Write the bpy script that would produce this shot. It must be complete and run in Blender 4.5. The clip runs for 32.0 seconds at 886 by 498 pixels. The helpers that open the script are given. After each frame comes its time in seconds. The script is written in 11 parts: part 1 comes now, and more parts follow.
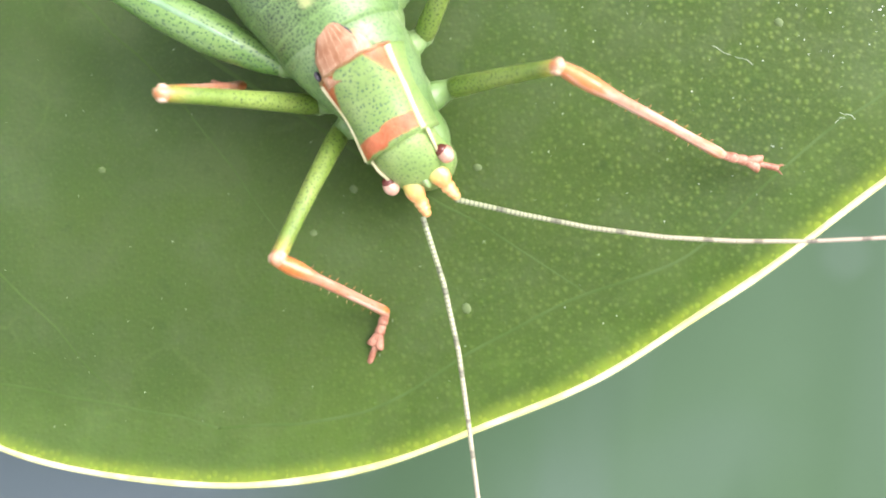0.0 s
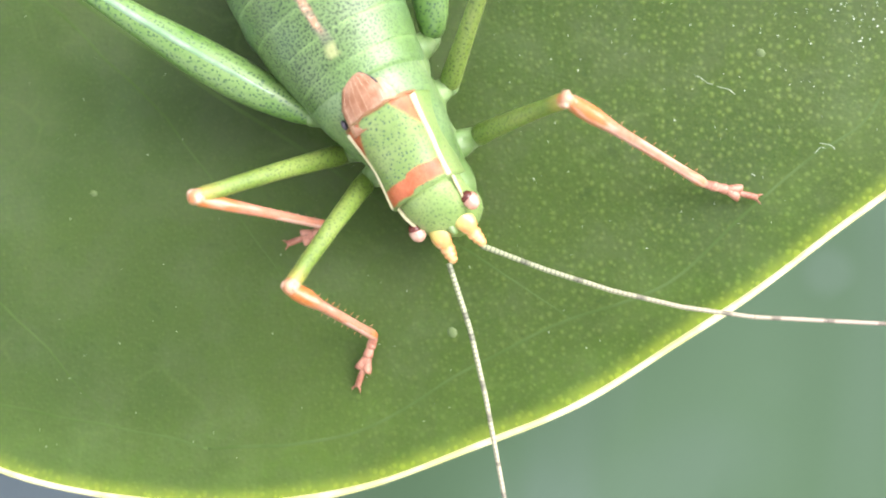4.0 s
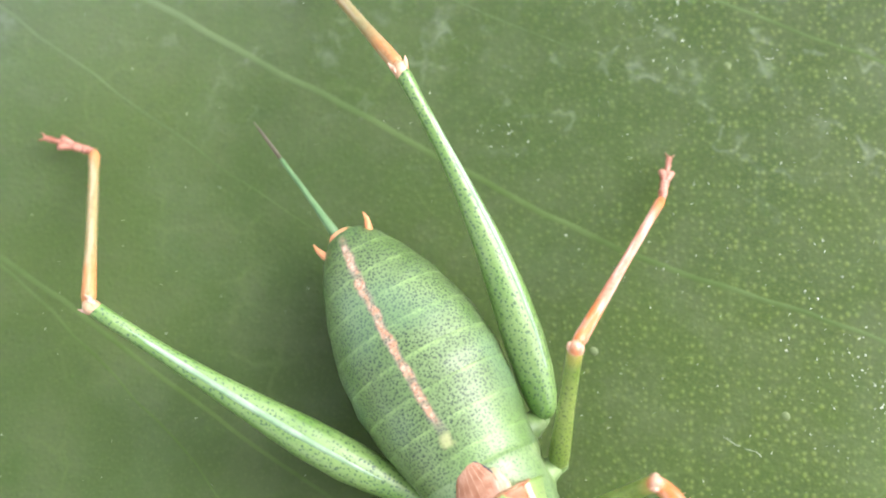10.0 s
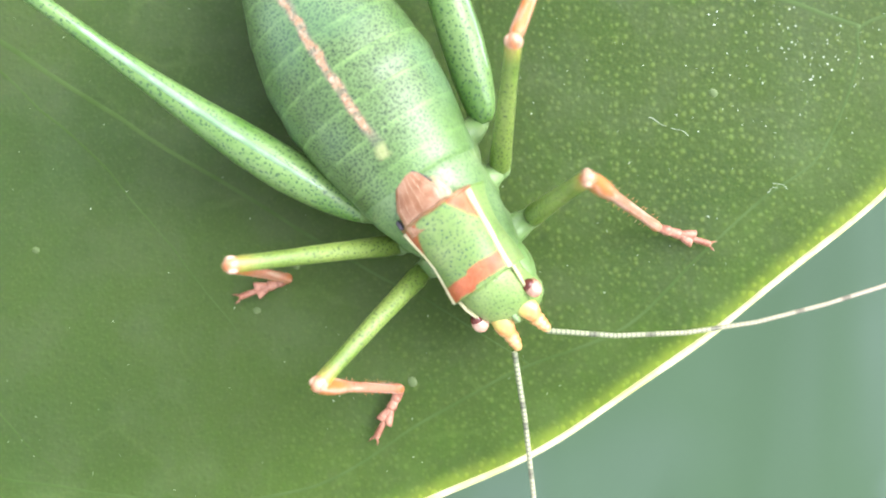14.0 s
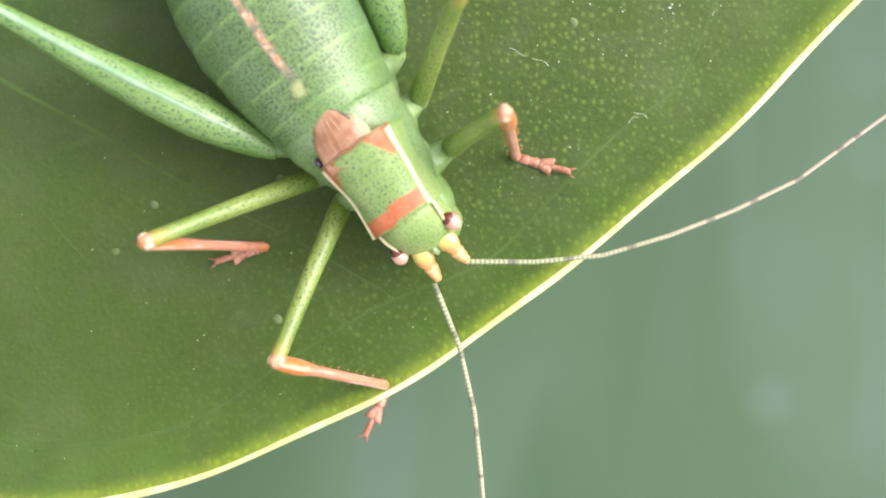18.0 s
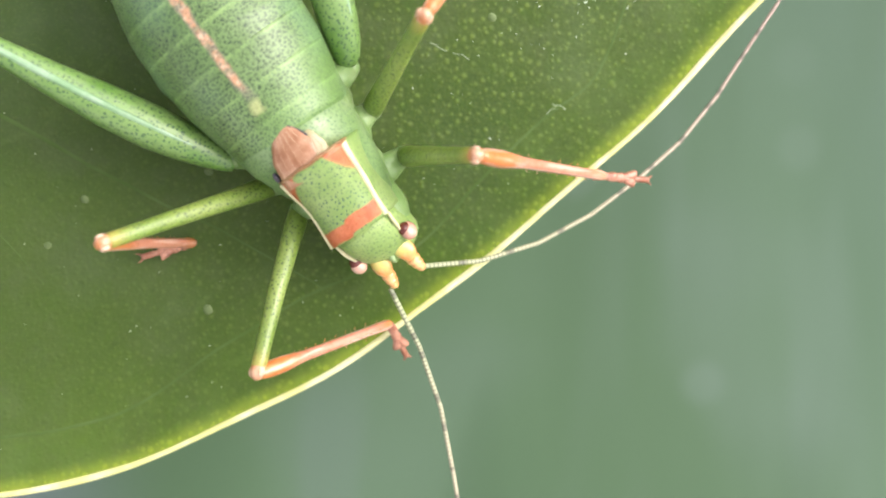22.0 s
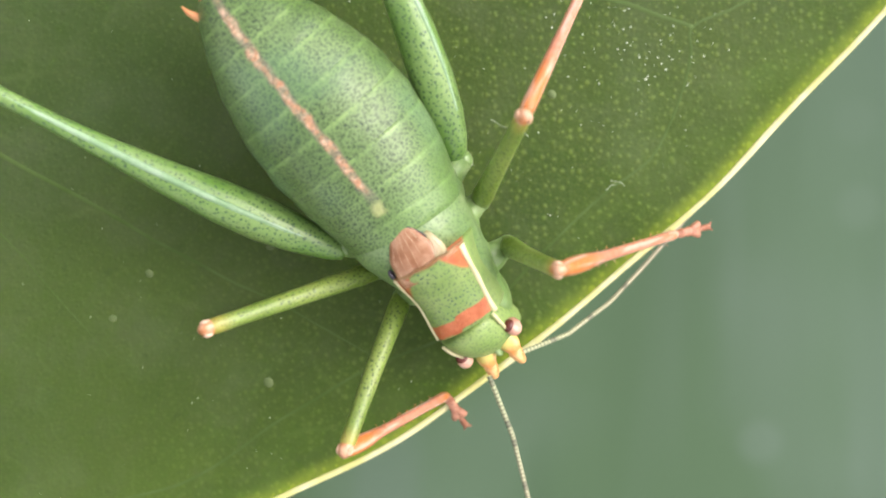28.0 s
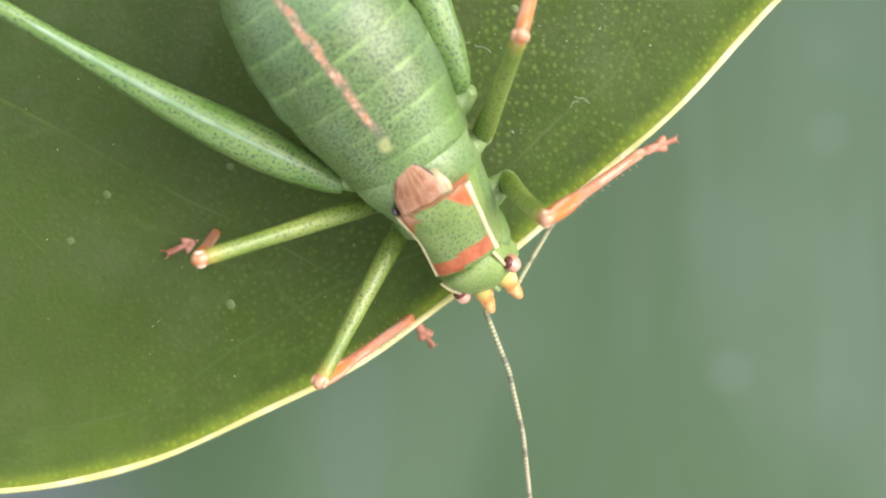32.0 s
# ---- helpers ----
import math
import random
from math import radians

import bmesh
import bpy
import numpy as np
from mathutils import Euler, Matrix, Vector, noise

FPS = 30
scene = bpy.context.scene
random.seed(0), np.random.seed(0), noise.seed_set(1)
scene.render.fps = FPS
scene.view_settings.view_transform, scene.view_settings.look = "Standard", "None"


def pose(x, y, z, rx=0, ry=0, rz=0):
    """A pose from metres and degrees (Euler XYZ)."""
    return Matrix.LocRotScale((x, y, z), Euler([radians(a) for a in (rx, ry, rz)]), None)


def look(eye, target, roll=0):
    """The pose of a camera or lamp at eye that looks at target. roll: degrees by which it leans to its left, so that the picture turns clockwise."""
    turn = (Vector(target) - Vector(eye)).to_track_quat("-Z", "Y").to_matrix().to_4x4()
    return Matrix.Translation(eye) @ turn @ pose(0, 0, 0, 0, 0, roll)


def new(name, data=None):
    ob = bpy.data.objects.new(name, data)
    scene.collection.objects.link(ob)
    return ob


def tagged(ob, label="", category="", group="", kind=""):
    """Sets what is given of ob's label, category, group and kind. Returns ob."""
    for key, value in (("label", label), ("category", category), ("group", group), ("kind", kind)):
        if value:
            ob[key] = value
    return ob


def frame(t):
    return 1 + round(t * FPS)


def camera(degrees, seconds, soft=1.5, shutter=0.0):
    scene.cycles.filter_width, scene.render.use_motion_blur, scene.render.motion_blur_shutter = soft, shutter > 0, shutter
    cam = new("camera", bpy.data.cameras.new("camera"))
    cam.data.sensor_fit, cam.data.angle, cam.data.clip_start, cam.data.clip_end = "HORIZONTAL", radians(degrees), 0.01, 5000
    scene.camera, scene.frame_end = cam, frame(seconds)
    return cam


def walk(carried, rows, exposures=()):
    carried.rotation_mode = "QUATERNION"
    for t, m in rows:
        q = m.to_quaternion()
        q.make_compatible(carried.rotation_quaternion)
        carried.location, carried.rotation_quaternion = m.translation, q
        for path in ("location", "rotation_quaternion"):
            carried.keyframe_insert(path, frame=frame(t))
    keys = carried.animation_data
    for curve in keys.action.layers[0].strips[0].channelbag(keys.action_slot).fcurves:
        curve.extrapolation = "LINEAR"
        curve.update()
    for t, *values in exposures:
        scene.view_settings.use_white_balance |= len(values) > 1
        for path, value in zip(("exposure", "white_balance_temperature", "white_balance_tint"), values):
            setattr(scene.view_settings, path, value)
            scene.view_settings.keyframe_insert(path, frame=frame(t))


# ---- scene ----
MM = 0.001
TAU = 2 * math.pi


def mm(x, y, z, rx=0, ry=0, rz=0):
    """A pose from millimetres and degrees."""
    return pose(x * MM, y * MM, z * MM, rx, ry, rz)


# ---- camera and its path ----
EXPOSURES = ((0, 0.39, 6450, 13), (6, 0.33, 6350, 16), (9.5, 0.29, 6400, 17), (10.5, 0.38, 6100, 22), (11.5, 0.50, 5800, 27), (12.2, 0.52, 5600, 31), (13, 0.57, 5700, 13), (14, 0.41, 6100, 11), (17, 0.15, 6550, 15), (20, 0.05, 6650, 15), (24.5, 0.0, 6800, 14), (28, -0.16, 6850, 14), (32, -0.10, 6850, 15))
cam = camera(40, 32.0, soft=2.0)
cam.data.dof.use_dof = True
cam.data.dof.focus_distance = 37.0 * MM
cam.data.dof.aperture_fstop = 64.0
walk(cam, [
    (0, mm(-.003, .027, 638.014, 4.74, 5.8, 1.57)), (.5, mm(-.141, .985, 637.684, 4.16, 5.42, 1.61)),
    (1, mm(-.432, .998, 637.769, 4, 5.16, 1.71)), (1.5, mm(-.314, .967, 637.922, 3.87, 5.13, 1.78)),
    (2, mm(-.868, 1.556, 638.14, 4.79, 5.6, 2.31)), (2.5, mm(-.813, 1.342, 638.603, 4.35, 5.55, 2)),
    (3, mm(-.393, 1.238, 638.728, 4.4, 5.23, 1.99)), (3.5, mm(-.08, .886, 638.578, 4.18, 5.2, 1.85)),
    (4, mm(.253, 1.191, 638.728, 4.15, 5.47, 1.78)), (4.5, mm(.586, 1.497, 638.877, 4.11, 5.73, 1.72)),
    (5, mm(.919, 1.802, 639.027, 4.08, 5.99, 1.65)), (5.5, mm(1.252, 2.108, 639.176, 4.04, 6.26, 1.58)),
    (6, mm(1.37, 3.007, 639.075, 5.39, 5.75, 1.69)), (6.5, mm(1.88, 3.487, 638.66, 5.74, 5.66, 1.61)),
    (7, mm(2.17, 4.138, 638.403, 5.2, 5.19, 1.27)), (7.5, mm(2.424, 4.414, 638.371, 4.63, 5.21, 1.08)),
    (8, mm(2.395, 4.316, 638.234, 4.23, 5.44, 1.13)), (8.5, mm(1.172, 4.439, 638.315, 4.39, 5.04, 1.52)),
    (9, mm(.386, 4.514, 638.745, 4.71, 4.97, 1.75)), (9.5, mm(-2.06, 5.744, 639.607, 5.4, 3.25, 1.78)),
    (10, mm(-2.66, 6.98, 640.219, 12.07, 2.81, 2.64)), (10.5, mm(-3.967, 8.392, 640.726, 12.36, 2.05, 2.66)),
    (11, mm(-4.543, 8.426, 641.776, 12.61, 1.78, 2.55)), (11.5, mm(-5.823, 9.627, 642.551, 15.79, 3.32, 3.41)),
    (12, mm(-6.611, 10.472, 642.636, 15.86, 3.07, 3.33)), (12.5, mm(-6.171, 10.832, 641.175, 9.44, 2.99, 2.43)),
    (13, mm(-4.384, 9.226, 639.588, 3.59, 1.12, .95)), (13.5, mm(-2.408, 6.506, 638.334, -.28, 1.76, .01)),
    (14, mm(-1.308, 5.86, 638.598, -.6, 1.29, -.19)), (14.5, mm(-.836, 5.633, 638.735, -1.12, 1.12, -.39)),
    (15, mm(-.567, 5.735, 638.635, -1.67, .63, -.49)), (15.5, mm(-.299, 5.837, 638.536, -2.22, .15, -.59)),
    (16, mm(-.03, 5.938, 638.436, -2.77, -.34, -.69)), (16.5, mm(.238, 6.04, 638.337, -3.32, -.82, -.79)),
    (17, mm(.636, 6.399, 638.988, -4.54, -1, -1.04)), (17.5, mm(.389, 6.299, 638.885, -4.43, -2.09, -1.1)),
    (18, mm(.12, 6.921, 638.317, -5.28, -3.09, -1.2)), (18.5, mm(-.354, 7.239, 638.281, -5.58, -3.4, -.96)),
    (19, mm(-.255, 7.229, 638.281, -6.32, -3.79, -1.17)), (19.5, mm(.471, 7.332, 638.434, -5.91, -4.07, -1.16)),
    (20, mm(.969, 7.503, 638.61, -6.49, -4.22, -1.34)), (20.5, mm(1.512, 7.286, 639.241, -6.23, -4.42, -1.62)),
    (21, mm(1.544, 7.187, 639.436, -5.77, -4.43, -1.6)), (21.5, mm(1.33, 7.119, 639.413, -5.64, -4.25, -1.6)),
    (22, mm(1.614, 6.949, 639.529, -5.68, -4.4, -1.8)), (22.5, mm(1.835, 6.434, 639.563, -5.72, -4.58, -1.95)),
    (23, mm(1.949, 6.613, 639.712, -5.21, -4.6, -2.01)), (23.5, mm(1.418, 6.945, 639.942, -5.36, -4.48, -1.72)),
    (24, mm(.673, 7.508, 640.689, -4.81, -4.53, -1.49)), (24.5, mm(-.076, 8.385, 642.056, -5.23, -3.53, -1.11)),
    (25, mm(-.332, 7.999, 641.592, -5.88, -3.64, -1.61)), (25.5, mm(.095, 8.615, 640.59, -4.34, -4.05, -1.43)),
    (26, mm(.341, 8.926, 640.325, -4.35, -3.56, -1.38)), (26.5, mm(.587, 9.238, 640.06, -4.37, -3.07, -1.33)),
    (27, mm(.833, 9.55, 639.795, -4.38, -2.58, -1.29)), (27.5, mm(1.079, 9.861, 639.53, -4.39, -2.09, -1.24)),
    (28, mm(1.372, 9.011, 639.536, -5.1, -2.04, -1.64)), (28.5, mm(1.192, 8.22, 639.361, -6.66, -1.9, -2.03)),
    (29, mm(1.623, 8.494, 638.72, -6.49, -2, -1.83)), (29.5, mm(1.558, 8.364, 638.764, -6.51, -2.23, -1.93)),
    (30, mm(2, 8.23, 638.839, -6.17, -2.23, -2.06)), (30.5, mm(2.246, 7.962, 638.758, -5.95, -1.74, -2.02)),
    (31, mm(1.932, 8.09, 638.861, -6.58, -2.26, -1.99)), (31.5, mm(2.091, 7.806, 639.066, -7.02, -2.38, -2.13)),
    (32, mm(1.824, 7.499, 639.256, -6.78, -3.12, -2.06))],
    exposures=EXPOSURES)


# ---- light: bright shade under an open sky ----
SUN_FROM = Vector((0.64, 0.28, 0.72)).normalized()
world = bpy.data.worlds.new("sky")
scene.world = world
world.use_nodes = True
wn = world.node_tree
sky = wn.nodes.new("ShaderNodeTexSky")
sky.sky_type = "NISHITA"
sky.sun_disc = False
sky.sun_elevation = math.asin(SUN_FROM.z)
sky.sun_rotation = math.atan2(SUN_FROM.x, SUN_FROM.y)
sky.dust_density = 4.0
pale = wn.nodes.new("ShaderNodeHueSaturation")
pale.inputs["Saturation"].default_value = 0.18
wn.links.new(sky.outputs[0], pale.inputs["Color"])
wn.links.new(pale.outputs[0], wn.nodes["Background"].inputs["Color"])
wn.nodes["Background"].inputs["Strength"].default_value = 0.41
sun = new("sun", bpy.data.lights.new("sun", "SUN"))
sun.data.energy = 0.75
sun.data.angle = radians(70)
sun.data.color = (1.0, 0.95, 0.84)
sun.matrix_world = look(SUN_FROM * 3, (0, 0, 0))


# ---- materials ----
class Nodes:
    """A short hand for node materials."""

    def __init__(self, name):
        self.m = bpy.data.materials.new(name)
        self.m.use_nodes = True
        self.t = self.m.node_tree
        self.b = self.t.nodes["Principled BSDF"]

    def put(self, socket, value):
        if isinstance(value, bpy.types.NodeSocket):
            self.t.links.new(value, socket)
        elif isinstance(value, tuple) and len(value) == 3 and socket.type == "RGBA":
            socket.default_value = (*value, 1)
        else:
            socket.default_value = value

    def set(self, **kw):
        for k, v in kw.items():
            self.put(self.b.inputs[k.replace("_", " ")], v)
        return self

    def node(self, kind, out=0, **kw):
        n = self.t.nodes.new("ShaderNode" + kind)
        for k, v in kw.items():
            if k.startswith("i_"):
                self.put(n.inputs[k[2:].replace("_", " ")], v)
        return n, n.outputs[out]

    def coord(self, scale=1000.0):
        n = self.t.nodes.new("ShaderNodeTexCoord")
        v = self.t.nodes.new("ShaderNodeVectorMath")
        v.operation = "SCALE"
        v.inputs["Scale"].default_value = scale
        self.t.links.new(n.outputs["Object"], v.inputs[0])
        return v.outputs[0]

    def place(self, scale=1000.0):
        n = self.t.nodes.new("ShaderNodeNewGeometry")
        v = self.t.nodes.new("ShaderNodeVectorMath")
        v.operation = "SCALE"
        v.inputs["Scale"].default_value = scale
        self.t.links.new(n.outputs["Position"], v.inputs[0])
        return v.outputs[0]

    def stretch(self, vec, s):
        v = self.t.nodes.new("ShaderNodeVectorMath")
        v.operation = "MULTIPLY"
        v.inputs[1].default_value = s
        self.t.links.new(vec, v.inputs[0])
        return v.outputs[0]

    def xyz(self, vec):
        n = self.t.nodes.new("ShaderNodeSeparateXYZ")
        self.t.links.new(vec, n.inputs[0])
        return n.outputs[0], n.outputs[1], n.outputs[2]

    def noise(self, vec, scale, detail=3.0, rough=0.55):
        n = self.t.nodes.new("ShaderNodeTexNoise")
        self.t.links.new(vec, n.inputs["Vector"])
        n.inputs["Scale"].default_value, n.inputs["Detail"].default_value, n.inputs["Roughness"].default_value = scale, detail, rough
        return n.outputs["Fac"]

    def dots(self, vec, scale, rand=1.0):
        n = self.t.nodes.new("ShaderNodeTexVoronoi")
        self.t.links.new(vec, n.inputs["Vector"])
        n.inputs["Scale"].default_value, n.inputs["Randomness"].default_value = scale, rand
        return n.outputs["Distance"], n.outputs["Color"]

    def flat_dots(self, vec, scale, rand=0.8):
        n = self.t.nodes.new("ShaderNodeTexVoronoi")
        n.voronoi_dimensions = "2D"
        self.t.links.new(vec, n.inputs["Vector"])
        n.inputs["Scale"].default_value, n.inputs["Randomness"].default_value = scale, rand
        r = self.xyz(n.outputs["Color"])
        return n.outputs["Distance"], r[0]

    def skin(self):
        """Length along and girth round a lofted body, in mm."""
        n = self.t.nodes.new("ShaderNodeAttribute")
        n.attribute_name = "skin"
        return n.outputs["Vector"]

    def warped(self, vec, scale, amount):
        w = self.t.nodes.new("ShaderNodeTexNoise")
        self.t.links.new(vec, w.inputs["Vector"])
        w.inputs["Scale"].default_value = scale
        v = self.t.nodes.new("ShaderNodeVectorMath")
        v.operation = "MULTIPLY_ADD"
        self.t.links.new(w.outputs["Color"], v.inputs[0])
        v.inputs[1].default_value = (amount,) * 3
        self.t.links.new(vec, v.inputs[2])
        return v.outputs[0]

    def ramp(self, x, a, b, lo=0.0, hi=1.0):
        n = self.t.nodes.new("ShaderNodeMapRange")
        n.interpolation_type = "SMOOTHSTEP"
        self.put(n.inputs["Value"], x)
        for k, v in (("From Min", a), ("From Max", b), ("To Min", lo), ("To Max", hi)):
            self.put(n.inputs[k], v)
        return n.outputs[0]

    def math(self, op, a, b=0.0):
        n = self.t.nodes.new("ShaderNodeMath")
        n.operation = op
        self.put(n.inputs[0], a)
        self.put(n.inputs[1], b)
        return n.outputs[0]

    def mix(self, f, a, b):
        n = self.t.nodes.new("ShaderNodeMix")
        n.data_type = "RGBA"
        self.put(n.inputs[0], f)
        self.put(n.inputs[6], a)
        self.put(n.inputs[7], b)
        return n.outputs[2]

    def attr(self, name):
        n = self.t.nodes.new("ShaderNodeAttribute")
        n.attribute_name = name
        return n.outputs["Fac"]

    def bump(self, h, strength, dist):
        n = self.t.nodes.new("ShaderNodeBump")
        n.inputs["Strength"].default_value, n.inputs["Distance"].default_value = strength, dist * MM
        self.put(n.inputs["Height"], h)
        self.t.links.new(n.outputs[0], self.b.inputs["Normal"])
        return self


def mat_leaf():
    n = Nodes("leaf_blade")
    p = n.place()
    x, y, z = n.xyz(p)
    rim = n.attr("rim")
    broad = n.noise(p, 0.07, 3)
    green = n.mix(n.ramp(broad, 0.35, 0.65), (0.0255, 0.0565, 0.0045), (0.0395, 0.0745, 0.0065))
    pw = n.warped(p, 1.4, 0.16)
    d, c = n.flat_dots(pw, 3.3, 0.88)
    size = n.noise(p, 1.1, 3)
    d = n.math("ADD", d, n.math("MULTIPLY", c, 0.20))
    dot = n.math("MULTIPLY", n.ramp(d, 0.44, 0.10), n.ramp(size, 0.30, 0.60, 0.35, 1.0))
    few = n.ramp(n.math("ADD", n.math("MULTIPLY", x, 0.05), n.math("MULTIPLY", n.noise(p, 0.12, 2), 0.5)), -0.35, 0.75, 0.03, 1.0)
    green = n.mix(n.math("MULTIPLY", n.math("MULTIPLY", dot, few), 0.62), green, (0.135, 0.190, 0.034))
    d3, c3 = n.flat_dots(pw, 6.4, 1.0)
    green = n.mix(n.math("MULTIPLY", n.math("MULTIPLY", n.ramp(d3, 0.42, 0.10), few), n.ramp(n.noise(p, 2.0, 3), 0.38, 0.62, 0.04, 0.22)), green, (0.12, 0.17, 0.028))
    green = n.mix(n.ramp(n.noise(p, 9.0, 2), 0.5, 0.75, 0.0, 0.25), green, (0.10, 0.14, 0.03))
    green = n.mix(n.ramp(n.noise(n.warped(p, 0.7, 0.7), 0.42, 5, 0.65), 0.40, 0.70, 0.0, 0.42), green, (0.062, 0.088, 0.030))
    green = n.mix(n.ramp(n.noise(p, 3.2, 4, 0.7), 0.52, 0.72, 0.0, 0.30), green, (0.020, 0.046, 0.004))
    spot = n.ramp(n.noise(p, 1.5, 4), 0.60, 0.74, 0.0, 0.45)
    green = n.mix(spot, green, (0.018, 0.045, 0.004))
    # sunken veinlets between the larger veins
    net = n.t.nodes.new("ShaderNodeTexVoronoi")
    net.voronoi_dimensions, net.feature = "2D", "DISTANCE_TO_EDGE"
    n.t.links.new(n.warped(p, 0.6, 1.2), net.inputs["Vector"])
    net.inputs["Scale"].default_value = 0.42
    mesh = n.math("MULTIPLY", n.ramp(net.outputs["Distance"], 0.07, 0.0), n.ramp(n.noise(p, 0.3, 2), 0.45, 0.7, 0.0, 0.22))
    green = n.mix(mesh, green, (0.09, 0.14, 0.03))
    green = n.mix(n.math("MULTIPLY", n.ramp(rim, 4.0, 0.4), n.ramp(n.noise(p, 0.5, 3), 0.3, 0.65, 0.12, 0.45)), green, (0.070, 0.130, 0.012))
    edge = n.ramp(rim, 0.85, 0.02)
    edge = n.math("MULTIPLY", edge, n.math("MULTIPLY", edge, n.ramp(n.math("ADD", dot, n.noise(p, 1.6, 3)), 0.2, 0.9, 0.45, 1.0)))
    green = n.mix(n.math("MULTIPLY", edge, 0.85), green, (0.24, 0.31, 0.025))
    # sky sheen painted as a pale veil, thicker towards the leaf's base, plus dust
    side = n.math("ADD", n.math("MULTIPLY", x, -0.030), n.math("MULTIPLY", y, 0.012))
    sheen_film = n.math("ADD", n.ramp(side, -0.15, 0.8, 0.0, 0.13), n.ramp(n.noise(p, 0.25, 4), 0.5, 0.75, 0.0, 0.10))
    green = n.mix(sheen_film, green, (0.150, 0.200, 0.112))
    # glare painted in as a grey haze over the leaf's base
    base_haze = n.ramp(n.math("ADD", y, n.math("MULTIPLY", x, -0.45)), 24.0, 52.0)
    green = n.mix(n.math("MULTIPLY", base_haze, 0.55), green, (0.20, 0.24, 0.215))
    # tide lines left by dried drops
    tide = n.math("ABSOLUTE", n.math("SUBTRACT", n.noise(n.warped(p, 0.5, 0.9), 0.34, 3), 0.55))
    tide = n.math("MULTIPLY", n.ramp(tide, 0.035, 0.0), n.math("MULTIPLY", n.ramp(n.noise(p, 0.8, 3), 0.46, 0.66), n.ramp(n.math("ADD", y, n.math("MULTIPLY", x, 0.2)), 14.0, 24.0, 0.0, 0.24)))
    green = n.mix(tide, green, (0.26, 0.32, 0.24))
    splash = n.math("MULTIPLY", n.ramp(n.noise(n.warped(p, 0.8, 0.8), 0.9, 3), 0.52, 0.76), n.ramp(y, 18.0, 30.0, 0.0, 0.34))
    green = n.mix(n.math("MULTIPLY", splash, n.ramp(n.noise(p, 0.2, 2), 0.35, 0.6, 0.1, 0.9)), green, (0.32, 0.37, 0.36))
    n.set(Base_Color=green, Roughness=n.ramp(n.noise(p, 0.6, 4), 0.3, 0.7, 0.42, 0.6), Specular_IOR_Level=0.22, Subsurface_Weight=0.4, Subsurface_Radius=(0.5, 1.0, 0.2), Subsurface_Scale=1.0 * MM)
    h = n.math("ADD", n.math("MULTIPLY", dot, 0.5), n.noise(p, 5.0, 3))
    n.bump(h, 0.35, 0.05)
    return n.m


def mat_plain(name, a, b, scale=2.0, rough=0.5, bump=0.2, dist=0.03, **kw):
    n = Nodes(name)
    p = n.coord()
    f = n.noise(p, scale, 4)
    col = n.mix(n.ramp(f, 0.35, 0.68), a, b)
    fine = n.noise(p, scale * 9, 2)
    col = n.mix(n.ramp(fine, 0.45, 0.8, 0.0, 0.25), col, tuple(v * 0.55 for v in a))
    n.set(Base_Color=col, Roughness=rough, **kw)
    n.bump(fine, bump, dist)
    return n.m


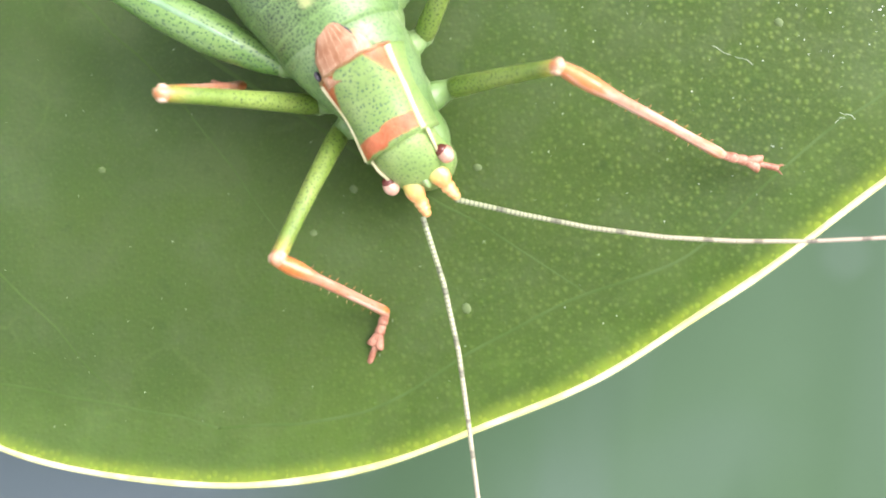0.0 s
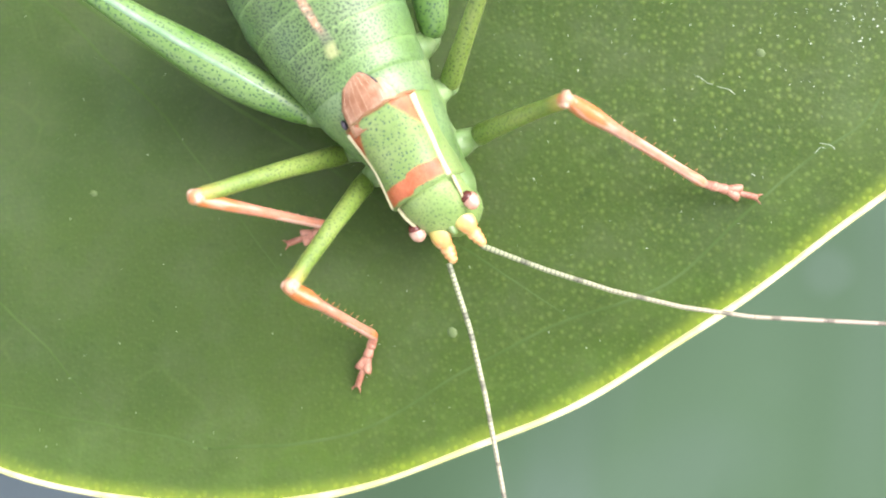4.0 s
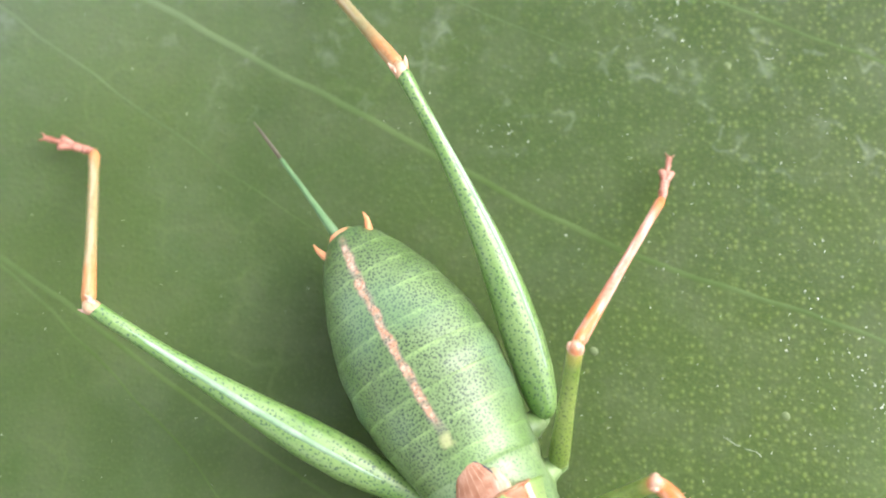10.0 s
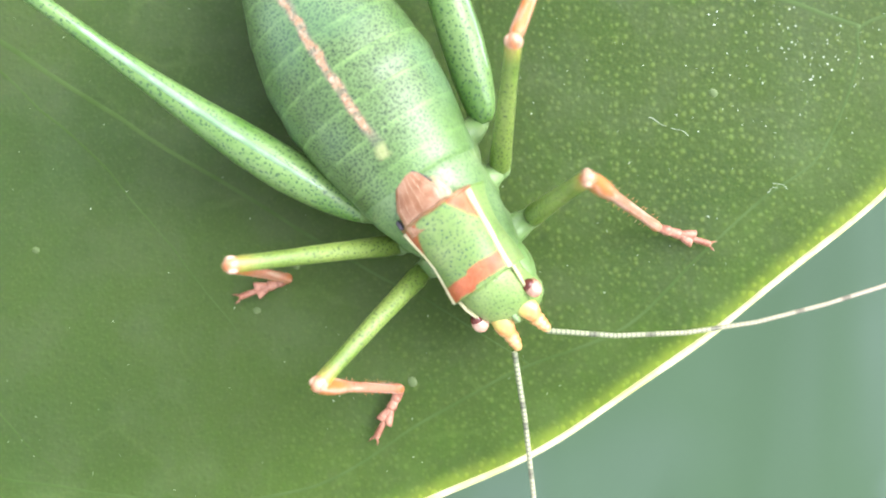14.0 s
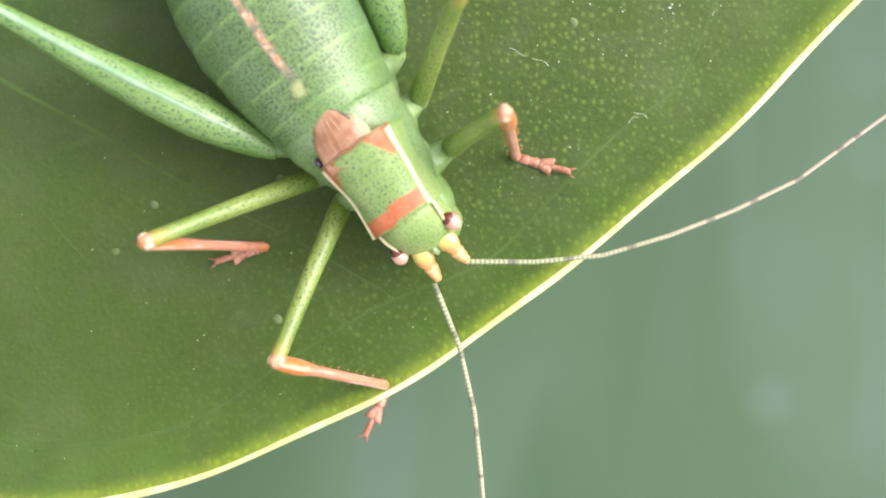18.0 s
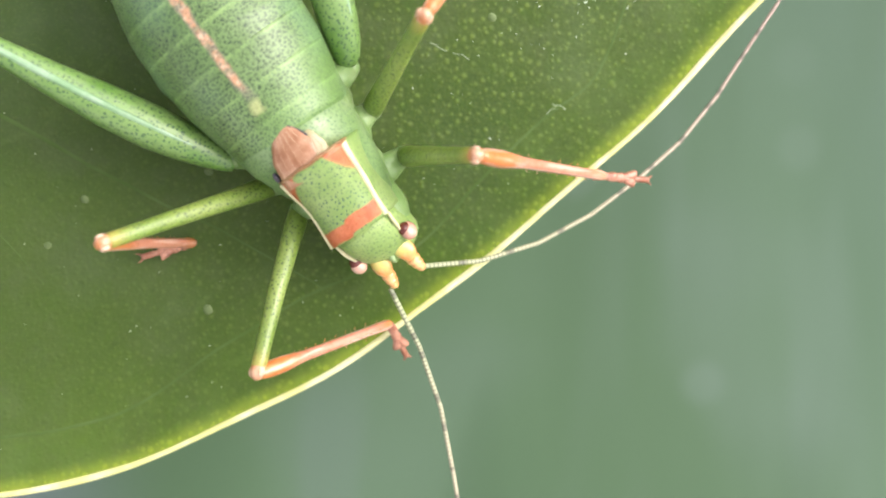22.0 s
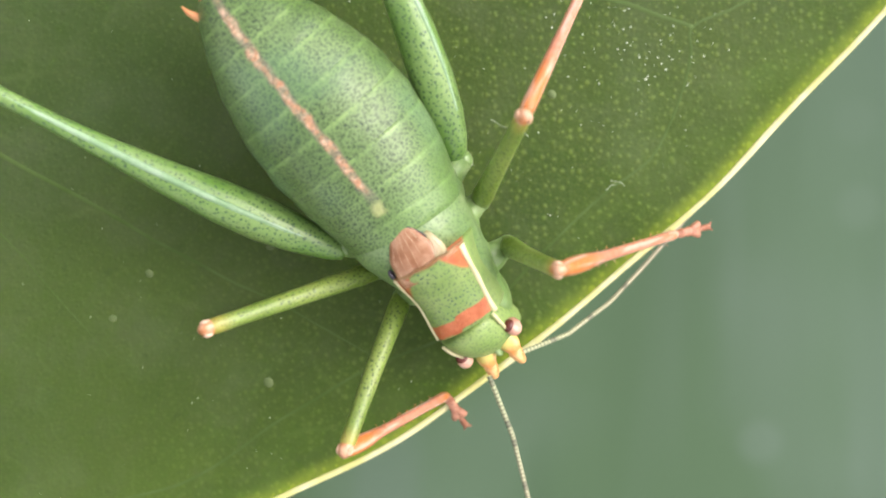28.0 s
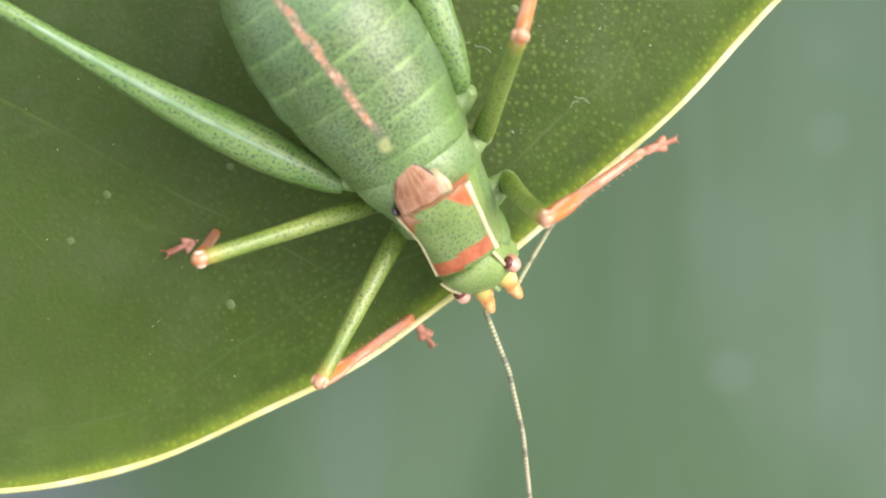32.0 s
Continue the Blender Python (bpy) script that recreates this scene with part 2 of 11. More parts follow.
def mat_speckled(name, a, b, dot, scale, reach=(0.16, 0.30), flesh=0.10, amount=0.8, stripe=False, lofted=True, gloss=0.0, joint=None, patches=0.0):
    """Green skin with dark pin-prick dots."""
    n = Nodes(name)
    p = n.coord()
    x, y, z = n.xyz(p)
    broad = n.noise(p, 0.55, 3)
    col = n.mix(n.ramp(broad, 0.35, 0.65), a, b)
    if lofted:
        d, c = n.flat_dots(n.warped(n.skin(), scale * 0.8, 1.1 / scale), scale, 0.9)
        d = n.math("ADD", d, n.math("MULTIPLY", c, 0.12))
    else:
        d, c = n.dots(n.warped(p, scale * 0.6, 0.9 / scale), scale)
    spots = n.math("MULTIPLY", n.ramp(d, reach[1], reach[0]), n.ramp(n.noise(p, 1.6, 2), 0.2, 0.5, 0.55, 1.0))
    col = n.mix(n.math("MULTIPLY", spots, amount), col, dot)
    col = n.mix(n.ramp(n.noise(p, scale * 1.6, 3), 0.48, 0.72, 0.0, 0.30), col, dot)
    if patches:
        col = n.mix(n.ramp(n.noise(p, 0.9, 3), 0.52, 0.68, 0.0, patches), col, (0.40, 0.48, 0.27))
    if joint:
        col = n.mix(n.ramp(n.attr("along"), 0.84, 1.0, 0.0, 0.6), col, joint)
    if stripe:
        # hind margins of the plates: pale, nearly without dots
        margin = n.math("MULTIPLY", n.attr("edge"), n.ramp(n.noise(p, 2.2, 3), 0.35, 0.60, 0.12, 0.62))
        col = n.mix(margin, col, (0.27, 0.44, 0.14))
        col = n.mix(n.ramp(n.noise(p, 0.30, 2), 0.48, 0.7, 0.0, 0.22), col, (0.14, 0.29, 0.19))
        front = n.math("MULTIPLY", n.ramp(n.math("ADD", x, n.math("MULTIPLY", y, 0.55)), -4.6, -2.9), 0.38)
        col = n.mix(front, col, (0.18, 0.325, 0.10))
        wob = n.noise(p, 1.8, 3)
        side = n.math("ABSOLUTE", n.math("ADD", y, n.math("MULTIPLY", n.math("SUBTRACT", wob, 0.5), 0.30)))
        along = n.math("MULTIPLY", n.ramp(x, -4.3, -5.0), n.ramp(x, -11.9, -11.2))
        under = n.math("MULTIPLY", n.math("MULTIPLY", n.ramp(side, 0.22, 0.08), n.ramp(z, -0.4, 0.2)), along)
        col = n.mix(n.math("MULTIPLY", under, 0.6), col, (0.22, 0.20, 0.16))
        beat = n.math("MULTIPLY", n.math("SINE", n.math("MULTIPLY", x, 5.9)), 0.05)
        blob = n.math("MULTIPLY", n.math("MULTIPLY", n.ramp(n.math("ADD", side, beat), 0.21, 0.06), under), n.ramp(n.noise(p, 2.6, 3), 0.36, 0.58, 0.15, 1.0))
        blob = n.math("MULTIPLY", blob, n.ramp(n.noise(p, 9.0, 3), 0.34, 0.52, 0.35, 1.0))
        blob = n.math("MULTIPLY", blob, n.ramp(x, -4.75, -5.3))
        col = n.mix(blob, col, n.mix(n.ramp(n.noise(p, 6.0, 2), 0.4, 0.6), (0.54, 0.27, 0.15), (0.64, 0.44, 0.31)))
        col = n.mix(n.math("MULTIPLY", n.math("MULTIPLY", spots, under), 0.45), col, (0.06, 0.07, 0.05))
        pale = n.math("MULTIPLY", n.ramp(n.math("ABSOLUTE", n.math("ADD", x, 4.35)), 0.30, 0.10), n.ramp(side, 0.26, 0.06))
        col = n.mix(n.math("MULTIPLY", pale, n.ramp(n.noise(p, 3.5, 3), 0.35, 0.6, 0.1, 0.8)), col, (0.38, 0.41, 0.18))
    n.set(Base_Color=col, Roughness=n.ramp(n.noise(p, 3.0, 3), 0.3, 0.7, 0.30, 0.46), Subsurface_Weight=flesh, Subsurface_Radius=(0.5, 0.8, 0.3), Subsurface_Scale=0.4 * MM, Coat_Weight=gloss, Coat_Roughness=0.34)
    folds = n.noise(n.stretch(p, (2.4, 0.7, 0.7)), 2.2, 3)
    n.bump(n.math("ADD", n.math("ADD", n.math("MULTIPLY", spots, -0.6), n.noise(p, 7, 2)), n.math("MULTIPLY", folds, 2.2)), 0.35, 0.035)
    return n.m


def mat_pronotum():
    """Green saddle with dots, a rust-red band, rust corners and cream keels."""
    n = Nodes("pronotum_skin")
    p = n.coord()
    x, y, z = n.xyz(p)
    y = n.math("SUBTRACT", y, n.math("ADD", n.math("MULTIPLY", x, -0.14), 0.15))
    ay = n.math("ABSOLUTE", y)
    col = n.mix(n.ramp(n.noise(p, 0.8, 3), 0.35, 0.65), (0.182, 0.285, 0.082), (0.245, 0.340, 0.118))
    d, c = n.flat_dots(n.warped(n.skin(), 4.0, 0.16), 8.3, 0.9)
    d = n.math("ADD", d, n.math("MULTIPLY", c, 0.14))
    spots = n.math("MULTIPLY", n.ramp(d, 0.36, 0.18), n.ramp(x, 0.35, 0.1, 0.45, 1.0))
    spots = n.math("MULTIPLY", spots, n.ramp(ay, 1.15, 0.95, 0.5, 1.0))
    col = n.mix(n.math("MULTIPLY", spots, 0.8), col, (0.035, 0.075, 0.06))
    wob = n.math("MULTIPLY", n.math("SUBTRACT", n.noise(p, 2.5, 3), 0.5), 0.16)
    xw = n.math("ADD", n.math("ADD", x, wob), n.ramp(y, -0.10, 0.04, -0.03, 0.06))
    band = n.math("MULTIPLY", n.ramp(xw, -0.30, -0.22), n.ramp(xw, 0.26, 0.19))
    corner = n.math("MULTIPLY", n.ramp(n.math("SUBTRACT", ay, n.math("MULTIPLY", n.math("ADD", xw, 2.2), 0.55)), 0.46, 0.58), n.ramp(xw, -1.15, -1.30))
    rust = n.math("MAXIMUM", band, corner)
    rust = n.math("MULTIPLY", rust, n.ramp(n.math("ADD", ay, n.math("MULTIPLY", n.math("ADD", x, 2.2), 0.07)), 1.13, 1.08))
    rcol = n.mix(n.ramp(n.noise(p, 3.0, 3), 0.3, 0.7), (0.40, 0.085, 0.030), (0.55, 0.16, 0.075))
    col = n.mix(n.math("MULTIPLY", rust, 0.95), col, rcol)
    n.set(Base_Color=col, Roughness=0.40, Subsurface_Weight=0.2, Subsurface_Radius=(0.5, 0.8, 0.3), Subsurface_Scale=0.4 * MM)
    n.bump(n.math("ADD", n.math("MULTIPLY", spots, -1.0), n.noise(p, 6, 2)), 0.3, 0.03)
    return n.m


def mat_tibia(name, ends, middle, pale):
    """Orange at the joints, pinker and glossy along the shaft, with highlight streaks painted pale."""
    n = Nodes(name)
    p = n.coord()
    x, y, z = n.xyz(p)
    u = n.math("ADD", n.attr("along"), n.math("MULTIPLY", n.math("SUBTRACT", n.noise(p, 1.6, 3), 0.5), 0.16))
    shaft = n.math("MULTIPLY", n.ramp(u, 0.16, 0.34), n.ramp(u, 0.98, 0.84))
    col = n.mix(shaft, ends, middle)
    col = n.mix(n.ramp(n.noise(p, 4.5, 3), 0.45, 0.72, 0.0, 0.5), col, tuple(v * 0.62 for v in ends))
    long = n.noise(n.stretch(p, (0.5, 5.0, 5.0)), 1.0, 2)
    col = n.mix(n.ramp(long, 0.50, 0.66, 0.0, 0.62), col, pale)
    n.set(Base_Color=col, Roughness=0.36, Coat_Weight=0.25, Coat_Roughness=0.2, Subsurface_Weight=0.2, Subsurface_Radius=(0.8, 0.4, 0.25), Subsurface_Scale=0.25 * MM)
    n.bump(n.math("ADD", n.noise(p, 12, 2), n.math("MULTIPLY", long, 1.4)), 0.35, 0.03)
    return n.m


def mat_tarsus():
    """Brownish red, blotched, with pale dusty patches."""
    n = Nodes("tarsus_skin")
    p = n.coord()
    col = n.mix(n.ramp(n.noise(p, 3.2, 3), 0.38, 0.62), (0.25, 0.085, 0.045), (0.44, 0.20, 0.13))
    col = n.mix(n.ramp(n.noise(p, 7.0, 3), 0.52, 0.72, 0.0, 0.35), col, (0.58, 0.36, 0.26))
    col = n.mix(n.ramp(n.noise(p, 9.0, 2), 0.56, 0.70, 0.0, 0.6), col, (0.09, 0.03, 0.02))
    n.set(Base_Color=col, Roughness=0.45, Coat_Weight=0.2, Coat_Roughness=0.25)
    n.bump(n.noise(p, 10, 2), 0.5, 0.04)
    return n.m


def mat_feeler():
    n = Nodes("feeler_rings")
    p = n.coord()
    x, y, z = n.xyz(p)
    info = n.t.nodes.new("ShaderNodeObjectInfo")
    wave = n.math("SINE", n.math("MULTIPLY", x, 44.0))
    ring = n.ramp(wave, 0.1, 0.7)
    slow = n.ramp(n.math("SINE", n.math("ADD", n.math("MULTIPLY", x, 4.2), n.math("MULTIPLY", info.outputs["Random"], 6.0))), 0.75, 0.95)
    far = n.attr("far")
    base = n.mix(far, (0.36, 0.39, 0.23), (0.48, 0.35, 0.30))
    col = n.mix(n.math("MULTIPLY", ring, n.ramp(far, 0.0, 0.7, 0.65, 0.1)), base, (0.07, 0.09, 0.05))
    col = n.mix(n.math("MULTIPLY", slow, 0.6), col, (0.05, 0.05, 0.04))
    n.set(Base_Color=col, Roughness=0.5)
    return n.m


def mat_vein():
    """Leaf veins, with the leaf's hazy sheen painted in towards its base."""
    n = Nodes("leaf_vein")
    p = n.place()
    x, y, z = n.xyz(p)
    col = n.mix(n.ramp(n.noise(p, 0.5, 3), 0.35, 0.65), (0.048, 0.091, 0.016), (0.066, 0.112, 0.028))
    sheen_film = n.ramp(n.math("ADD", y, n.math("MULTIPLY", x, -0.45)), 18.0, 46.0, 0.0, 0.42)
    col = n.mix(sheen_film, col, (0.23, 0.28, 0.22))
    n.set(Base_Color=col, Roughness=0.6, Specular_IOR_Level=0.2)
    n.bump(n.noise(p, 5, 2), 0.2, 0.03)
    return n.m


def mat_scape():
    """Yellow at the root, orange at the end."""
    n = Nodes("scape_skin")
    p = n.coord()
    x, y, z = n.xyz(p)
    at = n.math("ADD", x, n.math("MULTIPLY", n.math("SUBTRACT", n.noise(p, 3.0, 3), 0.5), 0.5))
    col = n.mix(n.ramp(at, -0.05, 0.30), (0.60, 0.50, 0.14), (0.74, 0.31, 0.10))
    col = n.mix(n.ramp(n.noise(p, 2.5, 3), 0.5, 0.7, 0.0, 0.5), col, (0.82, 0.66, 0.40))
    n.set(Base_Color=col, Roughness=0.36, Coat_Weight=0.3, Coat_Roughness=0.2, Subsurface_Weight=0.15, Subsurface_Radius=(0.8, 0.5, 0.3), Subsurface_Scale=0.3 * MM)
    n.bump(n.noise(p, 8, 2), 0.25, 0.03)
    return n.m


def mat_backdrop():
    """The soft, blurred foliage beneath."""
    n = Nodes("broad_leaf_below")
    p = n.place()
    x, y, z = n.xyz(p)
    s = n.stretch(p, (0.11, 0.030, 0.05))
    f = n.noise(s, 1.0, 1, 0.3)
    col = n.mix(n.ramp(f, 0.3, 0.7), (0.056, 0.112, 0.052), (0.075, 0.140, 0.072))
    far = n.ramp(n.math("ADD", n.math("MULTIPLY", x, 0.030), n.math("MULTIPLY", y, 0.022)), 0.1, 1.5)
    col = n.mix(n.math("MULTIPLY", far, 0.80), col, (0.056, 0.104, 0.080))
    blot = n.noise(p, 0.10, 1, 0.3)
    col = n.mix(n.ramp(blot, 0.50, 0.80, 0.0, 0.42), col, (0.105, 0.155, 0.126))
    streak = n.noise(n.stretch(p, (0.26, 0.045, 0.05)), 1.0, 1, 0.3)
    col = n.mix(n.ramp(streak, 0.48, 0.72, 0.0, 0.34), col, (0.108, 0.160, 0.130))
    streak = n.noise(n.stretch(p, (0.19, 0.05, 0.05)), 1.3, 1, 0.3)
    col = n.mix(n.ramp(streak, 0.52, 0.76, 0.0, 0.38), col, (0.040, 0.088, 0.040))
    # out-of-focus highlights, painted as soft pale discs
    d, c = n.flat_dots(p, 0.16, 0.9)
    col = n.mix(n.math("MULTIPLY", n.ramp(d, 0.24, 0.08), n.ramp(c, 0.55, 0.75, 0.0, 0.26)), col, (0.130, 0.182, 0.155))
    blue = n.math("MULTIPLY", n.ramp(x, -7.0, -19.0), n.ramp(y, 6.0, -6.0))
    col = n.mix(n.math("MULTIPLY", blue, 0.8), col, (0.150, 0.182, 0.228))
    col = n.mix(0.15, col, (0.012, 0.040, 0.016))
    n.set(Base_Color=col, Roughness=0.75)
    return n.m


M_LEAF = mat_leaf()
M_RIM = mat_plain("leaf_rim", (0.595, 0.577, 0.223), (0.707, 0.679, 0.391), 1.2, 0.45)
M_VEIN = mat_vein()
M_SPECK = mat_plain("dust_speck", (0.28, 0.34, 0.26), (0.60, 0.65, 0.56), 2.0, 0.6)
M_BELOW = mat_backdrop()
M_GROUND = mat_plain("lawn", (0.03, 0.07, 0.02), (0.06, 0.12, 0.04), 0.02, 0.9)
M_BARK = mat_plain("green_bark", (0.10, 0.16, 0.05), (0.14, 0.20, 0.07), 0.8, 0.6)
M_ABD = mat_speckled("abdomen_skin", (0.102, 0.181, 0.049), (0.148, 0.237, 0.086), (0.008, 0.030, 0.014), 9.6, (0.22, 0.46), amount=0.95, stripe=True, gloss=0.25)
M_THX = mat_speckled("thorax_skin", (0.132, 0.228, 0.072), (0.190, 0.292, 0.118), (0.03, 0.09, 0.035), 8.4, (0.18, 0.42), amount=0.75, gloss=0.3, patches=0.15)
M_FLANK = mat_speckled("flank_skin", (0.139, 0.239, 0.067), (0.210, 0.307, 0.122), (0.06, 0.17, 0.07), 8.0, (0.10, 0.26), amount=0.5, lofted=False, gloss=0.3, patches=0.35)
M_HEAD = mat_speckled("head_skin", (0.210, 0.319, 0.092), (0.277, 0.378, 0.126), (0.05, 0.11, 0.05), 7.2, (0.14, 0.32), amount=0.65)
M_PRO = mat_pronotum()
M_FEMUR = mat_speckled("femur_skin", (0.148, 0.227, 0.036), (0.209, 0.284, 0.065), (0.035, 0.07, 0.015), 6.8, (0.18, 0.36), amount=0.82, flesh=0.3, gloss=0.3, joint=(0.46, 0.33, 0.07))
M_HFEMUR = mat_speckled("hind_femur_skin", (0.109, 0.227, 0.042), (0.168, 0.286, 0.080), (0.02, 0.07, 0.025), 6.4, (0.18, 0.38), amount=0.88, gloss=0.5)
# sky reflection along the hind thighs, put in as pale blue-green colour
M_GLINTRIDGE = mat_plain("femur_glint_ridge", (0.171, 0.306, 0.153), (0.261, 0.387, 0.252), 1.4, 0.34, Coat_Weight=0.4, Coat_Roughness=0.3)
M_TIBIA = mat_tibia("tibia_skin", (0.55, 0.175, 0.048), (0.52, 0.225, 0.150), (0.68, 0.46, 0.38))
M_HTIBIA = mat_tibia("hind_tibia_skin", (0.46, 0.22, 0.075), (0.28, 0.245, 0.105), (0.42, 0.36, 0.22))
M_KNEE = mat_plain("knee_skin", (0.459, 0.174, 0.063), (0.570, 0.333, 0.214), 3.4, 0.32, Coat_Weight=0.4, Coat_Roughness=0.2)
M_HINDKNEE = mat_plain("hind_knee_skin", (0.44, 0.24, 0.10), (0.58, 0.40, 0.25), 3.0, 0.36, Coat_Weight=0.3, Coat_Roughness=0.2)
M_COLLAR = mat_plain("pale_knee_lobe", (0.540, 0.279, 0.153), (0.666, 0.477, 0.369), 3.0, 0.35, Coat_Weight=0.4, Coat_Roughness=0.2)
M_TARSUS = mat_tarsus()
M_SCAPE = mat_scape()
M_WING = mat_plain("wing_stub", (0.27, 0.115, 0.055), (0.47, 0.27, 0.17), 1.9, 0.36)
M_WINGPALE = mat_plain("pale_wing_stub", (0.36, 0.32, 0.17), (0.52, 0.42, 0.29), 2.2, 0.4)
M_CERCUS = mat_plain("cercus_skin", (0.64, 0.25, 0.10), (0.74, 0.40, 0.20), 2.0, 0.4)
M_OVI = mat_plain("ovipositor_skin", (0.085, 0.190, 0.070), (0.125, 0.245, 0.100), 1.5, 0.4)
M_OVITIP = mat_plain("ovipositor_tip", (0.06, 0.05, 0.03), (0.10, 0.09, 0.05), 1.5, 0.4)
M_EYE = mat_plain("eye_glaze", (0.52, 0.26, 0.19), (0.68, 0.44, 0.35), 2.6, 0.12, 0.02, Coat_Weight=0.6, Coat_Roughness=0.05)
M_PUPIL = mat_plain("eye_dark", (0.10, 0.02, 0.015), (0.16, 0.04, 0.03), 2.0, 0.15, 0.02)
M_DARK = mat_plain("dark_seam", (0.03, 0.03, 0.05), (0.06, 0.05, 0.06), 2.0, 0.5)
M_FEELER = mat_feeler()
M_WINGVEIN = mat_plain("wing_vein", (0.30, 0.12, 0.05), (0.62, 0.48, 0.32), 1.5, 0.4)
M_PEDICEL = mat_plain("pedicel_skin", (0.66, 0.26, 0.07), (0.80, 0.48, 0.22), 3.0, 0.34, Coat_Weight=0.3, Coat_Roughness=0.2)
M_HINDEDGE = mat_plain("hind_edge_skin", (0.22, 0.10, 0.04), (0.34, 0.20, 0.09), 3.0, 0.4)
M_CLAW = mat_plain("claw_skin", (0.20, 0.07, 0.04), (0.42, 0.18, 0.11), 3.0, 0.4)
M_SPECKLINE = mat_plain("cream_line", (0.66, 0.60, 0.34), (0.78, 0.72, 0.46), 2.0, 0.45)


# ---- building helpers ----
def part(name, bm, material, parent, label="", smooth=True, m=None):
    me = bpy.data.meshes.new(name)
    bm.to_mesh(me)
    bm.free()
    for f in me.polygons:
        f.use_smooth = smooth
    me.materials.append(material)
    ob = new(name, me)
    ob.parent = parent
    if m is not None:
        ob.matrix_basis = m
    return tagged(ob, label)


def loft(bm, rings, n=20, power=2.0, cap=True):
    """Rings (x, y, z, half width, half height) in mm, strung along x."""
    loops = []
    skin = bm.verts.layers.float_vector.get("skin") or bm.verts.layers.float_vector.new("skin")
    for r in rings:
        x, y, z, w, h = r[:5]
        e = 2.0 / (r[5] if len(r) > 5 else power)
        loop = []
        for k in range(n):
            a = TAU * k / n - math.pi / 2
            c, s = math.cos(a), math.sin(a)
            loop.append(bm.verts.new(((x) * MM, (y + w * math.copysign(abs(c) ** e, c)) * MM, (z + h * math.copysign(abs(s) ** e, s)) * MM)))
            loop[-1][skin] = (x, (a - math.pi / 2) * math.sqrt((w * w + h * h) / 2), 0)
        loops.append(loop)
    for a, b in zip(loops, loops[1:]):
        for k in range(n):
            bm.faces.new((a[k], a[(k + 1) % n], b[(k + 1) % n], b[k]))
    if cap:
        bm.faces.new(loops[0])
        bm.faces.new(loops[-1][::-1])
    bmesh.ops.recalc_face_normals(bm, faces=bm.faces)
    return bm


def tube(bm, pts, radii, n=10):
    """A round tube through points in mm."""
    pts = [Vector(p) for p in pts]
    loops = []
    for i, p in enumerate(pts):
        d = (pts[min(i + 1, len(pts) - 1)] - pts[max(i - 1, 0)]).normalized()
        u = d.cross(Vector((0, 0, 1)))
        u = u.normalized() if u.length > 1e-6 else Vector((0, 1, 0))
        v = d.cross(u)
        r = radii[i] if isinstance(radii, (list, tuple)) else radii
        loops.append([bm.verts.new((p + (u * math.cos(TAU * k / n) + v * math.sin(TAU * k / n)) * r) * MM) for k in range(n)])
    for a, b in zip(loops, loops[1:]):
        for k in range(n):
            bm.faces.new((a[k], a[(k + 1) % n], b[(k + 1) % n], b[k]))
    bm.faces.new(loops[0])
    bm.faces.new(loops[-1][::-1])
    bmesh.ops.recalc_face_normals(bm, faces=bm.faces)
    return bm


def ball(bm, c, r, seg=16):
    """An ellipsoid in mm."""
    r = r if isinstance(r, (list, tuple)) else (r, r, r)
    bmesh.ops.create_uvsphere(bm, u_segments=seg, v_segments=max(6, seg // 2 + 2), radius=1.0,
                              matrix=Matrix.Translation(Vector(c) * MM) @ Matrix.Diagonal((r[0] * MM, r[1] * MM, r[2] * MM, 1)))
    return bm


def lerp_rows(rows, x):
    """Interpolate a table by its first column, smoothly."""
    rows = sorted(rows)
    if x <= rows[0][0]:
        return rows[0][1:]
    for a, b in zip(rows, rows[1:]):
        if x <= b[0]:
            u = (x - a[0]) / (b[0] - a[0])
            return tuple(p + (q - p) * u for p, q in zip(a[1:], b[1:]))
    return rows[-1][1:]


# ---- the large structure ----
LEAF_Z = 600.0
CX, CY = -20.95, 36.72


def rim_radius(deg):
    """The leaf's outline round (CX, CY)."""
    deg = (deg + 200) % 360 - 200
    u = (min(max(deg, -90), -24) + 58) / 28
    r = 43.37 + 0.200 * u + 0.151 * u ** 2 + 2.330 * u ** 3 - 0.69 * u ** 4
    r -= 0.22 * math.exp(-((deg + 78) / 3.6) ** 2)
    if deg > -24 or deg < -90:
        v = ((deg + 24) % 360) / 294
        r = 46.0 + (39.17 - 46.0) * v + 9.0 * math.sin(math.pi * v) ** 2
    r += 14.0 * math.exp(-(((deg - 120 + 180) % 360 - 180) / 32) ** 2)
    return r + 0.05 * math.sin(radians(deg * 23)) + 0.04 * math.sin(radians(deg * 41 + 30))


def leaf_height(x, y):
    """Gently wavy, with an upturned margin."""
    inside = rim_radius(math.degrees(math.atan2(y - CY, x - CX))) - math.hypot(x - CX, y - CY)
    lift = max(0.0, 1.0 - max(0.0, inside) / 2.6)
    return 0.10 * noise.noise(Vector((x * 0.06, y * 0.06, 3.1))) + 0.3 * lift * lift


def build_ground():
    bm = bmesh.new()
    bmesh.ops.create_grid(bm, x_segments=2, y_segments=2, size=400.0)
    ob = part("ground", bm, M_GROUND, None)
    tagged(ob, "dark green lawn far below the leaves", "ground", kind="structure")


